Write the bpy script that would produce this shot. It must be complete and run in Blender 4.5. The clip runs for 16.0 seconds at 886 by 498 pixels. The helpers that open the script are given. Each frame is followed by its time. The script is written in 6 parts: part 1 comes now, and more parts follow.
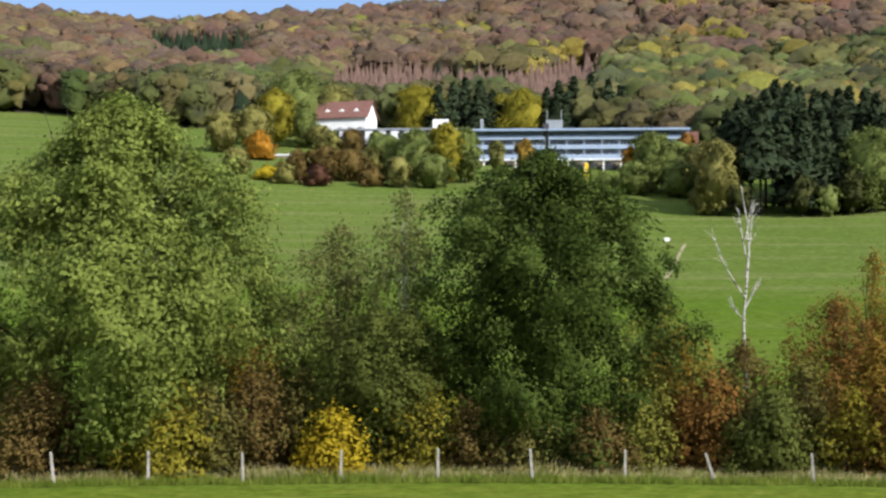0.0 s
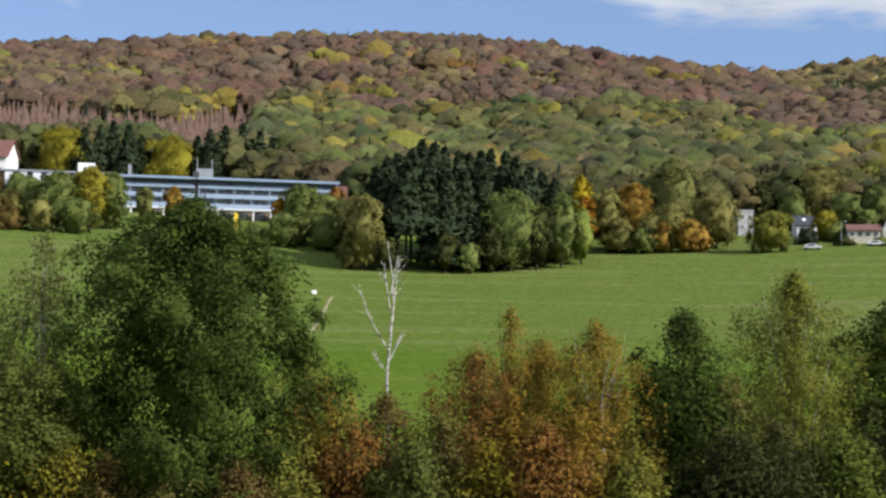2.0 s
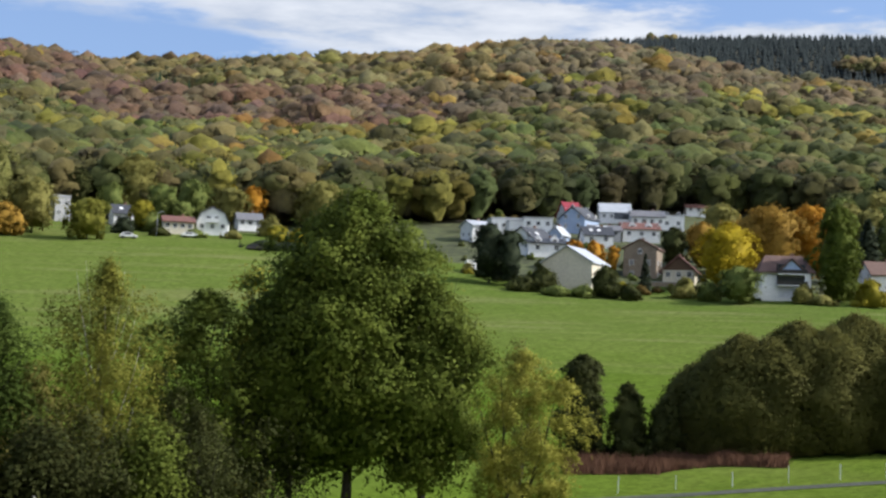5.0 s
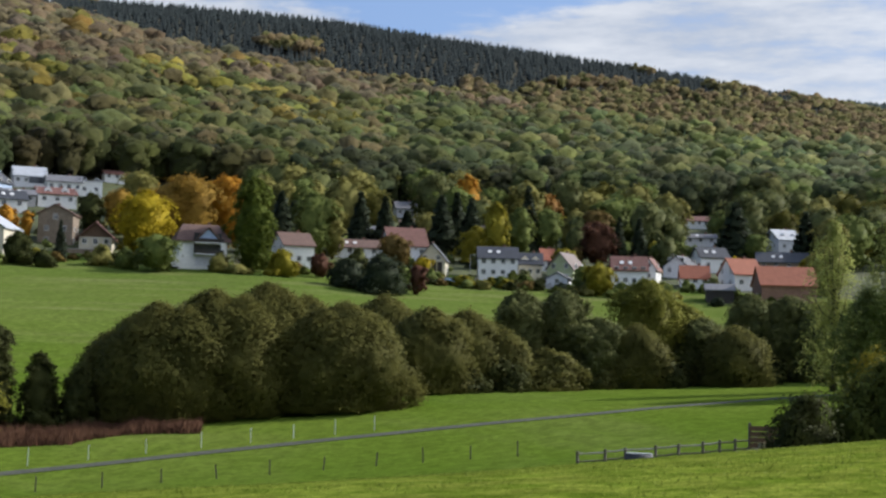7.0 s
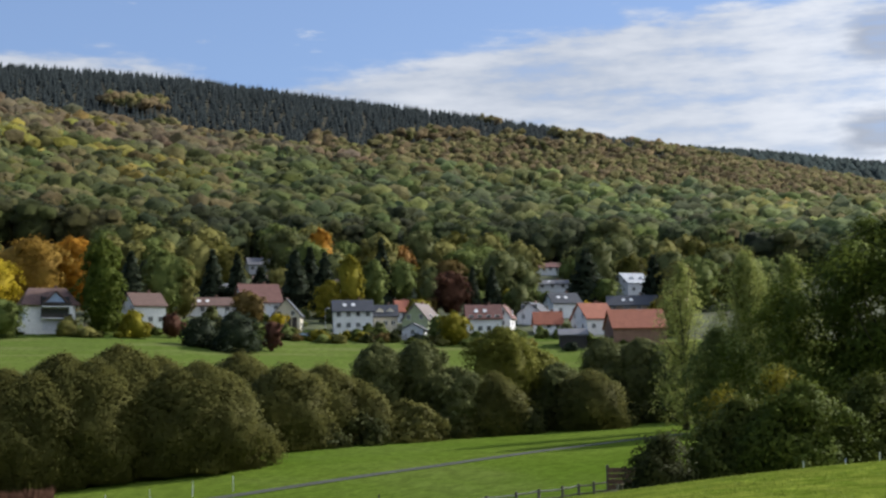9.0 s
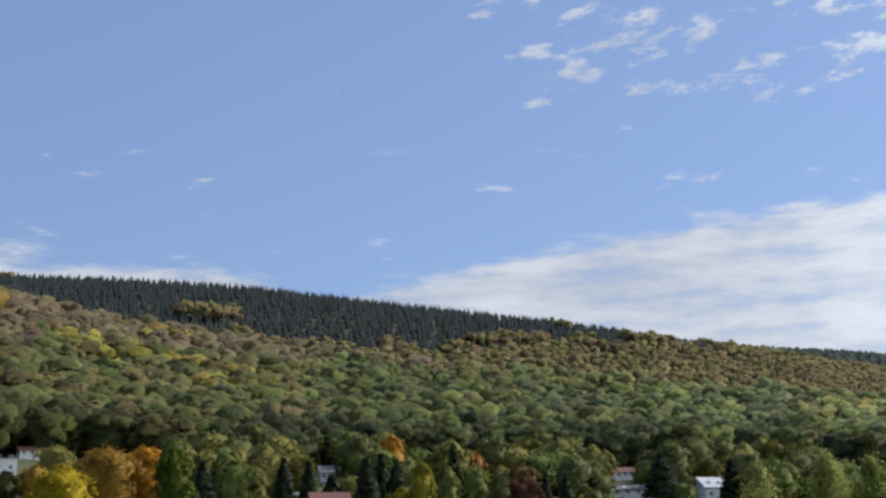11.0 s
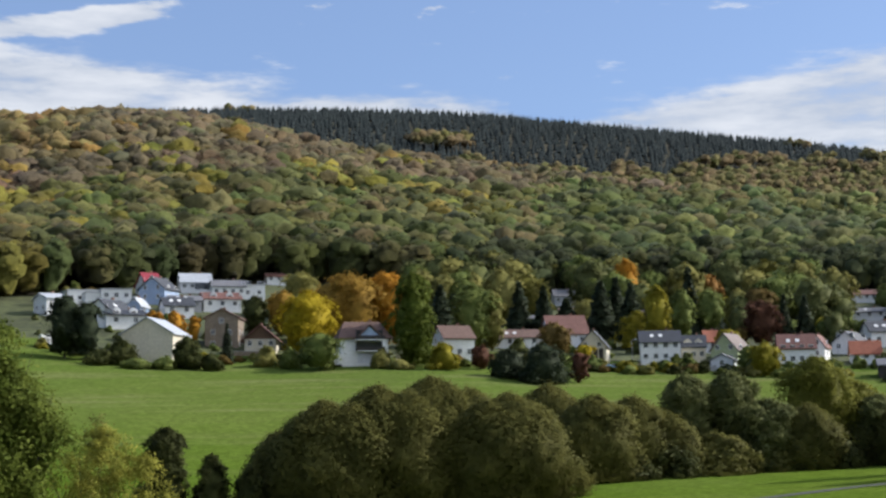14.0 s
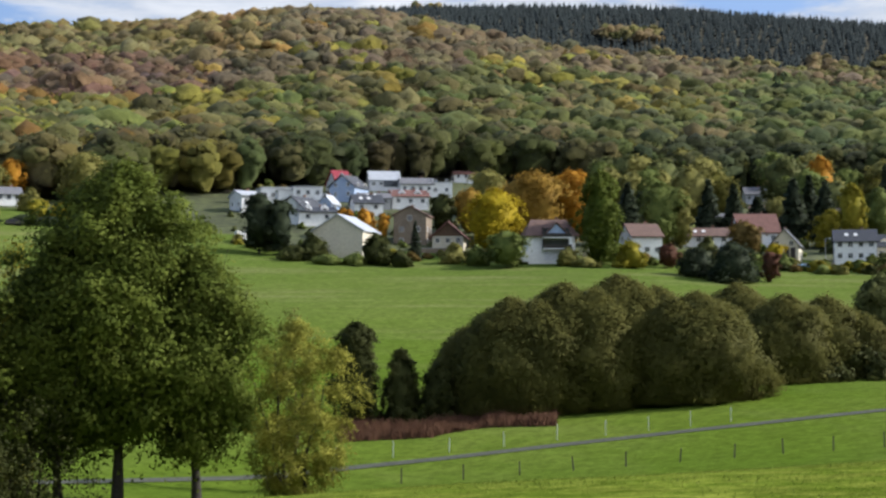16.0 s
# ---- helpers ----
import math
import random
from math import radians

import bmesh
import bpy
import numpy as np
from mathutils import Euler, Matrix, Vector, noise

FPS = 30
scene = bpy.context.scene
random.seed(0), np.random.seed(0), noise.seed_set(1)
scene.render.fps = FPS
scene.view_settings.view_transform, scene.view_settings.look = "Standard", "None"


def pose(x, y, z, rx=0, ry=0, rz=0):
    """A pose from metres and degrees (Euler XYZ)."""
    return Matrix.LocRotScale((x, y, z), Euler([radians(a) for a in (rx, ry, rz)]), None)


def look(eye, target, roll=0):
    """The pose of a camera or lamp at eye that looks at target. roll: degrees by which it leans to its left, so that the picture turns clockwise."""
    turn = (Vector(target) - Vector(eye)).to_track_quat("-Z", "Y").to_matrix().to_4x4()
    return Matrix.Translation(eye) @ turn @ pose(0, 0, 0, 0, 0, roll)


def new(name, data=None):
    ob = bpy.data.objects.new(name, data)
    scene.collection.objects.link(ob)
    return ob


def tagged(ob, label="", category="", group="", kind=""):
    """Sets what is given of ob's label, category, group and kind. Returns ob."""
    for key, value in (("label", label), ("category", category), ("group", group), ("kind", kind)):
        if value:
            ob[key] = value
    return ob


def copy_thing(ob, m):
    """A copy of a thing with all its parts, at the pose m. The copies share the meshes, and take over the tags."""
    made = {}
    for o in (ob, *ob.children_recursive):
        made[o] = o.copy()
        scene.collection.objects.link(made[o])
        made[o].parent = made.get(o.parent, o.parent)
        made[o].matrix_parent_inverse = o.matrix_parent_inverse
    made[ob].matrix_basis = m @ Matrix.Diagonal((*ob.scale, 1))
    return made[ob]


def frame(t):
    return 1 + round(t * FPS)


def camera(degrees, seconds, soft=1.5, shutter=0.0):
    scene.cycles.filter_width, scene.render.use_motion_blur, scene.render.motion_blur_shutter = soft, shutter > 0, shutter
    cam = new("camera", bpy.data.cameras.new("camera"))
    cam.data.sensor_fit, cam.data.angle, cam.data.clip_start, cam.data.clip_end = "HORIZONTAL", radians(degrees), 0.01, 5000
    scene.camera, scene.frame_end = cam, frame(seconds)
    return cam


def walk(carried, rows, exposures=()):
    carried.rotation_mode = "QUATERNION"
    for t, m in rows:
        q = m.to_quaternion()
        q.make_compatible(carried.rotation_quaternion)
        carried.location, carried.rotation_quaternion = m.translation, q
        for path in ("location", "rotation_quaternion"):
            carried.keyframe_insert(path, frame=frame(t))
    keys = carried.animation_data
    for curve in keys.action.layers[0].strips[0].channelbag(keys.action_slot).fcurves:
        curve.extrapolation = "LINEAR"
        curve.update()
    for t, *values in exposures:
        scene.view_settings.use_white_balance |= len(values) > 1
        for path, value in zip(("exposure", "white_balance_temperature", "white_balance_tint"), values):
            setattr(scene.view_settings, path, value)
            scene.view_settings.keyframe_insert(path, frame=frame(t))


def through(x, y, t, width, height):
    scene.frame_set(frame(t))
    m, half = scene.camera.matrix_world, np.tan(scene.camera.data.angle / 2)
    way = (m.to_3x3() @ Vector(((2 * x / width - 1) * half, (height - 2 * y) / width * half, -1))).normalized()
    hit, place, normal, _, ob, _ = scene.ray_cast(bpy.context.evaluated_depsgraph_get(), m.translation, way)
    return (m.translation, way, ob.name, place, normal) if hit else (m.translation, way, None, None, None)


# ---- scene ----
cam = camera(34.85, 16.0, soft=2.6)
EYE = 1.6
# seconds, yaw, pitch, roll: one standing viewer who turns on the spot
ROWS = [
    (0.0, 0.00, 1.43, 0.00), (0.5, -1.49, 1.38, 0.08), (1.0, -5.25, 1.93, -0.44), (1.5, -10.19, 3.05, -0.72),
    (2.0, -14.26, 3.63, -0.92), (2.5, -17.95, 3.96, -0.92), (3.0, -22.37, 4.20, -0.86), (3.2, -24.19, 4.28, -0.85),
    (5.3, -45.10, 3.46, -1.65), (5.5, -47.60, 3.23, -1.52), (6.0, -54.57, 3.15, -1.77), (6.5, -60.75, 3.27, -1.86),
    (7.0, -64.96, 3.14, -1.50), (7.5, -67.45, 3.04, -1.18), (8.0, -69.33, 2.85, -0.73), (8.5, -70.81, 3.66, 0.12),
    (9.0, -70.73, 5.30, 0.89), (9.5, -69.50, 7.31, 1.36), (10.0, -68.55, 9.74, 1.50), (10.2, -68.47, 10.81, 1.45),
    (11.2, -67.60, 13.90, 1.15),
    (12.3, -65.81, 12.83, 0.86), (12.5, -65.05, 12.28, 0.92), (13.0, -62.93, 10.64, 1.00), (13.5, -60.96, 8.64, 1.06),
    (14.0, -58.35, 6.74, 0.74), (14.5, -55.59, 5.49, 0.63), (15.0, -53.68, 4.48, 0.51), (15.5, -52.12, 3.47, 0.31),
    (16.0, -50.82, 2.64, 0.04),
]
walk(cam, [(t, pose(0, 0, EYE, 90 + pitch, roll, yaw)) for t, yaw, pitch, roll in ROWS], exposures=((0.0, 0.66), (0.8, 0.64), (1.6, 0.50), (2.2, 0.46), (3.2, 0.51), (5.5, 0.62), (7.0, 0.44), (8.0, 0.42), (10.0, 0.34), (12.5, 0.33), (14.0, 0.50), (16.0, 0.62)))

# ---- sky and sun ----
SUN_AZ, SUN_EL = 131.0, 33.0
sun_data = bpy.data.lights.new("sun", "SUN")
sun_data.energy, sun_data.angle, sun_data.color = 4.7, radians(0.8), (1.0, 0.972, 0.945)
sun = new("sun", sun_data)
sun_dir = Vector((math.sin(radians(SUN_AZ)) * math.cos(radians(SUN_EL)), math.cos(radians(SUN_AZ)) * math.cos(radians(SUN_EL)), math.sin(radians(SUN_EL))))
sun.matrix_world = look(sun_dir * 100, (0, 0, 0))


class Nodes:
    """A short way to write node trees."""

    def __init__(self, tree):
        self.tree = tree
        tree.nodes.clear()

    def add(self, kind, out=0, props=(), **inputs):
        n = self.tree.nodes.new(kind)
        props = dict(props)
        if "operation" in props:
            n.operation = props["operation"]
        if "use_clamp" in props:
            n.use_clamp = props["use_clamp"]
        if "interpolation_type" in props:
            n.interpolation_type = props["interpolation_type"]
        if "data_type" in props:
            n.data_type = props["data_type"]
        if "blend_type" in props:
            n.blend_type = props["blend_type"]
        if "attribute_name" in props:
            n.attribute_name = props["attribute_name"]
        for key, value in inputs.items():
            sock = n.inputs[int(key[1:])] if key[0] == "i" and key[1:].isdigit() else n.inputs[key.replace("_", " ")]
            if isinstance(value, bpy.types.NodeSocket):
                self.tree.links.new(value, sock)
            else:
                sock.default_value = value
        return n.outputs[out] if len(n.outputs) else None

    def math(self, op, a, b=0.0, c=0.0, clamp=False):
        return self.add("ShaderNodeMath", props=(("operation", op), ("use_clamp", clamp)), i0=a, i1=b, i2=c)

    def ramp(self, value, lo, hi, to0=0.0, to1=1.0):
        return self.add("ShaderNodeMapRange", props=(("interpolation_type", "SMOOTHSTEP"),), Value=value, From_Min=lo, From_Max=hi, To_Min=to0, To_Max=to1)

    def mix(self, f, a, b, mode="MIX"):
        return self.add("ShaderNodeMix", out=2, props=(("data_type", "RGBA"), ("blend_type", mode)), i0=f, i6=a, i7=b)

    def noise(self, vec, scale, detail=4.0, rough=0.55, out=0):
        return self.add("ShaderNodeTexNoise", out=out, Vector=vec, Scale=scale, Detail=detail, Roughness=rough)

    def stretch(self, vec, sx, sy, sz, rz=0.0):
        return self.add("ShaderNodeMapping", Vector=vec, Scale=(sx, sy, sz), Rotation=(0, 0, radians(rz)))


world = bpy.data.worlds.new("sky")
scene.world = world
world.use_nodes = True
k = Nodes(world.node_tree)
d = k.add("ShaderNodeTexCoord")
sky_node = world.node_tree.nodes.new("ShaderNodeTexSky")
sky_node.sky_type, sky_node.sun_disc = "NISHITA", False
sky_node.sun_elevation, sky_node.sun_rotation = radians(SUN_EL), radians(SUN_AZ)
sky_node.altitude, sky_node.dust_density, sky_node.ozone_density = 250.0, 1.0, 2.0
sky = sky_node.outputs[0]
sep = world.node_tree.nodes.new("ShaderNodeSeparateXYZ")
world.node_tree.links.new(d, sep.inputs[0])
x, y, z = sep.outputs
flat = k.math("DIVIDE", 1.0, k.math("ADD", k.math("MAXIMUM", z, 0.0), 0.16))
plane = k.add("ShaderNodeCombineXYZ", X=k.math("MULTIPLY", x, flat), Y=k.math("MULTIPLY", y, flat), Z=0.0)
warp = k.noise(plane, 1.1, 3.0, out=1)
plane2 = k.add("ShaderNodeVectorMath", props=(("operation", "MULTIPLY_ADD"),), i0=warp, i1=(0.35, 0.35, 0.0), i2=plane)
bank = k.noise(k.stretch(plane2, 0.55, 1.5, 1.0, 20.0), 1.15, 7.0, 0.56)
# unseen clouds behind the first view, added for fill light
fill_behind = k.ramp(y, 0.25, -0.5)
bearing = k.math("MULTIPLY", k.math("ARCTAN2", x, y), 57.2958)
rise = k.math("MULTIPLY", k.math("ARCSINE", z), 57.2958)


def along(stops):
    """A value that follows the bearing, straight between the given stops of degrees and height in degrees."""
    node = world.node_tree.nodes.new("ShaderNodeValToRGB")
    world.node_tree.links.new(k.add("ShaderNodeMapRange", Value=bearing, From_Min=10.0, From_Max=110.0, To_Min=0.0, To_Max=1.0), node.inputs[0])
    ramp = node.color_ramp
    while len(ramp.elements) < len(stops):
        ramp.elements.new(0.5)
    for el, (at, value) in zip(ramp.elements, stops):
        el.position = (at - 10.0) / 100.0
        v = value / 30.0
        el.color = (v, v, v, 1)
    return k.math("MULTIPLY", node.outputs[0], 30.0)


# two banks along the skyline, one dying out eastwards and one climbing from there, with streaks over them
streaks = k.noise(k.add("ShaderNodeCombineXYZ", X=k.math("MULTIPLY", bearing, 0.22), Y=k.math("MULTIPLY", rise, 0.95), Z=0.0), 1.0, 7.0, 0.6)
ragged = k.math("MULTIPLY", k.math("SUBTRACT", streaks, 0.5), 3.2)
top = k.math("ADD", along([(10, 4), (18, 9), (22, 20), (36, 20), (41, 14.6), (48, 14.3), (52, 13.4), (58, 13.2), (61.2, 12.6), (62.2, 11.6), (64, 12.1), (69.7, 13.2), (75, 14.1), (83, 14.9), (90, 15.2), (104, 17)]), ragged)
foot = k.math("ADD", along([(10, 16), (20, 14), (23, 12.6), (31, 12.4), (34, 11.6), (40, 10.6), (46, 8.0), (90, 2.0)]), k.math("MULTIPLY", ragged, 0.8))
body = k.math("MULTIPLY", k.ramp(k.math("SUBTRACT", top, rise), -0.15, 0.8), k.ramp(k.math("SUBTRACT", rise, foot), -0.2, 0.7))
m3 = k.math("MULTIPLY", body, k.ramp(k.math("ADD", streaks, k.math("MULTIPLY", bank, 0.4)), 0.46, 0.72, 0.45, 1.0))
lane = k.math("MULTIPLY", k.ramp(k.math("ABSOLUTE", k.math("SUBTRACT", rise, along([(10, 20), (38, 14.9), (43, 15.4), (48.6, 16.5), (49.2, 16.6), (80, 24)]))), 0.15, 0.75, 1.0, 0.0), k.ramp(bearing, 46.0, 48.8, 1.0, 0.0))
m1 = k.math("MULTIPLY", k.ramp(k.math("ADD", streaks, k.math("MULTIPLY", lane, 0.34)), 0.62, 0.78), k.ramp(k.math("ABSOLUTE", k.math("SUBTRACT", rise, 15.2)), 1.5, 3.0, 1.0, 0.0))
high = k.math("MULTIPLY", k.ramp(rise, 17.4, 20.2), k.ramp(bearing, 68.0, 74.0))
fleece = k.noise(k.add("ShaderNodeCombineXYZ", X=k.math("MULTIPLY", bearing, 0.30), Y=k.math("ADD", k.math("MULTIPLY", rise, 0.75), k.math("MULTIPLY", bearing, -0.06)), Z=4.0), 1.35, 7.0, 0.62)
m2 = k.ramp(k.math("ADD", fleece, k.math("MULTIPLY", high, 0.17)), 0.66, 0.79)
m4 = k.math("MULTIPLY", k.ramp(k.math("ADD", bank, k.math("MULTIPLY", fill_behind, 0.24)), 0.56, 0.76), k.math("MAXIMUM", k.ramp(rise, 24.0, 34.0), fill_behind))
cover = k.math("MAXIMUM", k.math("MAXIMUM", m3, m1), k.math("MAXIMUM", k.math("MULTIPLY", m2, 0.8), m4))
shade = k.ramp(k.math("ADD", k.math("MULTIPLY", streaks, 0.6), k.math("MULTIPLY", k.noise(plane2, 1.7, 5.0), 0.4)), 0.36, 0.66)
cloud = k.mix(shade, (5.2, 5.8, 6.9, 1), (8.2, 8.5, 9.1, 1))
# two grey rain clouds low in the east
for at, up, wide in ((88.2, 9.3, 1.5), (88.6, 13.0, 1.6)):
    away = k.math("SQRT", k.math("ADD", k.math("POWER", k.math("SUBTRACT", bearing, at), 2.0), k.math("POWER", k.math("MULTIPLY", k.math("SUBTRACT", rise, up), 1.5), 2.0)))
    cloud = k.mix(k.ramp(k.math("ADD", away, ragged), wide * 0.4, wide * 1.3, 0.85, 0.0), cloud, (3.6, 3.9, 4.6, 1))
veil = k.mix(0.25, k.mix(1.0, sky, (0.90, 0.98, 1.18, 1), "MULTIPLY"), (5.6, 8.0, 13.0, 1))
# the added clouds are brightened too, to lift shaded sides
bright = k.add("ShaderNodeVectorMath", props=(("operation", "SCALE"),), i0=cloud, Scale=k.math("ADD", 1.0, k.math("MULTIPLY", fill_behind, 0.9)))
colour = k.mix(k.math("MULTIPLY", cover, 0.92), veil, bright)
bg = k.add("ShaderNodeBackground", Color=colour, Strength=0.072)
k.add("ShaderNodeOutputWorld", Surface=bg)

# ---- materials ----


def material(name):
    m = bpy.data.materials.new(name)
    m.use_nodes = True
    return m, Nodes(m.node_tree)


def finish(k, color, rough=0.8, metal=0.0, bump=None, strength=0.3, dist=0.05, spec=0.35):
    args = dict(Base_Color=color, Roughness=rough, Metallic=metal)
    args["Specular_IOR_Level"] = spec
    if bump is not None:
        args["Normal"] = k.add("ShaderNodeBump", Strength=strength, Distance=dist, Height=bump)
    k.add("ShaderNodeOutputMaterial", Surface=k.add("ShaderNodeBsdfPrincipled", **args))


def plain(name, rgb, rough=0.75, scale=3.0, vary=0.25, metal=0.0, bump=0.15, spec=0.35):
    """A painted, plastered or wooden surface with grain and stains at two scales."""
    m, k = material(name)
    p = k.add("ShaderNodeTexCoord", out=3)
    a, b = k.noise(p, scale, 6.0), k.noise(p, scale * 0.17, 3.0)
    v = k.math("MULTIPLY", k.ramp(a, 0.25, 0.75, 1 - vary, 1 + vary * 0.5), k.ramp(b, 0.3, 0.7, 1 - vary * 0.6, 1.0))
    tone = k.add("ShaderNodeVectorMath", props=(("operation", "SCALE"),), i0=rgb, Scale=v)
    finish(k, tone, rough, metal, a, bump, 0.02, spec)
    return m


def leaf(name, dark, light, tint=False, through=0.34, rough=0.6):
    """Foliage: every leaf clump has its own tone; with tint each tree has its own colour."""
    m, k = material(name)
    geo = k.add("ShaderNodeNewGeometry", out=8)
    p = k.add("ShaderNodeTexCoord", out=3)
    patch = k.noise(p, 0.8, 4.0)
    f = k.math("ADD", k.math("MULTIPLY", geo, 0.22), k.math("MULTIPLY", k.ramp(patch, 0.3, 0.7), 0.78))
    if tint:
        base = k.add("ShaderNodeAttribute", props=(("attribute_name", "tint"),))
        fine = k.noise(p, 0.45, 5.0, 0.62)
        v = k.math("MULTIPLY", k.ramp(fine, 0.3, 0.7, 0.80, 1.18), k.math("ADD", k.math("MULTIPLY", geo, 0.16), 0.92))
        c = k.add("ShaderNodeVectorMath", props=(("operation", "SCALE"),), i0=base, Scale=v)
        n = k.add("ShaderNodeBump", Strength=0.45, Distance=1.4, Height=fine)
    else:
        c = k.mix(f, (*dark, 1), (*light, 1))
        n = k.add("ShaderNodeBump", Strength=0.0, Distance=0.01, Height=patch)
    b = k.add("ShaderNodeBsdfPrincipled", Base_Color=c, Roughness=rough, Specular_IOR_Level=0.03, Normal=n, Sheen_Weight=0.025 if tint else 0.0)
    t = k.add("ShaderNodeBsdfTranslucent", Color=c)
    k.add("ShaderNodeOutputMaterial", Surface=k.add("ShaderNodeMixShader", i0=through, i1=b, i2=t))
    return m


def meadow_material():
    m, k = material("meadow_grass")
    p = k.add("ShaderNodeTexCoord", out=3)
    big = k.noise(p, 0.011, 3.0)
    rows = k.noise(k.stretch(p, 0.020, 0.036, 1.0, -18.0), 1.0, 6.0)
    mid = k.noise(p, 0.22, 6.0, 0.7)
    tuft = k.noise(p, 0.9, 5.0, 0.65)
    fine = k.noise(p, 2.6, 6.0, 0.7)
    c = k.mix(k.ramp(big, 0.35, 0.65), (0.068, 0.114, 0.012, 1), (0.098, 0.138, 0.020, 1))
    c = k.mix(k.ramp(rows, 0.44, 0.72, 0.0, 0.22), c, (0.128, 0.146, 0.040, 1))
    straw = k.noise(k.stretch(p, 0.014, 0.022, 1.0, -10.0), 1.0, 6.0, 0.6)
    away = k.add("ShaderNodeVectorMath", props=(("operation", "LENGTH"),), i0=p, out=1)
    far = k.ramp(away, 150.0, 240.0)
    c = k.mix(k.math("MULTIPLY", far, 0.55), c, (0.100, 0.128, 0.036, 1))
    c = k.mix(k.math("MULTIPLY", k.ramp(straw, 0.48, 0.66, 0.0, 0.4), k.math("ADD", k.math("MULTIPLY", far, 0.7), 0.3)), c, (0.180, 0.170, 0.078, 1))
    c = k.mix(k.ramp(mid, 0.45, 0.75, 0.0, 0.55), c, (0.064, 0.105, 0.013, 1))
    # the near pasture is yellower and more tufted than the mown meadows below it
    near = k.ramp(k.math("ADD", away, k.math("MULTIPLY", mid, 8.0)), 54.0, 62.0, 1.0, 0.0)
    graze = k.mix(k.ramp(k.noise(p, 1.3, 7.0, 0.74), 0.36, 0.66), (0.088, 0.128, 0.012, 1), (0.170, 0.186, 0.030, 1))
    c = k.mix(k.math("MULTIPLY", near, 0.75), c, graze)
    v = k.math("MULTIPLY", k.ramp(fine, 0.25, 0.75, 0.74, 1.2), k.ramp(tuft, 0.3, 0.7, 0.78, 1.2))
    c = k.add("ShaderNodeVectorMath", props=(("operation", "SCALE"),), i0=c, Scale=v)
    finish(k, c, 0.9, 0.0, k.math("ADD", fine, k.math("MULTIPLY", mid, 2.0)), 0.55, 0.12, 0.0)
    return m


MEADOW = meadow_material()
LITTER = plain("forest_floor", (0.070, 0.060, 0.030), 0.95, 0.6, 0.5, bump=0.6)
GARDEN = plain("garden_ground", (0.072, 0.084, 0.026), 0.95, 0.35, 0.6, bump=0.5)
BARK = plain("bark", (0.040, 0.033, 0.026), 0.95, 9.0, 0.5, bump=0.7)
TREE_TINT = leaf("woodland_leaves", (0, 0, 0), (0, 0, 0), tint=True, through=0.34, rough=0.85)


def birch_bark():
    m, k = material("birch_bark")
    p = k.add("ShaderNodeTexCoord", out=3)
    f = k.ramp(k.noise(k.stretch(p, 3, 3, 9), 1.0, 5.0), 0.48, 0.62)
    finish(k, k.mix(f, (0.44, 0.41, 0.38, 1), (0.07, 0.06, 0.055, 1)), 0.8)
    return m


BIRCH = birch_bark()

# ---- mesh helpers ----


def part(name, data, mat, parent=None, label=""):
    """One mesh object, from a bmesh or a mesh, under a thing or a part."""
    if isinstance(data, bmesh.types.BMesh):
        me = bpy.data.meshes.new(name)
        data.to_mesh(me)
        data.free()
    else:
        me = data
    if not me.materials:
        me.materials.append(mat)
    ob = new(name, me)
    if parent is not None:
        ob.parent = parent
    if label:
        ob["label"] = label
    return ob


def soup(name, verts, faces, mat, tint=None, smooth=False, normals=None):
    """A mesh from arrays of corners and faces of one size."""
    verts, faces = np.asarray(verts, np.float32), np.asarray(faces, np.int32)
    me = bpy.data.meshes.new(name)
    n, s = faces.shape
    me.vertices.add(len(verts)), me.loops.add(n * s), me.polygons.add(n)
    me.vertices.foreach_set("co", verts.ravel())
    me.loops.foreach_set("vertex_index", faces.ravel())
    me.polygons.foreach_set("loop_start", np.arange(0, n * s, s, dtype=np.int32))
    if smooth is not False:
        me.polygons.foreach_set("use_smooth", np.ones(n, bool) if smooth is True else smooth)
    if tint is not None:
        a = me.attributes.new("tint", "FLOAT_COLOR", "POINT")
        a.data.foreach_set("color", np.c_[tint, np.ones(len(tint))].astype(np.float32).ravel())
    me.update(calc_edges=True)
    if normals is not None:
        me.normals_split_custom_set_from_vertices(np.asarray(normals, np.float32))
    me.materials.append(mat)
    return me


def spot(az, dist):
    """The place on the plan at a bearing (degrees clockwise from the first view) and distance from the viewer."""
    return dist * math.sin(radians(az)), dist * math.cos(radians(az))


# ---- the land: rings of height round the viewer's slope, given as angles of rise at bearings ----
def bearing_curve(knots, values, az):
    """A smooth curve through values at bearings."""
    lo = np.interp(az, knots, values)
    return (np.interp(az - 1.5, knots, values) + lo + np.interp(az + 1.5, knots, values)) / 3


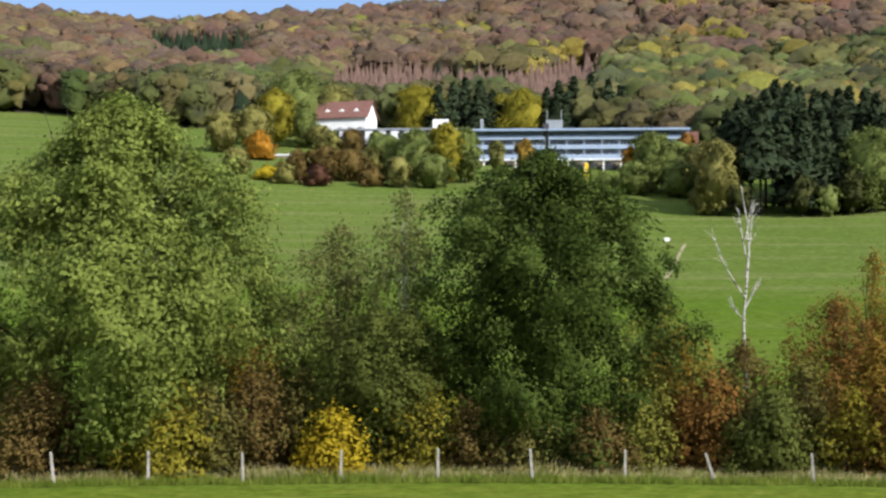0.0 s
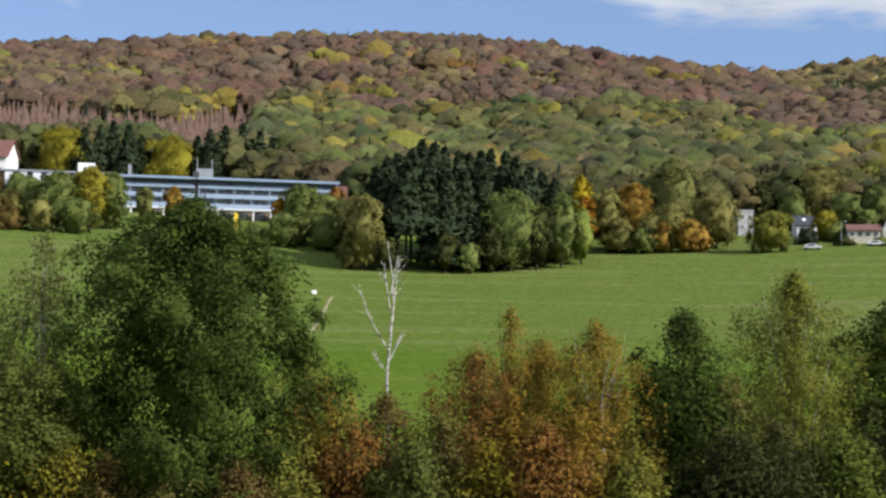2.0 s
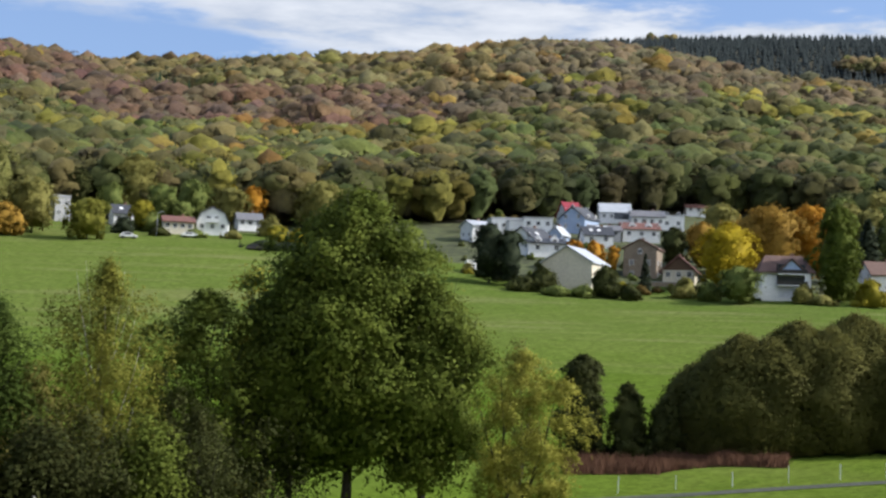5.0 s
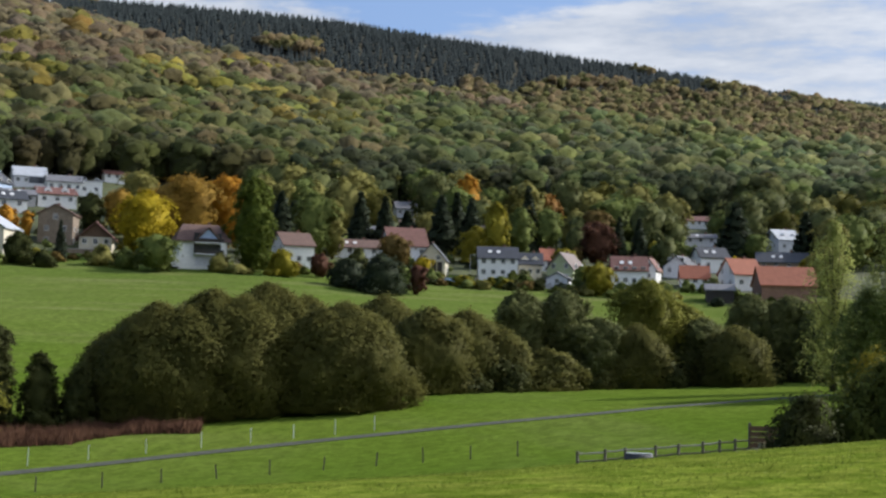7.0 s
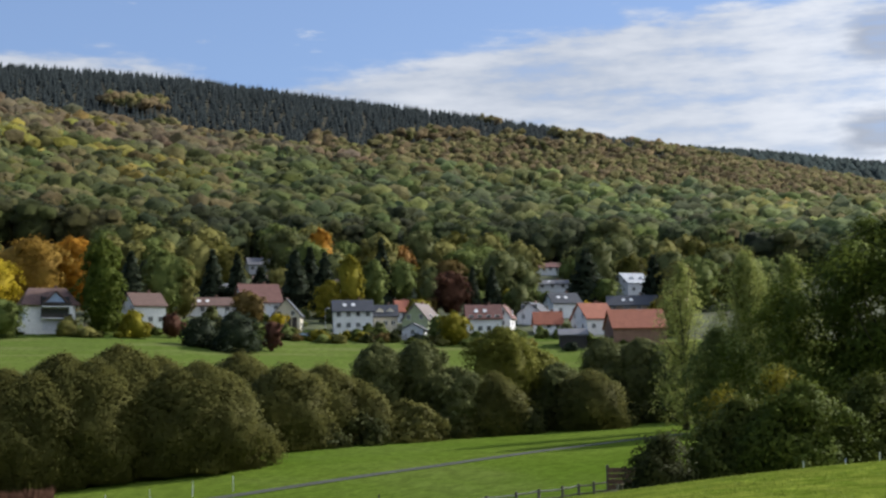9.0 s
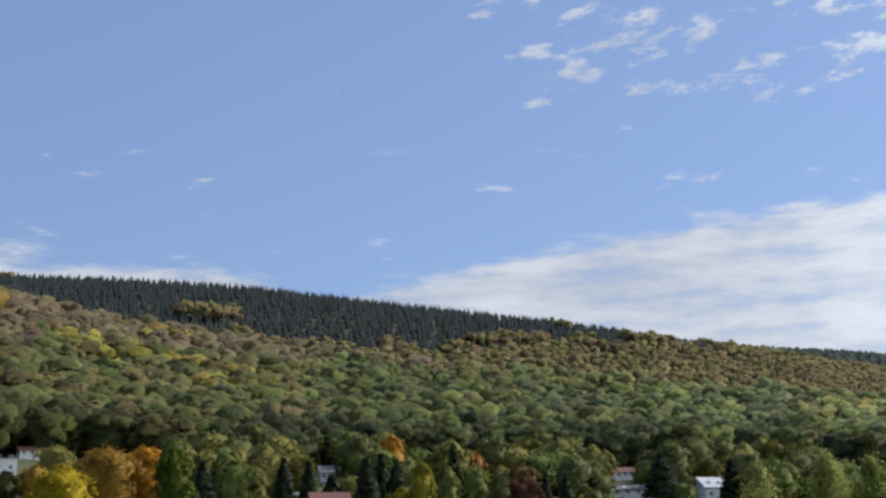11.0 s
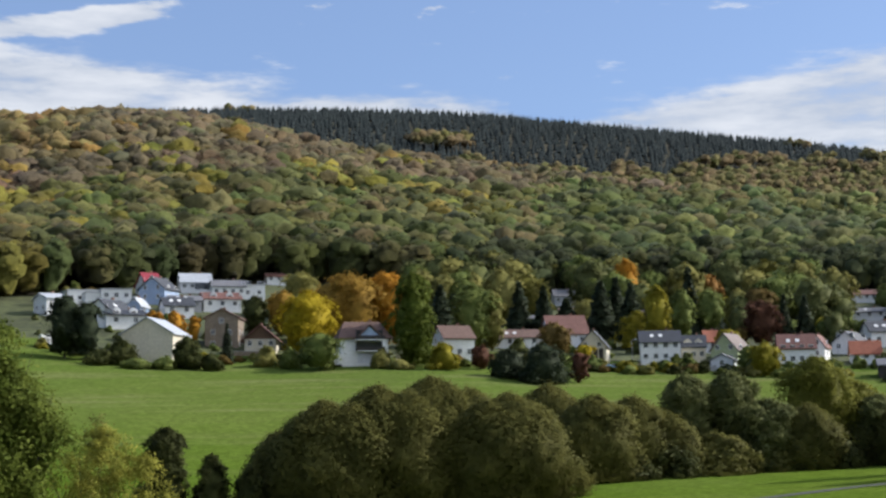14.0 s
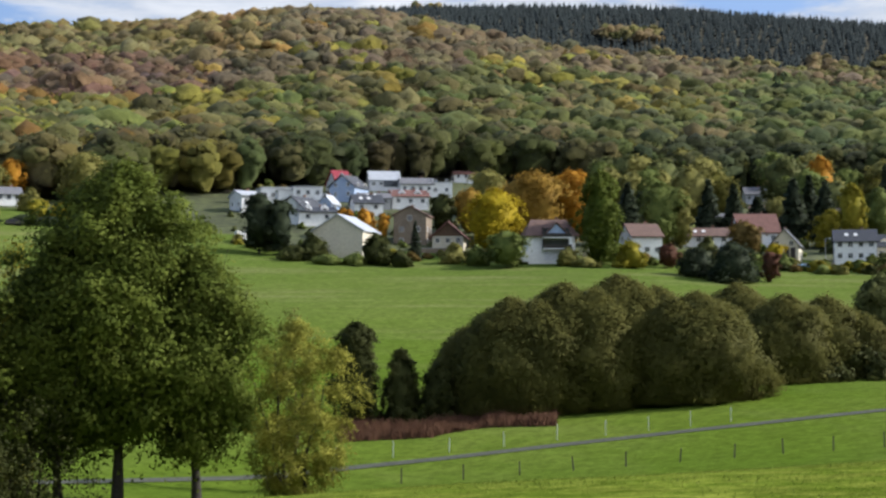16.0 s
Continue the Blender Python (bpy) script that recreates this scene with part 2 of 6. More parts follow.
KN = [-80, -30, -18, -8, 0, 10, 20, 32, 44, 50, 58, 65, 71, 77, 83, 90, 140]
RINGS = [
    (12, [0.0, -9, -9.5, -9.6, -9.6, -9.6, -9.4, -9, -8.8, -8.7, -8.4, -8.2, -8, -7.7, -7.4, -7.2, 0.0]),
    (30, [3.0, -8.4, -8.6, -8.7, -8.8, -8.8, -8.6, -8.2, -7.5, -7.0, -6.55, -5.95, -5.3, -4.6, -3.85, -3.2, 3.0]),
    (56, [5.0, -7.4, -7.65, -7.8, -7.8, -7.75, -7.6, -7.7, -8.2, -8.3, -7.9, -7.2, -6.6, -6.0, -5.2, -4.4, 5.0]),
    (92, [6.0, -5.0, -5.0, -5.0, -5.0, -5.0, -5.3, -6.2, -7.15, -6.95, -6.25, -5.55, -5.0, -4.4, -3.8, -3.3, 6.0]),
    (130, [6.5, -2.6, -2.6, -2.6, -2.6, -2.8, -3.0, -3.7, -4.4, -4.15, -3.8, -3.35, -3.05, -2.8, -2.4, -2.1, 6.5]),
    (175, [6.7, -0.6, -0.6, -0.6, -0.6, -0.9, -1.1, -1.4, -1.7, -1.7, -1.8, -2.0, -2.2, -2.0, -1.8, -1.6, 6.7]),
    (240, [7.0, 1.7, 1.7, 1.6, 1.5, 1.1, 0.9, 0.9, 0.7, 0.55, 0.45, 0.1, -0.5, -0.7, -0.7, -0.7, 7.0]),
    (312, [7.0, 3.3, 3.4, 3.5, 3.4, 2.75, 2.7, 3.1, 2.2, 1.95, 1.95, 1.1, 0.75, 0.5, 0.4, 0.3, 7.0]),
    (400, [7.0, 5.0, 5.3, 5.3, 5.1, 4.6, 4.5, 4.4, 4.3, 4.2, 3.3, 2.7, 2.5, 2.3, 2.0, 1.8, 7.0]),
    (550, [7.0, 6.9, 7.0, 7.0, 6.9, 6.6, 6.5, 6.3, 6.3, 6.2, 5.4, 4.7, 4.5, 4.3, 3.8, 3.4, 7.0]),
]
SKN = [-30, -17, -13, -9, -2, 3.5, 8, 12.7, 17.3, 22, 25.5, 28, 32, 36, 40, 43, 46.3, 49, 52.3, 54.6, 58, 65, 75, 90, 140]
CREST = [9.4, 9.5, 9.1, 9.3, 9.9, 10.4, 10.7, 10.95, 10.65, 10.1, 9.55, 9.35, 9.8, 10.05, 10.4, 10.9, 11.1, 10.8, 10.1, 9.5, 8.9, 7.9, 6.7, 5.2, 6.0]
RKN = [-30, 20, 35, 45, 49, 54, 60, 66.6, 73.6, 80, 82.6, 88, 95, 140]
RIDGE = [8.0, 8.0, 9.0, 11.0, 11.4, 11.7, 11.55, 10.92, 10.1, 8.75, 8.2, 6.9, 5.2, 5.0]
CREST_D, RIDGE_D = 780, 1150
FKN = [-30, 60, 78, 83, 88, 95, 140]
FAR = [5.0, 6.0, 7.6, 7.75, 7.25, 6.6, 4.0]

AZ = np.concatenate([np.arange(-180, -22, 6.0), np.arange(-22, 96.1, 0.5), np.arange(100, 181, 6.0)])
DIST = np.concatenate([[1.0], np.geomspace(3, 4800, 170)])


def land_grid():
    ctrl_d, ctrl_z = [0.0], [np.zeros(len(AZ)) - EYE]
    for dist, rise in RINGS:
        ctrl_d.append(dist), ctrl_z.append(dist * np.tan(np.radians(bearing_curve(KN, rise, AZ))))
    for dist, kn, rise in ((CREST_D, SKN, CREST), (RIDGE_D, RKN, RIDGE), (2200, FKN, FAR)):
        ctrl_d.append(dist), ctrl_z.append(dist * np.tan(np.radians(bearing_curve(kn, rise, AZ))))
    ctrl_d.append(4800), ctrl_z.append(np.full(len(AZ), 180.0))
    ctrl_d, ctrl_z = np.array(ctrl_d), np.array(ctrl_z)
    out = np.zeros((len(AZ), len(DIST)))
    # monotone cubic through the rings
    h = np.diff(ctrl_d)
    for i in range(len(AZ)):
        zz = ctrl_z[:, i]
        s = np.diff(zz) / h
        m = np.r_[s[0], np.where(s[:-1] * s[1:] > 0, 2 * s[:-1] * s[1:] / (s[:-1] + s[1:] + 1e-9), 0), s[-1]]
        j = np.clip(np.searchsorted(ctrl_d, DIST) - 1, 0, len(h) - 1)
        u = (DIST - ctrl_d[j]) / h[j]
        out[i] = (2 * u**3 - 3 * u**2 + 1) * zz[j] + (u**3 - 2 * u**2 + u) * h[j] * m[j] + (3 * u**2 - 2 * u**3) * zz[j + 1] + (u**3 - u**2) * h[j] * m[j + 1]
    return out + EYE


LAND = land_grid()
LOGD = np.log(DIST)


def height(x, y):
    """The ground's height on the plan; takes numbers or arrays."""
    x, y = np.asarray(x, float), np.asarray(y, float)
    az, ld = np.degrees(np.arctan2(x, y)), np.log(np.maximum(np.hypot(x, y), 1.0))
    i = np.clip(np.searchsorted(AZ, az) - 1, 0, len(AZ) - 2)
    j = np.clip(np.searchsorted(LOGD, ld) - 1, 0, len(LOGD) - 2)
    u, v = (az - AZ[i]) / (AZ[i + 1] - AZ[i]), np.clip((ld - LOGD[j]) / (LOGD[j + 1] - LOGD[j]), 0, 1)
    z = (1 - u) * (1 - v) * LAND[i, j] + u * (1 - v) * LAND[i + 1, j] + (1 - u) * v * LAND[i, j + 1] + u * v * LAND[i + 1, j + 1]
    return float(z) if z.ndim == 0 else z


def grounded(az, dist):
    x, y = spot(az, dist)
    return x, y, height(x, y)


WKN = [-30, -18, -15, -11, -6, 5, 10, 19, 24, 30, 36, 42, 48, 54, 60, 66, 80, 95]
WOOD = [430, 520, 510, 470, 470, 445, 400, 368, 388, 408, 404, 430, 478, 512, 515, 550, 585, 520]


def build_ground():
    n, m = len(AZ), len(DIST)
    a = np.radians(AZ)[:, None]
    v = np.stack([np.sin(a) * DIST, np.cos(a) * DIST, LAND], -1).reshape(-1, 3)
    ids = np.arange(n * m).reshape(n, m)
    nxt = np.roll(ids, -1, 0)
    quads = np.stack([ids[:, :-1], ids[:, 1:], nxt[:, 1:], nxt[:, :-1]], -1).reshape(-1, 4)
    me = soup("ground", v, quads, MEADOW, smooth=True)
    me.materials.append(LITTER), me.materials.append(GARDEN)
    edge = np.interp(AZ, WKN, WOOD)
    far = np.repeat(DIST[None, :-1], n, 0)
    slot = (far > edge[:, None]).astype(np.int32)
    yards = np.interp(AZ, [25, 27, 40, 42, 46, 53, 57, 59, 64, 66, 93], [900, 372, 372, 338, 322, 324, 328, 342, 350, 352, 352])
    slot = np.where((slot == 0) & (far > yards[:, None]), 2, slot).astype(np.int32)
    me.polygons.foreach_set("material_index", slot.ravel())
    bm = bmesh.new()
    bm.from_mesh(me)
    bm.verts.ensure_lookup_table()
    bm.faces.new([bm.verts[i] for i in ids[:, 0]])
    bmesh.ops.recalc_face_normals(bm, faces=bm.faces[:])
    bm.to_mesh(me)
    bm.free()
    ob = new("ground", me)
    return tagged(ob, "green mown valley meadows rising to wooded hills", "ground", kind="structure")


build_ground()

# ---- foliage ----


def unit(n, gen):
    v = gen.normal(size=(n, 3))
    return v / np.linalg.norm(v, axis=1)[:, None]


def leaf_bits(c, out, size, gen, round_to=None, even=0.95):
    """Small leaf clumps at the places c, facing roughly along out."""
    n = len(c)
    nor = out + gen.normal(size=(n, 3)) * 0.45 + np.array([0, 0, 0.25])
    nor /= np.linalg.norm(nor, axis=1)[:, None] + 1e-9
    u = np.cross(nor, unit(n, gen))
    u /= np.linalg.norm(u, axis=1)[:, None] + 1e-9
    w = np.cross(nor, u)
    s = (size * gen.uniform(0.6, 1.35, n))[:, None]
    v = np.stack([c - u * s * 0.7 - w * s * 0.35, c + u * s * 0.8, c - u * s * 0.1 + w * s * 0.75 + nor * s * 0.15], 1).reshape(-1, 3)
    soft = (out if round_to is None else round_to) * even + nor * 0.2
    soft /= np.linalg.norm(soft, axis=1)[:, None] + 1e-9
    return v, np.arange(3 * n).reshape(-1, 3), np.repeat(soft, 3, 0)


def tube(points, radii, sides=7):
    """A tapered limb along points."""
    points = [Vector(p) for p in points]
    v, f = [], []
    for i, p in enumerate(points):
        t = (points[min(i + 1, len(points) - 1)] - points[max(i - 1, 0)]).normalized()
        a = t.orthogonal().normalized()
        b = t.cross(a)
        for s in range(sides):
            q = 2 * math.pi * s / sides
            v.append(p + (a * math.cos(q) + b * math.sin(q)) * radii[i])
    for i in range(len(points) - 1):
        for s in range(sides):
            f.append((i * sides + s, i * sides + (s + 1) % sides, (i + 1) * sides + (s + 1) % sides, (i + 1) * sides + s))
    return v, f


def limbs_mesh(name, list_of_tubes, mat):
    v, f = [], []
    for a, b in list_of_tubes:
        o = len(v)
        v += a
        f += [tuple(i + o for i in q) for q in b]
    return soup(name, [tuple(p) for p in v], f, mat, smooth=True)


LEAVES = {}


def leaves_of(kind):
    tones = {
        "oak": ((0.028, 0.046, 0.009), (0.081, 0.113, 0.022)),
        "light": ((0.111, 0.148, 0.028), (0.225, 0.265, 0.061)),
        "birch": ((0.118, 0.124, 0.036), (0.196, 0.192, 0.062)),
        "yellow": ((0.256, 0.189, 0.014), (0.405, 0.313, 0.021)),
        "olive": ((0.084, 0.077, 0.021), (0.164, 0.147, 0.040)),
        "rust": ((0.140, 0.071, 0.019), (0.246, 0.127, 0.032)),
        "brown": ((0.092, 0.064, 0.020), (0.165, 0.115, 0.036)),
        "orange": ((0.315, 0.140, 0.019), (0.450, 0.232, 0.029)),
        "maple": ((0.053, 0.074, 0.012), (0.135, 0.163, 0.030)),
        "alder": ((0.029, 0.035, 0.012), (0.074, 0.080, 0.025)),
        "willow": ((0.084, 0.084, 0.024), (0.148, 0.140, 0.040)),
        "gold": ((0.167, 0.152, 0.018), (0.277, 0.236, 0.029)),
        "pine": ((0.022, 0.030, 0.018), (0.048, 0.060, 0.032)),
        "amber": ((0.165, 0.108, 0.018), (0.288, 0.189, 0.031)),
        "moss": ((0.121, 0.125, 0.022), (0.213, 0.208, 0.040)),
        "spruce": ((0.024, 0.036, 0.019), (0.056, 0.075, 0.036)),
        "green": ((0.053, 0.064, 0.013), (0.120, 0.138, 0.032)),
        "wine": ((0.070, 0.034, 0.022), (0.118, 0.056, 0.034)),
        "tan": ((0.209, 0.126, 0.025), (0.337, 0.209, 0.042)),
        # green and olive leaves again, with extra light put into the colour
        "lit_green": ((0.090, 0.118, 0.030), (0.180, 0.208, 0.060)),
        "lit_olive": ((0.142, 0.134, 0.040), (0.255, 0.235, 0.070)),
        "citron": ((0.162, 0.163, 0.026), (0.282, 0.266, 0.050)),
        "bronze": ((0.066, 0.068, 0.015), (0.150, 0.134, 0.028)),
        # alder leaves again, painted brighter where the alders came out too dark
        "lit_alder": ((0.078, 0.090, 0.032), (0.168, 0.176, 0.064)),
        "poplar": ((0.190, 0.225, 0.062), (0.352, 0.372, 0.115)),
        "reed": ((0.075, 0.038, 0.024), (0.140, 0.075, 0.045)),
    }
    if kind not in LEAVES:
        LEAVES[kind] = leaf("leaves_" + kind, *tones[kind], through={"poplar": 0.52, "willow": 0.42}.get(kind, 0.34))
    return LEAVES[kind]


def lobes_for(shape, h, w, base, gen):
    """Crown lobes as centre and radii, from the foot of the tree: the outline of the kind of tree."""
    profiles = {
        "broad": (36, lambda t: math.sin(math.pi * (0.16 + 0.78 * t)) ** 0.55, 0.15),
        "round": (26, lambda t: math.sin(math.pi * (0.14 + 0.80 * t)) ** 0.7, 0.17),
        "cone": (38, lambda t: (1 - 0.5 * t) * min(1.0, 0.7 + 3 * t) * (1.0 if t < 0.8 else 1 - 2.0 * (t - 0.8)), 0.13),
        "column": (22, lambda t: math.sin(math.pi * (0.2 + 0.75 * t)) ** 0.45, 0.24),
        "dome": (44, lambda t: math.sqrt(max(0.05, 1 - (t * 0.98) ** 2.2)), 0.12),
        "shrub": (20, lambda t: math.sqrt(max(0.08, 1 - t**1.6)), 0.17),
        "thicket": (34, lambda t: math.sqrt(max(0.1, 1 - t**2)), 0.12),
        "wisp": (34, lambda t: (1 - 0.55 * t) * min(1.0, 0.6 + 2 * t), 0.13),
    }
    n, prof, q0 = profiles[shape]
    base = 0.0 if shape in ("shrub", "dome", "thicket") else base
    out = []
    for i in range(n):
        t = (i + gen.uniform(0.1, 0.9)) / n
        q = w * q0 * gen.uniform(0.6, 1.4)
        qz = q * (1.5 if shape == "wisp" else 0.9)
        r = max(w * 0.5 * prof(t) * gen.uniform(0.72, 1.2) - q * 0.8, 0.0)
        if shape == "thicket":
            r *= math.sqrt(gen.uniform(0.05, 1.0))
        a = i * 2.4 + gen.uniform(-0.5, 0.5)
        z = base + (h - base) * t
        out.append((r * math.cos(a), r * math.sin(a), min(max(z, qz * 0.8), h - qz * 0.9), q, q, qz))
    if shape not in ("wisp", "thicket"):
        m = 0.34 if shape != "column" else 0.28
        out.append((0, 0, base + (h - base) * 0.46, w * m, w * m, (h - base) * 0.4))
    return out


def ico(level):
    bm = bmesh.new()
    bmesh.ops.create_icosphere(bm, subdivisions=level, radius=1.0)
    v = np.array([p.co[:] for p in bm.verts])
    f = np.array([[p.index for p in q.verts] for q in bm.faces])
    bm.free()
    return v, f


ICO = ico(2)
ICO_SMALL = ico(1)


PROFILES = {
    "broad": lambda t: np.sin(np.pi * (0.14 + 0.72 * t)) ** 0.6,
    "round": lambda t: np.sin(np.pi * (0.10 + 0.72 * t)) ** 0.75,
    "cone": lambda t: np.interp(t, [0, 0.12, 0.3, 0.55, 0.8, 1.0], [0.62, 0.92, 1.0, 0.90, 0.66, 0.42]),
    "column": lambda t: np.sin(np.pi * (0.2 + 0.68 * t)) ** 0.45,
    "dome": lambda t: np.interp(t, [0, 0.1, 0.4, 0.7, 0.88, 1.0], [0.90, 1.0, 0.98, 0.80, 0.56, 0.36]),
    "shrub": lambda t: np.sqrt(np.maximum(0.12, 1 - t**1.7)),
    "thicket": lambda t: np.interp(t, [0, 0.3, 0.7, 1.0], [0.85, 1.0, 0.8, 0.45]),
    "wisp": lambda t: np.interp(t, [0, 0.2, 0.5, 0.85, 1.0], [0.55, 0.95, 0.95, 0.70, 0.45]),
}


def envelope(shape, t, a, w, ph, amp):
    """The crown's uneven outline: its radius at the share t of the height and the angle a."""
    bump = 0.45 * np.sin(3 * a + ph[0] + 4 * t) + 0.4 * np.sin(5 * a - 8 * t + ph[1]) + 0.4 * np.sin(2 * a + 11 * t + ph[2]) + 0.3 * np.sin(7 * a + 17 * t + ph[3])
    top = np.sqrt(np.clip((1 - t) / 0.14, 0.0, 1.0))
    return w / 2 * PROFILES[shape](t) * (1 + amp * bump) * top


def tree_parts(kind, shape, h, w, base, count, size, seed, trunk=0.02, bark=None, stems=1, clump=0.0):
    """The trunk with its limbs, and the crown of leafy sprays, as two meshes with the foot at the origin."""
    gen = np.random.default_rng(seed)
    lobes = lobes_for(shape, h, w, base, gen)
    r0 = max(h * trunk, 0.03)
    tubes = []
    for s in range(stems):
        lean = Vector((gen.normal(), gen.normal(), 0)) * (0.03 * h if stems == 1 else 0.1 * h)
        foot = Vector((gen.normal(), gen.normal(), 0)) * (0.0 if stems == 1 else 0.06 * w)
        top = h * (0.86 if s == 0 else gen.uniform(0.6, 0.85))
        pts = [foot + lean * (i / 6) ** 1.5 + Vector((gen.normal(), gen.normal(), 0)) * (0.008 * h if i else 0) + Vector((0, 0, top * i / 6 - (0.3 if i == 0 else 0))) for i in range(7)]
        tubes.append(tube(pts, [r0 * (1.25 if i == 0 else 1.0) * (1 - 0.88 * i / 6) for i in range(7)], 8 if size < 0.5 else 5))
        for lobe in lobes[s :: stems * (3 if shape == "thicket" else 2)] if size < 0.5 else lobes[s :: stems * 6]:
            z0 = min(lobe[2] * gen.uniform(0.45, 0.75), top * 0.9)
            j = z0 / top * 6
            a = pts[int(j)].lerp(pts[min(int(j) + 1, 6)], j - int(j))
            b = Vector(lobe[:3])
            mid = a.lerp(b, 0.5) + Vector((0, 0, -0.03 * h))
            r = r0 * 0.42 * (1 - z0 / h)
            tubes.append(tube([a, mid, b, b + (b - mid) * 0.3 + Vector((0, 0, lobe[5] * 0.3))], [r, r * 0.7, r * 0.4, r * 0.12], 5 if size < 0.5 else 3))
    low = 0.0 if shape in ("shrub", "dome", "thicket") else base
    loose = shape in ("wisp", "thicket")
    amp = 0.20 if loose else 0.22 if shape == "dome" else 0.26 if size < 0.3 else 0.31
    ph = gen.uniform(0, 6.28, 4)
    per = 22 if loose else 26 if size > 0.3 else 64
    n = max(count // per, 12)
    # sprays crowd the outer shell of the crown, fewer fill its inside
    t = gen.uniform(0, 1, n * 6)
    keep = gen.uniform(0, 1, n * 6) < PROFILES[shape](t) + 0.12
    t = t[keep][:n]
    n = len(t)
    a = gen.uniform(0, 6.283, n)
    bulge = np.zeros(n)
    if clump:
        # boughs: most sprays gather round some dozens of them, with shadow between
        nb = 52
        tb, ab = (np.arange(nb) + gen.uniform(0, 1, nb)) / nb, np.arange(nb) * 2.4 + gen.uniform(-0.4, 0.4, nb)
        j = gen.integers(0, nb, n)
        dt, da = gen.normal(size=n) * 0.040, gen.normal(size=n) * 0.19
        gather = gen.uniform(size=n) < 0.88
        t = np.where(gather, np.clip(tb[j] + dt, 0, 1), t)
        a = np.where(gather, ab[j] + da, a)
        bulge = np.where(gather, 0.12 - 0.075 * ((dt / 0.040) ** 2 + (da / 0.19) ** 2), -0.22)
    depth = gen.uniform(0, 1, n)
    cored = size > 0.3 and not loose
    if cored:
        t = np.where(gen.uniform(size=n) < 0.22, gen.uniform(0.78, 1.0, n), t)
    depth = (0.9 * depth**1.1 if loose else 0.16 * depth if cored else 0.62 * depth**1.7) * np.where(t > 0.86, 1.35, 1.0)
    span = (size * (3.6 if loose else 3.4 if cored else 4.6)) * gen.uniform(0.5, 1.4, n)
    if cored:
        span = np.minimum(span, (0.16 if shape == "dome" else 0.13) * w)
    R = np.maximum(envelope(shape, t, a, w, ph, amp) * (gen.normal(1.0, 0.04, n) + np.maximum(bulge, -0.25)) * np.clip(1 - depth, 0.03, 1) - span * (0.2 if cored else 0.45), 0.0)
    c = np.stack([R * np.cos(a), R * np.sin(a), np.clip(low + (h - low) * t - span * 0.3, span * 0.3, h)], -1)
    mid = np.array([0, 0, low + (h - low) * 0.40])
    rad = np.array([w / 2, w / 2, (h - low) * 0.56])
    o = (c - mid) / rad * np.array([1, 1, 1.35])
    o /= np.linalg.norm(o, axis=1)[:, None] + 1e-9
    face = o + np.array([0, 0, 0.55]) + gen.normal(size=(n, 3)) * 0.22
    face /= np.linalg.norm(face, axis=1)[:, None]
    # leaves: a drooping tuft round each spray's middle
    fine = 0.56 if size < 0.6 else 0.72
    per = int(per * (2.3 if size < 0.6 else 1.35))
    k = np.repeat(np.arange(n), per)
    off = gen.normal(size=(n * per, 3)) * 0.5
    along = (off * face[k]).sum(1)[:, None]
    off = off - face[k] * along * (0.35 if loose else 0.5)
    off[:, 2] -= 0.30 * (off[:, 0] ** 2 + off[:, 1] ** 2)
    if loose:
        off[:, 2] *= 1.5
    p = c[k] + off * span[k][:, None]
    p[:, 2] = np.maximum(p[:, 2], 0.06 * h * gen.uniform(0.2, 1.0, len(p)))
    local = off / (np.linalg.norm(off, axis=1)[:, None] + 1e-9)
    v, f, s = leaf_bits(p, face[k] * 0.8 + local * 0.4, size * fine, gen, round_to=o[k] * (0.85 if shape == "dome" else 0.4) + local * (0.3 if shape == "dome" else 0.75) + np.array([0, 0, 0.14]), even=1.0 if loose else 1.2 if size < 0.3 else 1.3 if shape == "dome" else 0.75)
    if cored:
        # the dense inside of a crown seen from afar
        rows, cols = 13, 18
        tt, aa = np.meshgrid((np.arange(rows) / (rows - 1)) * 0.985, np.arange(cols) / cols * 6.283, indexing="ij")
        rr = envelope(shape, tt, aa, w, ph, amp) * (0.76 if shape == "dome" else 0.68) * gen.uniform(0.93, 1.05, tt.shape)
        q = np.stack([rr * np.cos(aa), rr * np.sin(aa), low + (h - low) * tt * 0.96 + 0.05], -1).reshape(-1, 3)
        ids = np.arange(rows * cols).reshape(rows, cols)
        nx = np.roll(ids, -1, 1)
        tri = np.concatenate([np.stack([ids[:-1], nx[:-1], nx[1:]], -1).reshape(-1, 3), np.stack([ids[:-1], nx[1:], ids[1:]], -1).reshape(-1, 3)])
        g = (q - mid) / rad
        v, f, s = np.r_[v, q], np.r_[f, tri + len(v)], np.r_[s, g / (np.linalg.norm(g, axis=1)[:, None] + 1e-9)]
    return tubes, soup("crown", v, f, leaves_of(kind), normals=s)


def tree(name, az, dist, kind, shape, h, w, base=0.0, count=4000, size=0.3, seed=1, label="", category="tree", group="", sink=0.0, **more):
    x, y, z = grounded(az, dist)
    tubes, crown = tree_parts(kind, shape, h, w, base, count, size, seed, **more)
    bark = more.get("bark") or BARK
    e = new(name)
    e.matrix_world = pose(x, y, z - sink, 0, 0, (seed * 47) % 360)
    if size < 0.3:
        # near trees: every stem and limb by itself
        for a, b in tubes:
            part("trunk" if len(a) == 56 else "limb", limbs_mesh("limb", [(a, b)], bark), bark, e)
    else:
        part("trunk", limbs_mesh("trunk", tubes, bark), bark, e)
    part("crown", crown, leaves_of(kind), e)
    return tagged(e, label, category, group)


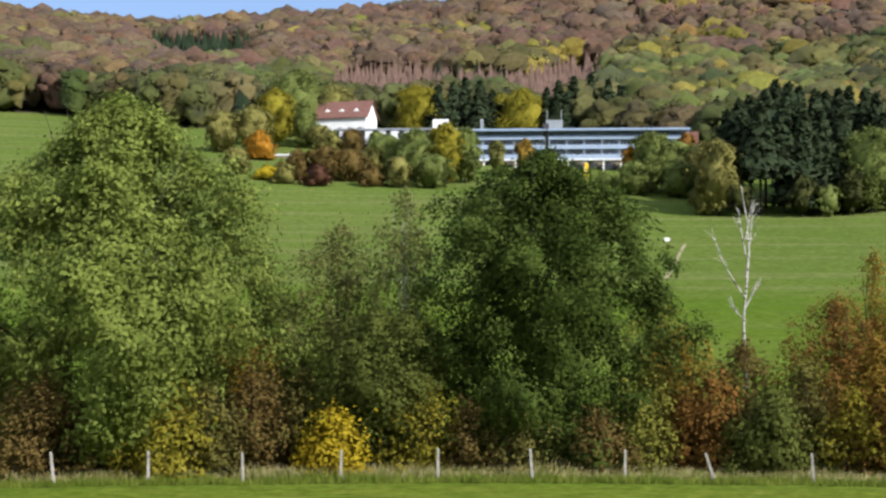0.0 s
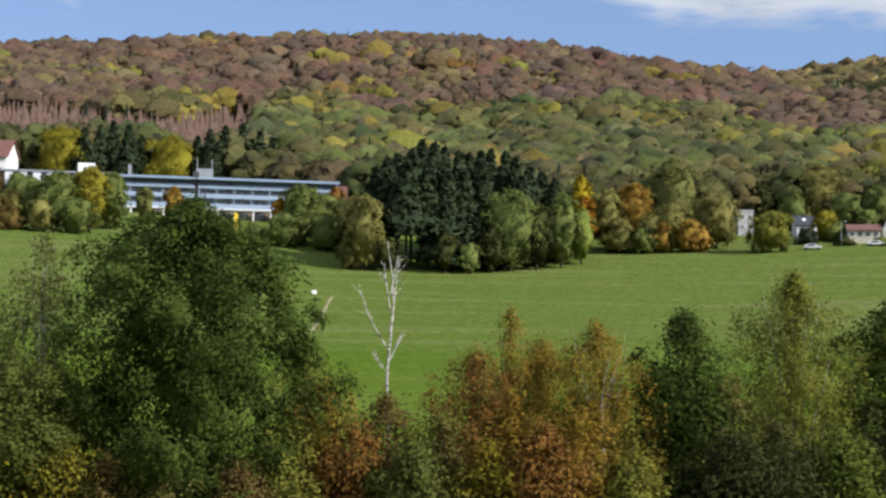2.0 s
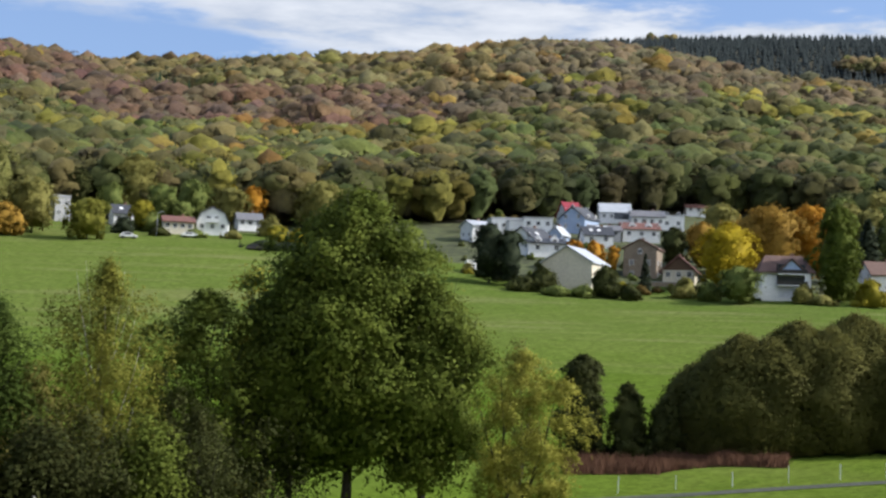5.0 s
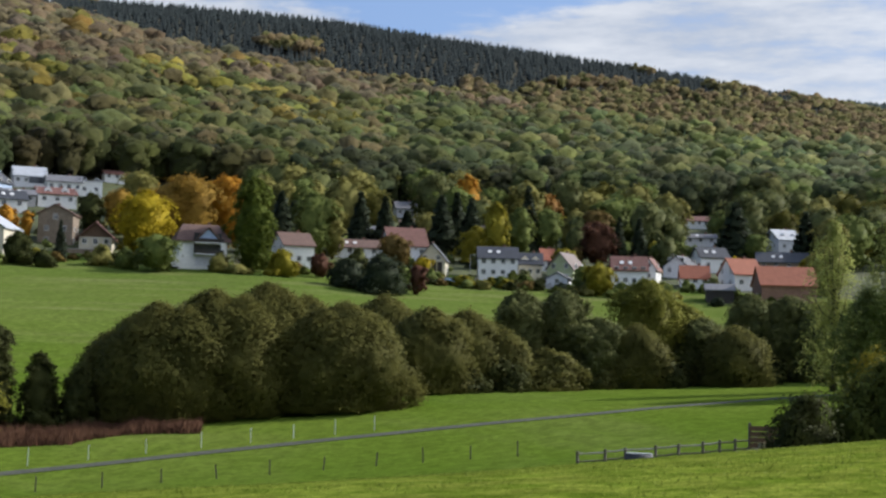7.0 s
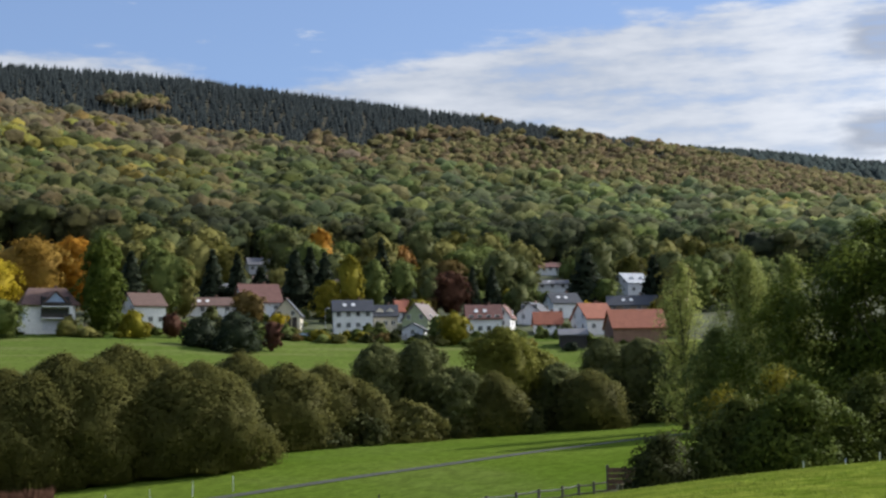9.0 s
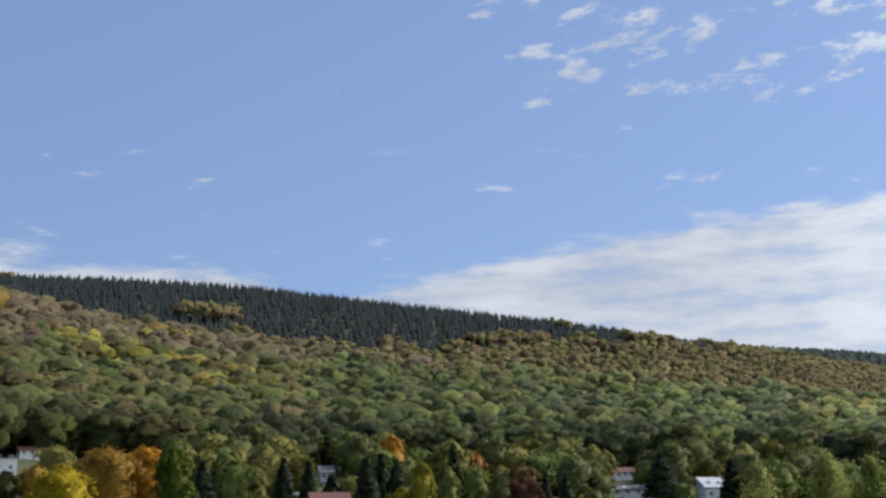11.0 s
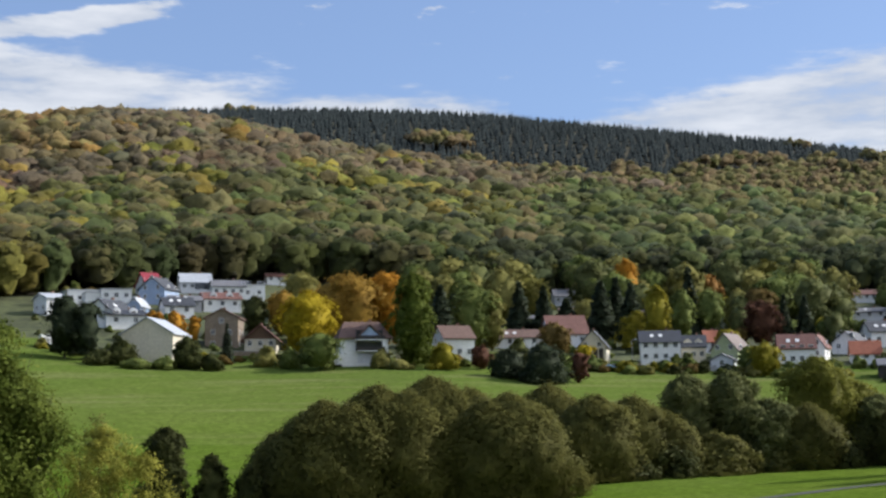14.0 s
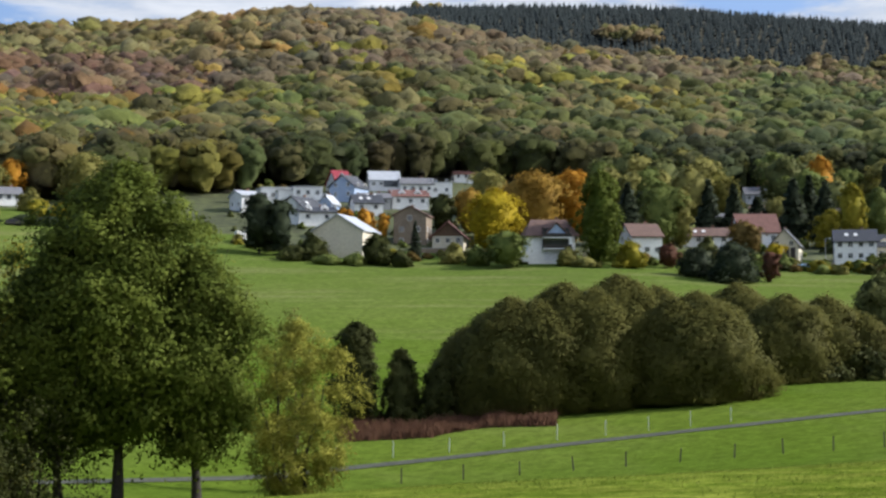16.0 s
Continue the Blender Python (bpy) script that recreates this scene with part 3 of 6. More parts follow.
def conifer(name, az, dist, kind, h, w, tiers=16, seed=1, label="", group="", bare=0.1, copies=()):
    """A spruce: whorls of drooping boughs round a straight trunk."""
    gen = np.random.default_rng(seed)
    cs, out = [], []
    for i in range(tiers):
        t = i / (tiers - 1)
        z = h * (bare + (0.97 - bare) * t)
        r = w * 0.5 * (1 - t) ** 0.8 * gen.uniform(0.8, 1.1) + 0.1
        n = int(16 + 66 * (1 - t))
        a = gen.uniform(0, 6.28, n)
        q = r * np.sqrt(gen.uniform(0.12, 1, n))
        cs.append(np.c_[q * np.cos(a), q * np.sin(a), z - q * 0.32 + gen.normal(size=n) * h * 0.012])
        out.append(np.c_[np.cos(a) * 0.6, np.sin(a) * 0.6, np.full(n, 0.5)])
    c, o = np.concatenate(cs), np.concatenate(out)
    v, f, s = leaf_bits(c, o, max(0.10 * w, 0.2) * 1.25, gen)
    crown = soup("crown", v, f, leaves_of(kind), normals=s)
    wood = limbs_mesh("trunk", [tube([(0, 0, -0.3), (0, 0, h * 0.5), (0, 0, h)], [h * 0.014, h * 0.009, 0.02], 7)], BARK)
    x, y, z = grounded(az, dist)
    e = new(name)
    e.matrix_world = pose(x, y, z, 0, 0, seed * 31 % 360)
    part("trunk", wood, BARK, e)
    part("crown", crown, leaves_of(kind), e)
    tagged(e, label, "tree", group)
    for az2, d2, s in copies:
        x, y, z = grounded(az2, d2)
        e2 = copy_thing(e, pose(x, y, z, 0, 0, az2 * 77 % 360))
        e2.scale = (s, s, s)
    return e


# ---- woods on the hills ----
def scatter(az0, az1, d0, d1, step, gen):
    """Jittered places of trees in a sector of the plan."""
    n = int(2 * d1 / step)
    g = (np.arange(n) - n / 2) * step
    x, y = [q.ravel() + gen.uniform(-0.42, 0.42, n * n) * step for q in np.meshgrid(g, g)]
    az, dist = np.degrees(np.arctan2(x, y)), np.hypot(x, y)
    keep = (az > az0) & (az < az1) & (dist > d0) & (dist < d1)
    return x[keep], y[keep], az[keep], dist[keep]


def broad_woods(name, x, y, h, w, tone, gen, low=0.26, lobes=5, fuzz=16):
    """Many broadleaf crowns as one mesh, down to the share low of their height: boughs of uneven size heaped round the trunk, leafy twigs round the outline."""
    n = len(x)
    z = height(x, y)
    half = h * (1 - low) / 2
    mid = np.stack([x, y, z + h - half], -1)
    rad = np.stack([w / 2 * gen.uniform(0.8, 1.2, n), w / 2 * gen.uniform(0.8, 1.2, n), half], -1)
    vs, fs, ns, ts, count = [], [], [], [], 0

    def heap(k, c, q, e, shape, shade):
        """Bough bodies round the places c of the trees k, with radii q and the way e out of the crown."""
        nonlocal count
        cv, cf = shape
        m = len(k)
        b = cv[None] * gen.uniform(0.80, 1.18, (m, len(cv), 1))
        vs.append((c[:, None] + b * q[:, None]).reshape(-1, 3))
        fs.append((cf[None] + (np.arange(m) * len(cv))[:, None, None]).reshape(-1, 3) + count)
        nn = cv[None] * 0.50 + e[:, None] * 0.45 + np.array([0, 0, 0.35]) + gen.normal(size=b.shape) * 0.26
        ns.append((nn / np.linalg.norm(nn, axis=2)[..., None]).reshape(-1, 3))
        ts.append(np.repeat(tone[k], len(cv), 0) * np.repeat(shade, len(cv))[:, None] * gen.uniform(0.92, 1.08, (m * len(cv), 1)))
        count += m * len(cv)

    everyone = np.arange(n)
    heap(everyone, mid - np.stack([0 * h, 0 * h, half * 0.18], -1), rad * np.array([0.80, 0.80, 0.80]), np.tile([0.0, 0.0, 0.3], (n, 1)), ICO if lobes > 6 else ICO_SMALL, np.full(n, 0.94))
    k = np.repeat(everyone, lobes)
    e = unit(n * lobes, gen)
    e[:, 2] = np.abs(e[:, 2]) * 1.1 - 0.22
    e /= np.linalg.norm(e, axis=1)[:, None]
    size = (w[k] * gen.uniform(0.14, 0.28, n * lobes))[:, None] * gen.uniform(0.8, 1.2, (n * lobes, 3)) * np.array([1.1, 1.1, 0.85])
    heap(k, mid[k] + e * rad[k] * gen.uniform(0.64, 0.88, (n * lobes, 1)), size, e, ICO_SMALL, gen.uniform(0.86, 1.14, n * lobes))
    k = np.repeat(everyone, fuzz)
    e = unit(n * fuzz, gen)
    e[:, 2] = np.abs(e[:, 2]) * 1.15 - 0.3
    e /= np.linalg.norm(e, axis=1)[:, None]
    c = mid[k] + e * rad[k] * gen.uniform(0.80, 1.12, n * fuzz)[:, None]
    lv, lf, ln = leaf_bits(c, e, (0.075 if fuzz < 40 else 0.058) * w[k], gen, round_to=e + np.array([0, 0, 0.15]), even=0.6)
    t = np.concatenate(ts + [np.repeat(tone[k] * gen.uniform(0.78, 1.26, (n * fuzz, 1)), 3, 0)])
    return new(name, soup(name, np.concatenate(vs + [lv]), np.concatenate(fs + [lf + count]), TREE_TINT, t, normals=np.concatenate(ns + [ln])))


def conifer_woods(name, x, y, h, w, tone, gen, rings=4, sides=7):
    """Many conifers as one mesh: ragged tiers of drooping skirts."""
    n = len(x)
    z = height(x, y)
    vs, fs, ns, o = [], [], [], 0
    for i in range(rings):
        t = i / rings
        r = w / 2 * (1 - t) ** 0.9
        a = gen.uniform(0, 6.28, n)[:, None] + np.arange(sides)[None] / sides * 6.283
        jag = gen.uniform(0.62, 1.15, (n, sides))
        skirt = np.stack([x[:, None] + r[:, None] * jag * np.cos(a), y[:, None] + r[:, None] * jag * np.sin(a), (z + h * (0.12 + 0.72 * t))[:, None] + gen.normal(size=(n, sides)) * (h * 0.015)[:, None]], -1)
        tip = np.stack([x, y, z + h * min(1.0, 0.12 + 0.72 * t + 0.40)], -1)[:, None]
        vs.append(np.concatenate([skirt, tip], 1).reshape(-1, 3))
        around = np.stack([np.cos(a), np.sin(a), np.full(a.shape, 1.0)], -1) / 1.414
        ns.append(np.concatenate([around, np.broadcast_to(np.array([[[0.0, -0.5, 0.866]]]), (n, 1, 3))], 1).reshape(-1, 3))
        base = (np.arange(n) * (sides + 1))[:, None]
        for s in range(sides):
            fs.append(np.concatenate([base + s, base + (s + 1) % sides, base + sides], 1) + o)
        o += n * (sides + 1)
    tint = np.concatenate([np.repeat(tone, sides + 1, 0)] * rings)
    return new(name, soup(name, np.concatenate(vs), np.concatenate(fs), TREE_TINT, tint, normals=np.concatenate(ns)))


def field_noise(x, y, scale, off=0.0):
    return np.array([noise.noise((a * scale + off, b * scale, off)) for a, b in zip(x, y)])


PALE = {
    "brown": (0.178, 0.116, 0.058), "mauve": (0.158, 0.106, 0.062), "olive": (0.165, 0.152, 0.044), "green": (0.122, 0.142, 0.030),
    "deep": (0.078, 0.096, 0.028), "yellow": (0.262, 0.232, 0.034), "gold": (0.290, 0.180, 0.032), "rust": (0.220, 0.110, 0.040), "tan": (0.205, 0.160, 0.062),
}


def stand(x, y, az, dist):
    """The ragged patch of dead spruces."""
    n = field_noise(x, y, 0.018, 11.0)
    return (az + n * 2.0 > -5.4) & (az + n * 2.0 < 6.2) & (dist + n * 40 > 490) & (dist + n * 50 < 592 + 1.5 * az)


def build_woods():
    gen = np.random.default_rng(3)
    x, y, az, dist = scatter(-21, 93, 335, 850, 7.6, gen)
    edge = np.interp(az, WKN, WOOD)
    behind = np.interp(az, [40, 50, 60, 95], [CREST_D + 18, CREST_D + 26, CREST_D + 40, CREST_D + 40])
    ok = (dist > edge) & (dist < behind)
    x, y, az, dist, edge = x[ok], y[ok], az[ok], dist[ok], edge[ok]
    rise = np.degrees(np.arctan2(height(x, y) - EYE, dist))
    n1, n2, n3 = field_noise(x, y, 0.008), field_noise(x, y, 0.022, 7.0), gen.uniform(-1, 1, len(x))
    # brown, half-bare beeches in a belt below the crest; yellow-green and green below it
    lo = np.interp(az, [-20, -8, 0, 8, 13, 17, 22, 26, 30, 40, 46, 52, 60, 66, 72, 78, 86], [6.3, 7.1, 7.8, 7.7, 7.9, 8.6, 8.7, 7.5, 6.8, 6.9, 8.6, 9.0, 8.2, 8.4, 7.8, 7.0, 5.6]) + n1 * 0.9 + n2 * 0.7
    hi = np.interp(az, [-20, 24, 28, 44, 48], [99, 99, 8.6, 9.0, 99]) + n2 * 0.4
    bare = (rise > lo) & (rise < hi) & (n3 + n2 < 0.85)
    # how yellow the leaves are, by the part of the hill
    warm = np.interp(az, [-20, -5, 6, 14, 24, 32, 40, 46, 58, 64, 90], [-0.25, -0.05, 0.15, 0.28, 0.30, 0.60, 0.55, 0.2, 0.05, -0.15, -0.05])
    warm = warm + np.interp(rise, [5.0, 7.0, 9.0, 11.0], [-0.35, 0.0, 0.15, 0.35]) * np.interp(az, [36, 46], [0.3, 1.0])
    pick = n1 * 0.5 + n2 * 0.9 + n3 * 0.55 + warm
    names = np.where(bare, np.where(n3 * 0.6 + n2 > 0.3, "tan", np.where(n3 * 0.6 + n2 > -0.3, "brown", "mauve")), np.where(pick > 1.1, "gold", np.where(pick > 0.68, "yellow", np.where(pick > 0.2, "olive", np.where(pick > -0.45, "green", "deep")))))
    tone = np.zeros((len(x), 3))
    for key, rgb in PALE.items():
        tone[names == key] = rgb
    local = np.where(bare[:, None], np.array([[0.160, 0.112, 0.060]]), np.array([[0.108, 0.112, 0.042]]))
    tone = tone * 0.84 + local * 0.16
    # the saddle's top is golden and pale
    crest = (rise > hi)[:, None]
    tone = np.where(crest, tone * 0.4 + np.array([[0.200, 0.160, 0.062]]) * 0.6, tone)
    # towards the far end of the valley the beeches are evenly olive-brown
    even = np.clip((az - 38) / 8, 0, 0.85)[:, None] * bare[:, None]
    tone = tone * (1 - even) + np.array([[0.168, 0.140, 0.062]]) * even
    # a little blue mixed into every crown to stand for haze
    tone = tone * np.where(bare[:, None], np.array([0.92, 0.90, 0.98]), np.array([0.95, 0.92, 1.0])) + np.array([0.002, 0.003, 0.010])
    # brightness painted in: by bearing for the sun's angle, by height for haze
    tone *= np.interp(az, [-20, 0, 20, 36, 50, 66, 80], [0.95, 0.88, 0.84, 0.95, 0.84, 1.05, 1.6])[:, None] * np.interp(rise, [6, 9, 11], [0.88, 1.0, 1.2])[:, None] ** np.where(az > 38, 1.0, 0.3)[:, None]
    tone *= np.where(bare[:, None], gen.uniform(0.9, 1.1, (len(x), 1)), gen.uniform(0.72, 1.3, (len(x), 1))) * (1 + gen.normal(size=(len(x), 3)) * 0.06)
    w = np.where(bare, gen.uniform(12.5, 16.5, len(x)), gen.uniform(10.0, 16.5, len(x)))
    h = 12.5 + 0.28 * w + gen.uniform(-1.3, 1.3, len(x)) + n2 * 1.2
    # now and then an old tree stands above the canopy
    old = gen.uniform(size=len(x)) < np.where(bare, 0.04, 0.12)
    w, h = np.where(old, w * 1.15, w), np.where(old, h + 2.2, h)
    # stands of other trees keep their own ground
    larch = stand(x, y, az, dist)
    fir = (n2 + n3 * 0.35 - n1 * 0.3 > 0.66) & (rise < 9.6) & (az > -12)
    fir |= (az < -7.4 + n2) & (az > -12 + n2) & (rise > 7.7) & (rise < 8.9 + n1)
    b = ~larch & ~fir
    front, near, far = b & (dist < edge + 40), b & (dist >= edge + 40) & (dist < 640), b & (dist >= 640)
    # edge crowns painted darker for the shade along the wood's front
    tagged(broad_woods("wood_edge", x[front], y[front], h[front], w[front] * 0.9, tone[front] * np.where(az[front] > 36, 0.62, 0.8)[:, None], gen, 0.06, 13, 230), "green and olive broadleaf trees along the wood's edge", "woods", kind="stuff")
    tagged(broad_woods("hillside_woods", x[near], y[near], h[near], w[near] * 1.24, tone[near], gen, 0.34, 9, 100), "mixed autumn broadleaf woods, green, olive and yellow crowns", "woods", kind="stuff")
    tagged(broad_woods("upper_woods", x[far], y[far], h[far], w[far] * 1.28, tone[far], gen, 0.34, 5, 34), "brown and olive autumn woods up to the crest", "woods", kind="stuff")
    dark = np.array([0.022, 0.036, 0.018]) * gen.uniform(0.7, 1.4, (len(x), 1))
    tagged(conifer_woods("scattered_firs", x[fir], y[fir], h[fir] * 1.1, w[fir] * 0.62, dark[fir], gen, 5), "dark green firs among the broadleaf woods", "woods", kind="stuff")
    ca = np.concatenate([gen.uniform(9, 27, 60), gen.uniform(-3, 9, 8), gen.uniform(27, 33, 22)])
    cd = gen.uniform(CREST_D - 28, CREST_D + 4, len(ca))
    cx, cy = cd * np.sin(np.radians(ca)), cd * np.cos(np.radians(ca))
    tagged(conifer_woods("crest_firs", cx, cy, gen.uniform(14, 21, len(ca)), gen.uniform(5, 8, len(ca)), np.array([0.028, 0.036, 0.026]) * gen.uniform(0.7, 1.4, (len(ca), 1)), gen, 5), "dark firs standing out on the crest", "woods", kind="stuff")
    x, y, az, dist = scatter(-8, 9, 455, 700, 4.2, gen)
    ok = stand(x, y, az, dist)
    x, y = x[ok], y[ok]
    n = len(x)
    pink = np.array([0.180, 0.116, 0.090]) * gen.uniform(0.86, 1.14, (n, 1))
    tagged(conifer_woods("dead_spruce_stand", x, y, gen.uniform(13.5, 17, n), gen.uniform(5.0, 7.0, n), pink, gen, 5, 7), "stand of dead reddish-brown spruces", "woods", kind="stuff")
    # ridge behind: conifers on top, beeches reaching up into them
    x, y, az, dist = scatter(44, 93, CREST_D + 40, RIDGE_D + 30, 6.2, gen)
    rise = np.degrees(np.arctan2(height(x, y) - EYE, dist))
    n1, n2 = field_noise(x, y, 0.008, 3.0), field_noise(x, y, 0.03, 5.0)
    floor_line = np.interp(az, [44, 50, 54.6, 58, 62, 65, 69, 73, 77, 84, 93], [11.3, 11.0, 9.9, 9.5, 9.6, 9.4, 9.5, 9.3, 8.9, 8.2, 7.2])
    con = (rise + n1 * 0.5 + n2 * 1.2 > floor_line) & ~((np.abs(az - 58.4) < 1.1) & (np.abs(rise - 10.75 + 0.1 * (az - 58.4)) < 0.16))
    n = int(con.sum())
    # conifers tinted bluish, haze over the ridge put into their colour
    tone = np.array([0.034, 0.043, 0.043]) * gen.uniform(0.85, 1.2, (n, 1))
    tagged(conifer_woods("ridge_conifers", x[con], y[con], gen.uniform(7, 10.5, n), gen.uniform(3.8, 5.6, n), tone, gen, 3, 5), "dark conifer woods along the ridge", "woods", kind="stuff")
    b = ~con
    n = int(b.sum())
    keys = np.array([PALE[q] for q in ("olive", "brown", "tan", "green", "olive", "brown")])
    tone = (keys[gen.integers(0, 6, n)] * 0.5 + np.array([[0.150, 0.124, 0.062]]) * 0.5) * gen.uniform(0.9, 1.1, (n, 1)) * 1.1
    tagged(broad_woods("ridge_woods", x[b], y[b], gen.uniform(10, 12.5, n), gen.uniform(10.0, 13.5, n), tone, gen, 0.4, 2, 6), "brown and olive woods on the far slope", "woods", kind="stuff")
    x, y, az, dist = scatter(74, 93, RIDGE_D + 30, 2260, 17.0, gen)
    n = len(x)
    # the farthest woods lightened towards blue, again as painted haze
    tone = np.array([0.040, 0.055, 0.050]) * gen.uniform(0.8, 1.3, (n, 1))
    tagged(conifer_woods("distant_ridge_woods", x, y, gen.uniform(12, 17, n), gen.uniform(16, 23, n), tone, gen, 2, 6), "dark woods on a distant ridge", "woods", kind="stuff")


build_woods()


def tall(az, dist, rise):
    """Metres from the ground at that place up to the line of sight that rises by so many degrees."""
    return EYE + dist * math.tan(radians(rise)) - grounded(az, dist)[2]


def bare_birch(az, dist, h):
    """A dead birch: one white stem with a few rising limbs and twigs."""
    gen = np.random.default_rng(5)
    x, y, z = grounded(az, dist)
    e = new("bare_birch")
    e.matrix_world = pose(x, y, z, 0, 0, -az)
    pts = [Vector((0.22 * math.sin(i * 1.3) * i / 8, 0.0, h * i / 8 - (0.3 if i == 0 else 0))) for i in range(9)]
    part("trunk", limbs_mesh("trunk", [tube(pts, [0.085 * (1 - 0.9 * i / 8) + 0.009 for i in range(9)], 8)], BIRCH), BIRCH, e)
    for side, z0, out, rise in ((-1, 0.58, 1.5, 3.0), (1, 0.66, 0.35, 3.4), (-1, 0.74, 0.3, 2.2), (1, 0.55, 0.5, 1.2), (-1, 0.50, 0.7, 0.8), (1, 0.80, 0.25, 1.6)):
        a = Vector((0, 0, h * z0))
        b = a + Vector((side * out * 0.55, gen.normal() * 0.3, rise * 0.45))
        c = a + Vector((side * out, gen.normal() * 0.4, rise))
        limb = part("limb", limbs_mesh("limb", [tube([a, b, c], [0.040, 0.026, 0.008], 6)], BIRCH), BIRCH, e)
        for i in range(9):
            p = a.lerp(b, gen.uniform(0.4, 1.0)).lerp(c, gen.uniform(0, 0.9)) if i < 4 else b.lerp(c, gen.uniform(0, 0.9))
            twig = tube([p, p + Vector((side * gen.uniform(0.1, 0.5), gen.normal() * 0.2, gen.uniform(0.2, 0.7)))], [0.016, 0.005], 4)
            part("twig", limbs_mesh("twig", [twig], BIRCH), BIRCH, limb)
    return tagged(e, "bare dead birch with a white trunk", "tree", "field-edge tree row")


# ---- the tree row beyond the pasture fence ----
ROW = "field-edge tree row"
tree("ash_tree", -12.9, 62, "light", "cone", tall(-12.9, 62, 7.3), 14.5, 1.6, 52000, 0.24, 11, "tall light-green broadleaf tree by the pasture fence", group=ROW, clump=1.0)
tree("dark_tree", -7.0, 70, "oak", "column", tall(-7.0, 70, -0.2), 4.4, 1.0, 4521, 0.28, 12, "dark green tree behind the light-green tree", group=ROW)
tree("aspen_tree", -4.2, 66, "birch", "wisp", tall(-4.2, 66, 2.4), 8.2, 1.0, 10077, 0.18, 13, "thin grey-green aspen with sparse leaves", group=ROW, stems=3, trunk=0.012)
tree("birch_tree", -1.5, 64, "birch", "wisp", tall(-1.5, 64, 4.0), 5.0, 3.0, 3359, 0.18, 14, "half-bare silver birch with a white trunk", group=ROW, bark=BIRCH, trunk=0.011)
tree("young_maple", -2.6, 60, "green", "round", 6.8, 6.0, 0.5, 9224, 0.19, 15, "bushy green young maple in the tree row", group=ROW)
tree("oak_tree", 4.1, 62, "oak", "column", tall(4.1, 62, 5.3), 10.6, 0.3, 42000, 0.22, 16, "dense dark green oak with a full round crown", group=ROW, clump=1.0)
tree("yellow_maple_bush", -4.4, 57.5, "yellow", "shrub", 2.9, 3.6, 0.1, 1937, 0.24, 17, "yellow-leaved maple bush at the fence", "bush", group=ROW)
tree("hazel_bush", -11.2, 57.5, "gold", "shrub", 4.4, 4.4, 0.1, 2842, 0.24, 18, "yellow and green hazel bush below the tree", "bush", group=ROW)
tree("bramble_bush", -15.8, 58.5, "brown", "thicket", 3.9, 5.4, 0.0, 3359, 0.21, 19, "brown-leaved bramble and hazel thicket", "bush", group=ROW)
tree("elder_bush", -7.6, 59.5, "brown", "thicket", 4.3, 4.0, 0.0, 2842, 0.20, 20, "brown half-bare elder bush", "bush", group=ROW)
bare_birch(12.1, 66, tall(12.1, 66, 3.9))
tree("hornbeam_bush", 10.6, 60, "rust", "shrub", tall(10.6, 60, -3.2), 4.4, 0.0, 3876, 0.21, 22, "rust-brown hornbeam bush by the fence", "bush", group=ROW)
tree("alder_bush", 13.0, 58.5, "green", "shrub", tall(13.0, 58.5, -4.0), 4.2, 0.0, 3617, 0.21, 23, "dark green alder bush by the fence", "bush", group=ROW)
tree("red_maple", 15.6, 62, "rust", "wisp", tall(15.6, 62, -0.4), 6.2, 0.4, 9000, 0.15, 24, "reddish-brown autumn maple in the tree row", group=ROW, stems=2)
tree("orange_cherry", 17.0, 63, "amber", "wisp", tall(17.0, 63, 1.4), 2.6, 2.0, 1800, 0.15, 25, "slender orange cherry sapling", group=ROW, trunk=0.010)
tree("orange_aspen", 20.4, 62, "amber", "wisp", tall(20.4, 62, 0.7), 6.6, 0.5, 9000, 0.15, 26, "orange-brown young aspen in the tree row", group=ROW, stems=3, trunk=0.010, bark=BIRCH)
tree("tan_willow", 18.3, 65, "amber", "wisp", tall(18.3, 65, 0.2), 6.4, 0.3, 7500, 0.15, 27, "tan-olive half-bare willow in the tree row", group=ROW, stems=3, trunk=0.010)
tree("dogwood_bush", 18.4, 58.5, "rust", "thicket", 4.0, 5.0, 0.0, 3359, 0.21, 28, "reddish-brown dogwood thicket by the fence", "bush", group=ROW)
tree("dark_alder", 24.0, 64, "oak", "column", tall(24.0, 64, 1.3), 4.8, 0.4, 9301, 0.22, 29, "dark green alder in the tree row", group=ROW)
tree("olive_birch", 28.2, 66, "moss", "wisp", tall(28.2, 66, 2.8), 7.4, 0.6, 16000, 0.16, 30, "olive-green birch with drooping twigs", group=ROW, bark=BIRCH, trunk=0.012)
tree("field_maple", 32.2, 70, "maple", "round", tall(32.2, 70, 1.9), 7.0, 0.4, 13566, 0.22, 31, "dark green field maple in the tree row", group=ROW)
tree("yellowing_maple", 33.9, 78, "gold", "round", tall(33.9, 78, 2.8), 4.0, 1.0, 2842, 0.25, 32, "yellowing maple behind the darker trees", group=ROW)
tree("spindle_bush", 26.0, 60, "alder", "thicket", 4.2, 5.4, 0.0, 3876, 0.24, 33, "dull dark green spindle bush by the fence", "bush", group=ROW)
tree("thorn_bush", 30.0, 62, "maple", "thicket", 4.5, 5.5, 0.0, 3876, 0.24, 34, "dark hawthorn bush in the tree row", "bush", group=ROW)
tree("privet_bush", 22.0, 59, "moss", "thicket", 3.2, 4.0, 0.0, 2584, 0.21, 35, "moss-green privet bush by the fence", "bush", group=ROW)

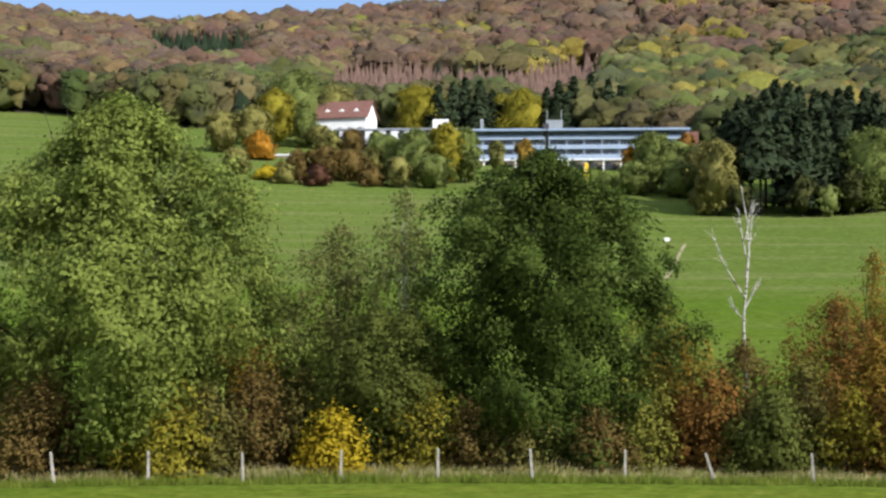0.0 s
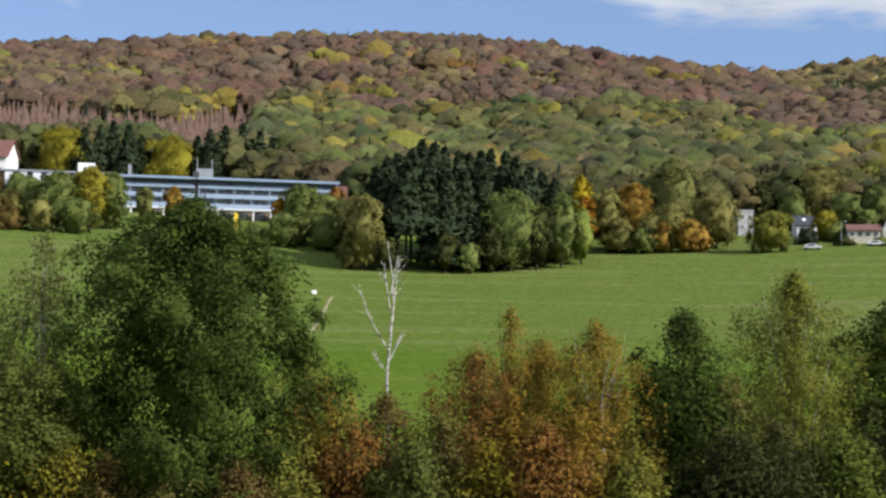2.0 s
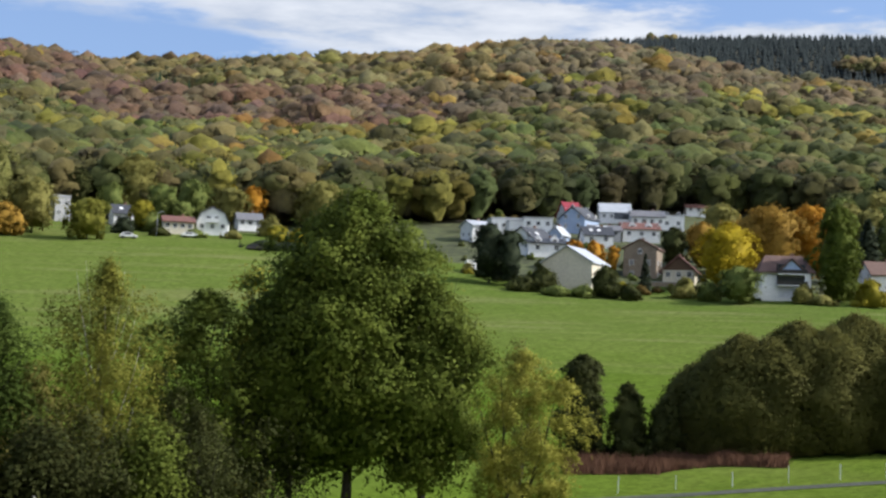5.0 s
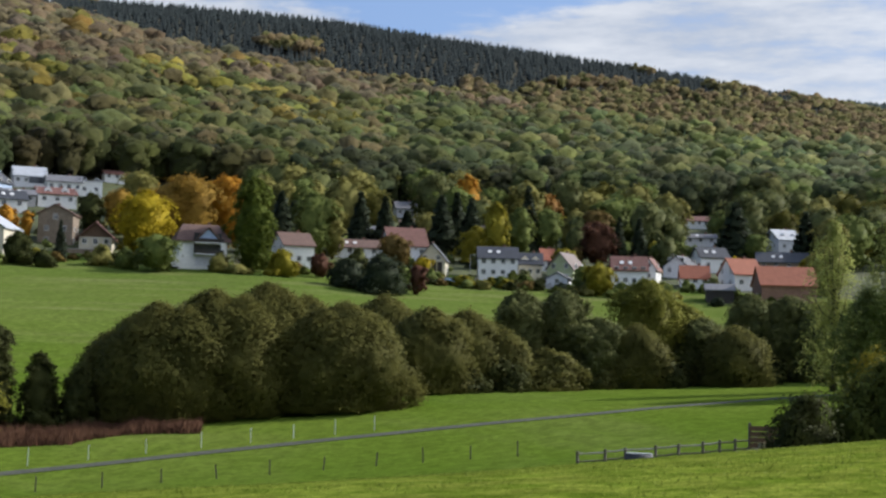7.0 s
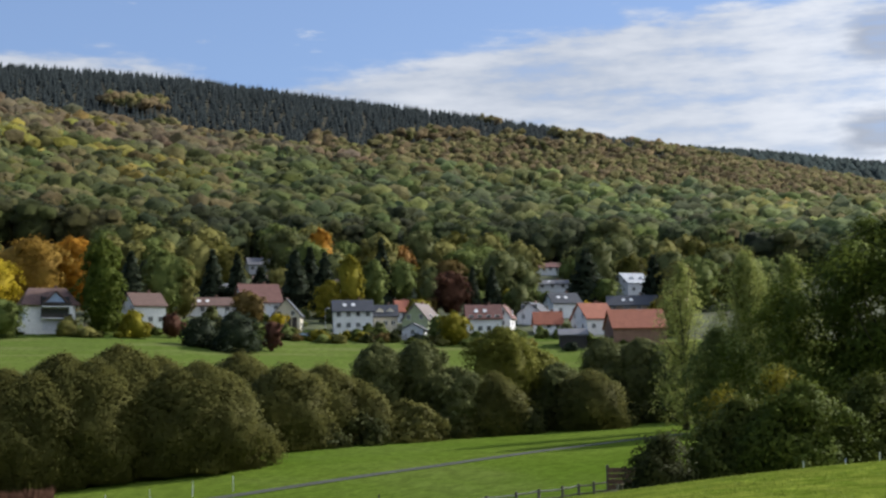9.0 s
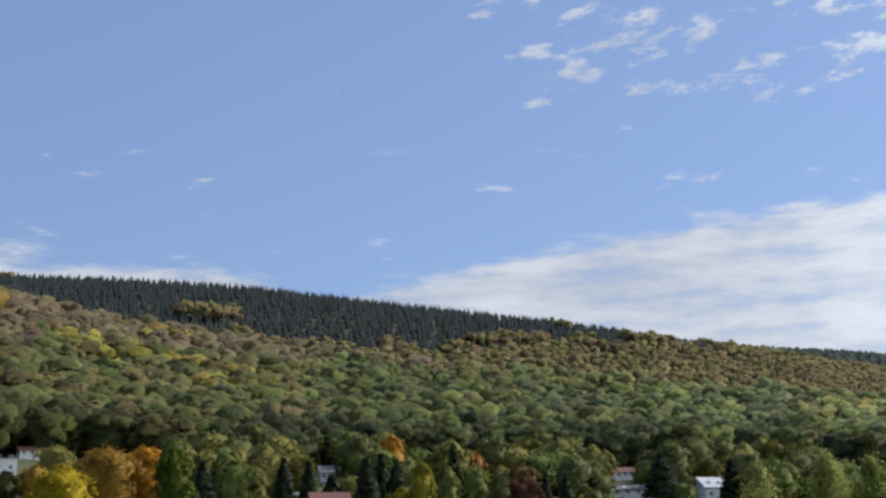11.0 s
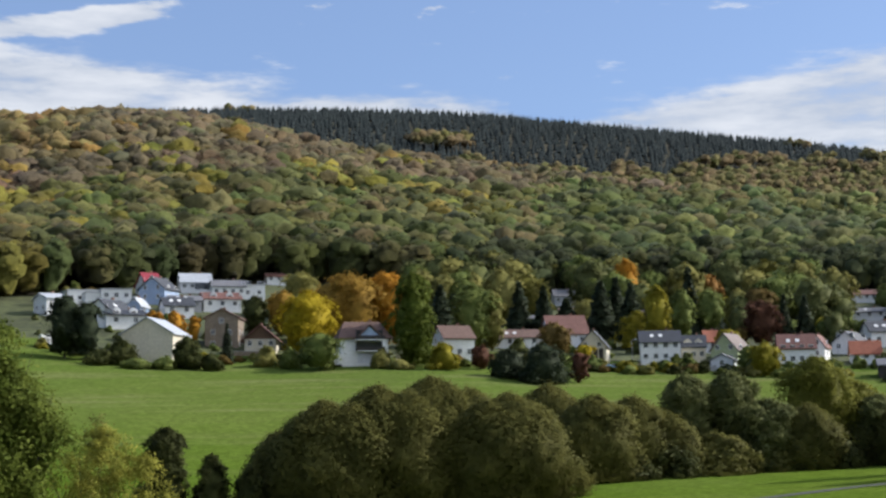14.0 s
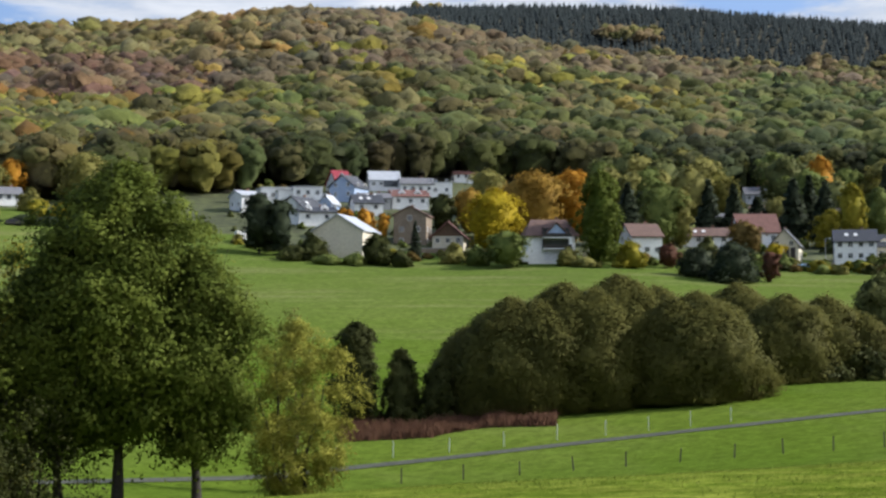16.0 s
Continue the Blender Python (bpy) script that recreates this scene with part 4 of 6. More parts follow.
for i, (az, dist, kind, h, w) in enumerate(((-17.5, 64, "olive", 5.6, 6.0), (-13.5, 60, "olive", 3.6, 4.2), (-9.4, 58, "olive", 3.2, 3.4), (-8.2, 66, "amber", 5.4, 4.5), (-5.8, 61, "olive", 3.6, 4.2), (-1.0, 59, "gold", 3.2, 3.4), (-0.6, 63, "moss", 5.6, 4.2), (1.0, 59, "brown", 2.6, 3.0), (3.0, 58.5, "olive", 2.2, 3.2), (6.4, 58.5, "brown", 2.4, 3.4), (8.3, 60, "moss", 3.8, 3.6), (8.6, 66, "moss", 6.4, 4.0), (9.6, 64, "amber", 5.2, 3.8), (12.0, 62, "brown", 4.6, 4.2), (14.4, 60, "olive", 4.0, 3.6), (16.2, 59, "gold", 3.0, 3.6), (17.0, 61, "amber", 4.8, 4.0), (19.6, 60, "amber", 4.2, 4.2), (21.2, 63, "moss", 5.4, 4.4), (22.4, 66, "oak", 5.6, 4.6), (25.6, 64, "olive", 5.8, 4.6), (27.6, 61, "alder", 4.0, 4.6), (30.4, 68, "alder", 6.0, 5.0), (32.0, 64, "alder", 4.2, 5.0), (34.2, 70, "alder", 5.5, 5.6))):
    words = {"amber": "amber autumn bush in the tree row", "moss": "moss-green bush in the tree row", "olive": "olive-brown hedge bush in the tree row", "brown": "brown half-bare bush in the tree row", "gold": "yellow-green bush by the pasture fence", "rust": "rust-red bush in the tree row", "oak": "dark green bush in the tree row", "alder": "dark shaded bush in the tree row", "maple": "green maple bush in the tree row"}[kind]
    tree("hedge_bush", az, dist, kind, "thicket", h * 1.15, w * 1.35, 0.0, int(170 * w * h), 0.19, 120 + i, words, "bush", group=ROW, stems=6, trunk=0.010)

# three maples by the farm track
GROVE = "maples by the track"
tree("maple_tree", 37.9, 72, "maple", "broad", tall(37.9, 72, 5.9), 10.0, 4.2, 46000, 0.27, 41, "large green maple beginning to yellow, full crown", group=GROVE, clump=1.0, trunk=0.017)
tree("maple_tree", 35.7, 71, "maple", "round", tall(35.7, 71, 2.6), 6.4, 3.8, 24000, 0.27, 42, "dark green maple with a bare lower trunk", group=GROVE, clump=1.0, trunk=0.017)
tree("maple_tree", 41.0, 72, "maple", "broad", tall(41.0, 72, 2.6), 6.2, 3.8, 20000, 0.27, 43, "green maple with a short trunk", group=GROVE, clump=1.0, trunk=0.019)
tree("goat_willow", 44.9, 80, "citron", "round", tall(44.9, 80, -0.2), 7.2, 0.3, 17000, 0.17, 44, "yellow-green goat willow with fine leaves", group=GROVE, stems=3, trunk=0.012)
tree("bare_willow", 44.7, 92, "olive", "wisp", tall(44.7, 92, 0.2), 5.0, 0.6, 1162, 0.20, 45, "half-bare willow behind the goat willow", group=GROVE, stems=3, trunk=0.011)

# ---- stream-side trees across the meadow ----
BANK = "stream-side trees"
tree("alder_tree", 47.3, 127, "alder", "column", tall(47.3, 127, -0.31), 4.2, 0.2, 5426, 0.33, 51, "dark narrow alder by the stream", group=BANK)
tree("alder_bush", 49.1, 128, "alder", "shrub", tall(49.1, 128, -1.4), 4.0, 0.0, 2842, 0.33, 52, "low dark alder bush by the stream", "bush", group=BANK)
tree("alder_bush", 50.6, 128, "alder", "shrub", tall(50.6, 128, -2.0), 3.6, 0.0, 2325, 0.33, 53, "low dark alder bush by the stream", "bush", group=BANK)
for i, (az, dist, rise, w) in enumerate(((51.9, 133, -0.5, 6.0), (52.7, 130, -0.1, 5.6), (54.7, 129, 0.5, 6.4), (56.9, 131, 1.0, 7.0), (60.1, 132, 0.6, 7.0), (53.6, 130, 0.65, 8.6), (55.7, 132, 1.25, 9.5), (57.9, 135, 1.55, 10.0), (59.4, 137, 1.1, 9.0), (61.0, 134, 0.85, 10.5))):
    tree("willow_tree", az, dist, "willow", "dome", tall(az, dist, rise), w * 1.22, 0.0, 24000, 0.305, 54 + i, "broad olive-brown willow down to the meadow", group=BANK, stems=4, trunk=0.014)
for i, (az, dist, rise, w, kind) in enumerate(((62.6, 162, 1.2, 8.0, "willow"), (64.4, 152, 0.75, 7.5, "willow"), (65.9, 157, 0.7, 6.5, "willow"), (67.4, 158, -0.1, 5.0, "willow"), (68.1, 166, 1.5, 5.4, "lit_alder"), (69.8, 168, 1.6, 5.2, "lit_alder"), (71.2, 167, 0.5, 5.6, "lit_alder"), (73.1, 176, 2.1, 7.2, "moss"), (74.4, 180, 1.2, 6.0, "moss"), (72.8, 168, 0.25, 5.2, "willow"), (76.6, 172, 0.3, 6.2, "willow"), (75.4, 176, 0.6, 5.0, "lit_alder"), (77.3, 186, 1.55, 5.6, "lit_alder"), (78.7, 186, 1.55, 5.6, "lit_alder"), (80.4, 184, 1.4, 6.5, "lit_alder"), (82.0, 182, 1.6, 7.0, "lit_alder"))):
    tree("bank_tree", az, dist, kind, "dome" if kind == "willow" else "column", tall(az, dist, rise), w * (1.45 if kind == "willow" else 1.25), 0.3, 11000, 0.36, 61 + i, {"willow": "olive-brown willow along the stream", "moss": "green ash tree along the stream"}.get(kind, "dark green alder along the stream"), group=BANK, stems=3, trunk=0.014)

# low alder and willow scrub fills the bank under them
scrub = [tree("bank_scrub", 63.0, 150, "alder", "shrub", 3.4, 7.0, 0.0, 3200, 0.42, 91, "dark alder scrub along the stream bank", "bush", BANK, stems=3), tree("bank_scrub", 64.6, 150, "willow", "shrub", 3.8, 6.5, 0.0, 3200, 0.42, 92, "olive willow scrub along the stream bank", "bush", BANK, stems=3)]
for i in range(20):
    az = 65.6 + i * 0.84 + 0.3 * math.sin(i * 2.1)
    x, y, z = grounded(az, float(np.interp(az, [63.8, 71.2, 78.5, 83], [149, 166, 183, 190])) + 1.5 * math.sin(i * 1.3))
    s = 0.95 + 0.3 * math.sin(i * 3.7)
    copy_thing(scrub[1 if i % 3 == 1 else 0], pose(x, y, z, 0, 0, i * 67)).scale = (s * 1.15, s * 1.15, s)

# ---- trees at the end of the near slope ----
tree("big_oak", 89.0, 82, "maple", "broad", tall(89.0, 82, 6.2), 15.4, 0.6, 52000, 0.27, 81, "large dark oak with golden tips at the end of the pasture", clump=1.0)
tree("grey_poplar", 82.9, 150, "poplar", "wisp", tall(82.9, 150, 4.9), 9.0, 1.0, 13000, 0.30, 82, "pale green poplar with loose foliage")
tree("grey_poplar", 84.6, 146, "poplar", "wisp", tall(84.6, 146, 4.7), 8.0, 1.0, 10000, 0.30, 94, "pale green poplar with loose foliage")
tree("grey_poplar", 80.4, 156, "poplar", "wisp", tall(80.4, 156, 4.5), 8.4, 1.0, 5200, 0.30, 88, "half-bare pale poplar at the stream")
tree("ash_tree", 81.7, 140, "lit_green", "wisp", tall(81.7, 140, 1.9), 8.6, 0.4, 11000, 0.30, 95, "green ash with loose foliage below the poplars")
tree("hazel_thicket", 82.5, 62, "green", "shrub", tall(82.5, 62, -0.7), 6.4, 0.0, 12000, 0.21, 83, "olive hazel thicket with yellow tips", "bush")
tree("hazel_thicket", 84.9, 61, "maple", "shrub", tall(84.9, 61, -0.2), 6.6, 0.0, 13000, 0.21, 89, "dark green hazel thicket at the end of the pasture", "bush")
tree("yellow_hazel", 81.9, 66, "gold", "shrub", tall(81.9, 66, -0.4), 3.4, 0.0, 3600, 0.18, 86, "yellowing hazel behind the thicket", "bush")
tree("yellow_hazel", 84.0, 67, "gold", "shrub", tall(84.0, 67, 0.5), 3.2, 0.0, 3600, 0.18, 87, "yellowing hazel behind the thicket", "bush")
tree("blackthorn_bush", 79.4, 58, "alder", "shrub", tall(79.4, 58, -2.2), 3.6, 0.0, 6200, 0.20, 84, "dark blackthorn bush by the rail fence", "bush")
tree("hawthorn_bush", 87.6, 64, "green", "shrub", tall(87.6, 64, 0.0), 5.6, 0.0, 10000, 0.22, 85, "dark hawthorn bush under the oak", "bush")

# ---- houses ----
PAINT = {
    "white": plain("white_plaster", (0.74, 0.74, 0.73), 0.85, 2.0, 0.15), "cream": plain("cream_plaster", (0.56, 0.51, 0.40), 0.85, 2.0, 0.15),
    "grey": plain("grey_plaster", (0.36, 0.36, 0.36), 0.85, 2.0, 0.2), "blue": plain("blue_grey_plaster", (0.30, 0.38, 0.52), 0.85, 2.0, 0.2),
    "brick": plain("brown_brick", (0.25, 0.14, 0.10), 0.9, 5.0, 0.3), "stone": plain("brown_render", (0.24, 0.19, 0.14), 0.9, 3.0, 0.3),
    "green": plain("green_plaster", (0.38, 0.42, 0.24), 0.85, 2.0, 0.2), "dark": plain("dark_boards", (0.035, 0.03, 0.028), 0.7, 6.0, 0.3),
    "beige": plain("beige_plaster", (0.52, 0.45, 0.34), 0.85, 2.0, 0.2), "pale": plain("pale_plaster", (0.62, 0.63, 0.66), 0.85, 2.0, 0.15),
    "timber": plain("brown_timber", (0.13, 0.075, 0.045), 0.8, 6.0, 0.35), "metal": plain("grey_metal", (0.33, 0.35, 0.37), 0.45, 2.0, 0.2, 0.6),
}
TILES = {
    "grey": plain("grey_roof_tiles", (0.16, 0.16, 0.17), 0.75, 5.0, 0.3), "slate": plain("dark_slate", (0.055, 0.058, 0.066), 0.6, 5.0, 0.3),
    "brown": plain("brown_roof_tiles", (0.15, 0.09, 0.07), 0.8, 5.0, 0.35), "red": plain("red_roof_tiles", (0.34, 0.115, 0.065), 0.8, 5.0, 0.3),
    "rust": plain("weathered_red_tiles", (0.180, 0.085, 0.068), 0.8, 5.0, 0.35), "crimson": plain("crimson_roof", (0.24, 0.022, 0.036), 0.6, 4.0, 0.2),
    "pale": plain("pale_roof_sheets", (0.40, 0.42, 0.45), 0.6, 3.0, 0.2), "tan": plain("tan_roof_tiles", (0.190, 0.150, 0.135), 0.8, 5.0, 0.3),
    "white": plain("white_roof_sheets", (0.46, 0.47, 0.48), 0.6, 3.0, 0.2),
}
GLASS = plain("window_glass", (0.030, 0.036, 0.045), 0.08, 1.0, 0.2, spec=0.6, bump=0.0)
FRAME = plain("white_window_frame", (0.72, 0.72, 0.70), 0.6, 5.0, 0.1)


def box(sx, sy, sz, x=0.0, y=0.0, z=0.0, bm=None):
    """A box with its foot at z, centred on x and y."""
    bm = bm or bmesh.new()
    m = Matrix.Translation((x, y, z + sz / 2)) @ Matrix.Diagonal((sx, sy, sz, 1))
    bmesh.ops.create_cube(bm, size=1.0, matrix=m)
    return bm


def prism(points, y0, y1, bm=None):
    """A solid from an outline in x and z, between two depths."""
    bm = bm or bmesh.new()
    a = [bm.verts.new((x, y0, z)) for x, z in points]
    b = [bm.verts.new((x, y1, z)) for x, z in points]
    n = len(points)
    for i in range(n):
        bm.faces.new((a[i], a[(i + 1) % n], b[(i + 1) % n], b[i]))
    bm.faces.new(a[::-1]), bm.faces.new(b)
    bmesh.ops.recalc_face_normals(bm, faces=bm.faces[:])
    return bm


def window(parent, x, y, z, w, h, side):
    """A framed window on the front (side 0), right (1) or left (-1) wall, foot at z."""
    fr = bmesh.new()
    t = 0.09
    for sx, sz, px, pz in ((w, t, 0, 0), (w, t, 0, h - t), (t, h, -w / 2 + t / 2, 0), (t, h, w / 2 - t / 2, 0), (t, h, 0, 0)):
        box(sx, 0.12, sz, px, 0, pz, fr)
    f = part("window", fr, FRAME, parent)
    f.matrix_local = pose(x, y, z, 0, 0, {0: 0, 1: 90, -1: -90}[side])
    part("pane", box(w - t, 0.05, h - t, 0, 0.01, t / 2), GLASS, f)
    return f


HOUSES = []


def house(az, dist, w, dep, eave, ridge, turn=0.0, wall="white", roof="brown", front=(3, 2), sides=(1, 1), label="", name="house", hip=0.0, drop=0.0, over=0.45, flat=False, chimney=True, skylights=0, special="", group="village houses"):
    """A house with its front towards the viewer, turned by so many degrees; the ridge runs along its width."""
    x, y, z = grounded(az, dist)
    HOUSES.append((x, y))
    e = new(name)
    e.matrix_world = pose(x, y, z - drop, 0, 0, -az + turn)
    body = bmesh.new()
    if flat:
        box(w, dep, eave + 1.5, 0, 0, -1.5, body)
        part("wall", body, PAINT[wall], e)
        r = box(w + 2 * over * 0.5, dep + 2 * over * 0.5, 0.3, 0, 0, eave)
        part("roof", r, TILES[roof], e)
    else:
        # gable ends stand at both ends of the ridge
        pts = [(-dep / 2, -1.5), (dep / 2, -1.5), (dep / 2, eave), (0, ridge), (-dep / 2, eave)]
        knee = (dep * 0.36, eave + (ridge - eave) * 0.62)
        if special == "gambrel":
            pts = [(-dep / 2, -1.5), (dep / 2, -1.5), (dep / 2, eave), knee, (0, ridge), (-knee[0], knee[1]), (-dep / 2, eave)]
        prism(pts, -w / 2, w / 2, body)
        bmesh.ops.rotate(body, cent=(0, 0, 0), matrix=Matrix.Rotation(radians(90), 3, "Z"), verts=body.verts[:])
        if hip:
            for v in body.verts:
                if v.co.z > eave + 0.1:
                    v.co.x *= 1 - hip * 1.02
        part("wall", body, PAINT[wall], e)
        r = bmesh.new()
        s = (ridge - eave) / (dep / 2)
        t = 0.28
        for sign in (-1, 1) if special == "gambrel" else ():
            steps = [(dep / 2 + 0.2, eave - 0.3), knee, (0.0, ridge)]
            for (y0, z0), (y1, z1) in zip(steps, steps[1:]):
                a = [r.verts.new((px, sign * py, pz + 0.03)) for px, py, pz in ((-w / 2 - over, y0, z0), (w / 2 + over, y0, z0), (w / 2 + over, y1, z1), (-w / 2 - over, y1, z1))]
                b = [r.verts.new(v.co + Vector((0, sign * 0.12, t))) for v in a]
                for i in range(4):
                    r.faces.new((a[i], a[(i + 1) % 4], b[(i + 1) % 4], b[i]))
                r.faces.new(a[::-1]), r.faces.new(b)
        for sign in () if special == "gambrel" else (-1, 1):
            lo = eave - over * s
            hw, ht = w / 2 + over, (w / 2 + over) * (1 - hip)
            q = [(-hw, sign * (dep / 2 + over), lo), (hw, sign * (dep / 2 + over), lo), (ht, 0, ridge), (-ht, 0, ridge)]
            a = [r.verts.new((p[0], p[1], p[2] + 0.03)) for p in q]
            b = [r.verts.new((p[0], p[1], p[2] + 0.03 + t)) for p in q]
            for i in range(4):
                r.faces.new((a[i], a[(i + 1) % 4], b[(i + 1) % 4], b[i]))
            r.faces.new(a[::-1]), r.faces.new(b)
        if hip:
            for sign in (-1, 1):
                hw, ht = w / 2 + over, (w / 2 + over) * (1 - hip)
                lo = eave - over * s + 0.03 + t
                c = [r.verts.new((sign * hw, -dep / 2 - over, lo)), r.verts.new((sign * hw, dep / 2 + over, lo)), r.verts.new((sign * ht, 0, ridge + 0.03 + t))]
                r.faces.new(c)
        bmesh.ops.recalc_face_normals(r, faces=r.faces[:])
        ro = part("roof", r, TILES[roof], e)
        if chimney:
            part("chimney", box(0.6, 0.6, 1.7, w * 0.18, 0.4, ridge - 0.8), PAINT["brick"], ro)
        for i in range(skylights):
            c = box(0.9, 1.2, 0.10)
            sl = part("skylight", c, PAINT["white"], ro)
            sl.matrix_local = pose((i - (skylights - 1) / 2) * 2.2 - w * 0.1, -dep * 0.26, eave + s * dep * 0.24 + 0.36, math.degrees(math.atan(s)))
    if special == "dormer":
        for px in (-w * 0.28, 0.0, w * 0.28) if w > 12 else (-w * 0.22, w * 0.22):
            g = prism([(-1.0, -0.6), (1.0, -0.6), (1.0, 0.9), (0, 1.7), (-1.0, 0.9)], -dep * 0.36, -0.4)
            dm = part("dormer", g, PAINT[wall], e)
            dm.location = (px, 0, max(eave + 0.5, ridge - s * dep * 0.36 - 0.55))
            window(dm, 0, -dep * 0.36 - 0.02, -0.2, 1.2, 1.0, 0)
    elif special == "balconies":
        for bz, px in ((2.5, 1.1), (5.0, 1.1)):
            slab = part("balcony", box(6.4, 1.8, 0.2, px, -dep / 2 - 0.9, bz), PAINT["white"], e)
            part("railing", box(6.4, 0.08, 0.85, px, -dep / 2 - 1.75, bz + 0.2), PAINT["dark"], slab)
            # flat dark panel standing for the shaded recess behind the balcony
            part("recess_panel", box(5.8, 0.06, 2.1, px, -dep / 2 - 0.04, bz + 0.2), GLASS, e)
            part("balcony_side", box(0.12, 1.7, 2.2, px - 3.1, -dep / 2 - 0.85, bz + 0.2), PAINT["dark"], e)
        part("garage_door", box(3.6, 0.08, 2.1, 0.2, -dep / 2 - 0.05, 0.0), PAINT["pale"], e)
        part("cellar_door", box(1.2, 0.07, 2.0, 3.0, -dep / 2 - 0.05, 0.0), PAINT["dark"], e)
        part("wall_pier", box(0.7, 1.7, 5.2, 4.1, -dep / 2 - 0.85, 0.0), PAINT["white"], e)
        part("cross_gable", prism([(-2.4, 0), (2.4, 0), (0, 2.3)], -dep / 2 - 0.9, -1.0), PAINT["blue"], e).location = (1.0, 0, eave - 0.1)
        part("gable_roof", prism([(-2.9, -0.25), (0, 2.55), (2.9, -0.25), (2.9, 0.02), (0, 2.85), (-2.9, 0.02)], -dep / 2 - 1.3, -0.8), TILES["brown"], e).location = (1.0, 0, eave - 0.1)
        part("porch", box(1.8, 3.0, 2.4, -w / 2 - 0.9, -dep / 2 + 0.6, -0.3), PAINT["white"], e)
    elif special == "chalet":
        g = prism([(-dep / 2, 0), (dep / 2, 0), (0, ridge - eave)], 0, 0.1)
        part("timber_gable", g, PAINT["timber"], e).matrix_local = pose(-w / 2 - 0.12, 0, eave + 0.02, 0, 0, -90)
    elif special == "loggia":
        # no hollow is cut: a dark panel paints the loggia's inner shade
        part("loggia", box(0.1, 2.6, 3.0, -w / 2 - 0.04, -1.4, 0.3), PAINT["dark"], e)
        part("loggia_post", box(0.2, 0.2, 3.0, -w / 2 - 0.12, -1.4, 0.3), PAINT["cream"], e)
    elif special == "gambrel":
        bal = part("balcony", box(1.0, 3.4, 0.15, -w / 2 - 0.5, 0, 2.5), PAINT["white"], e)
        part("railing", box(0.08, 3.4, 0.9, -w / 2 - 0.96, 0, 2.65), PAINT["white"], bal)
        window(e, -w / 2 - 0.02, -1.0, 2.7, 1.1, 1.6, -1), window(e, -w / 2 - 0.02, 1.0, 2.7, 1.1, 1.6, -1)
    elif special == "glazed":
        part("glass_front", box(w * 0.45, 0.1, 2.2, w * 0.18, -dep / 2 - 0.05, 0.6), GLASS, e)
    n, storeys = front
    for f in range(storeys):
        for i in range(n):
            window(e, -w / 2 + w * (i + 0.5) / n, -dep / 2 - 0.02, 0.95 + f * 2.75, 1.2, 1.3, 0)
    n, storeys = sides
    for side in (-1, 1):
        for f in range(storeys):
            m = n if f < 2 else 1
            for i in range(m):
                window(e, side * (w / 2 + 0.02), -dep / 2 + dep * (i + 0.5) / m, 0.95 + f * 2.75, 1.1, 1.3, side)
    return tagged(e, label or f"{wall} plastered house with a {roof} gabled roof", "house", group)


# ---- farm track across the meadow ----
ASPHALT = plain("track_asphalt", (0.085, 0.090, 0.068), 0.9, 4.0, 0.3, spec=0.1)
PATH_AZ, PATH_D = [30, 44.9, 47.1, 53.5, 61.3, 64, 68, 71.5, 77.5, 82], [86, 101, 103.5, 107.3, 112.5, 114, 118, 121.5, 137, 152]


def ribbon(name, azs, dists, width, mat, lift, n=160):
    a = np.linspace(azs[0], azs[-1], n)
    d = np.interp(a, azs, dists)
    d = np.convolve(np.r_[[d[0]] * 6, d, [d[-1]] * 6], np.ones(13) / 13, "valid")
    p = np.c_[d * np.sin(np.radians(a)), d * np.cos(np.radians(a))]
    t = np.gradient(p, axis=0)
    t /= np.linalg.norm(t, axis=1)[:, None]
    q = np.c_[-t[:, 1], t[:, 0]]
    v = []
    for s in (-0.5, -0.17, 0.17, 0.5):
        e = p + q * width * s
        v.append(np.c_[e, height(e[:, 0], e[:, 1]) + lift * (1 if abs(s) < 0.3 else 0.4)])
    v = np.concatenate(v)
    f = []
    for r in range(3):
        i = np.arange(n - 1) + r * n
        f.append(np.c_[i, i + 1, i + 1 + n, i + n])
    return part(name, soup(name, v, np.concatenate(f), mat, smooth=True), mat)


tagged(ribbon("road", PATH_AZ, PATH_D, 1.8, ASPHALT, 0.10), "narrow grey asphalt farm track across the meadow", "road", kind="structure")

# ---- village on the foot of the hill ----
house(55.1, 321, 10.6, 10, 5.9, 9.2, 8, "white", "brown", (0, 0), (2, 2), "white house with balconies and a brown hipped roof", hip=0.35, over=0.9, special="balconies")
house(51.1, 342, 9, 7.5, 2.6, 5.9, 84, "cream", "rust", (2, 1), (3, 1), "low cream chalet with a dark wooden gable", over=0.9, special="chalet")
house(46.9, 327, 13, 11.9, 5.0, 8.6, 72, "cream", "pale", (0, 0), (0, 0), "windowless cream gabled hall with a pale sheet roof", chimney=False)
house(49.6, 350, 9, 8.1, 7.8, 9.9, 80, "stone", "brown", (2, 2), (2, 3), "brown rendered house with a steep gable", drop=1.6)
house(45.3, 398, 8.0, 9, 5.8, 5.9, 4, "white", "white", (3, 2), (2, 2), "white flat-roofed modern house", flat=True)
house(44.0, 414, 9.4, 9, 3.6, 3.7, 10, "white", "white", (4, 1), (2, 1), "long white flat-roofed modern house", flat=True)
house(44.7, 402, 8.5, 8, 4.4, 4.6, 8, "white", "white", (2, 1), (2, 2), "white cube-shaped modern house with a flat roof", flat=True)
house(45.1, 374, 9.0, 9, 3.0, 6.4, 52, "white", "slate", (2, 1), (2, 2), "white gabled house with a dark slate roof", skylights=1)
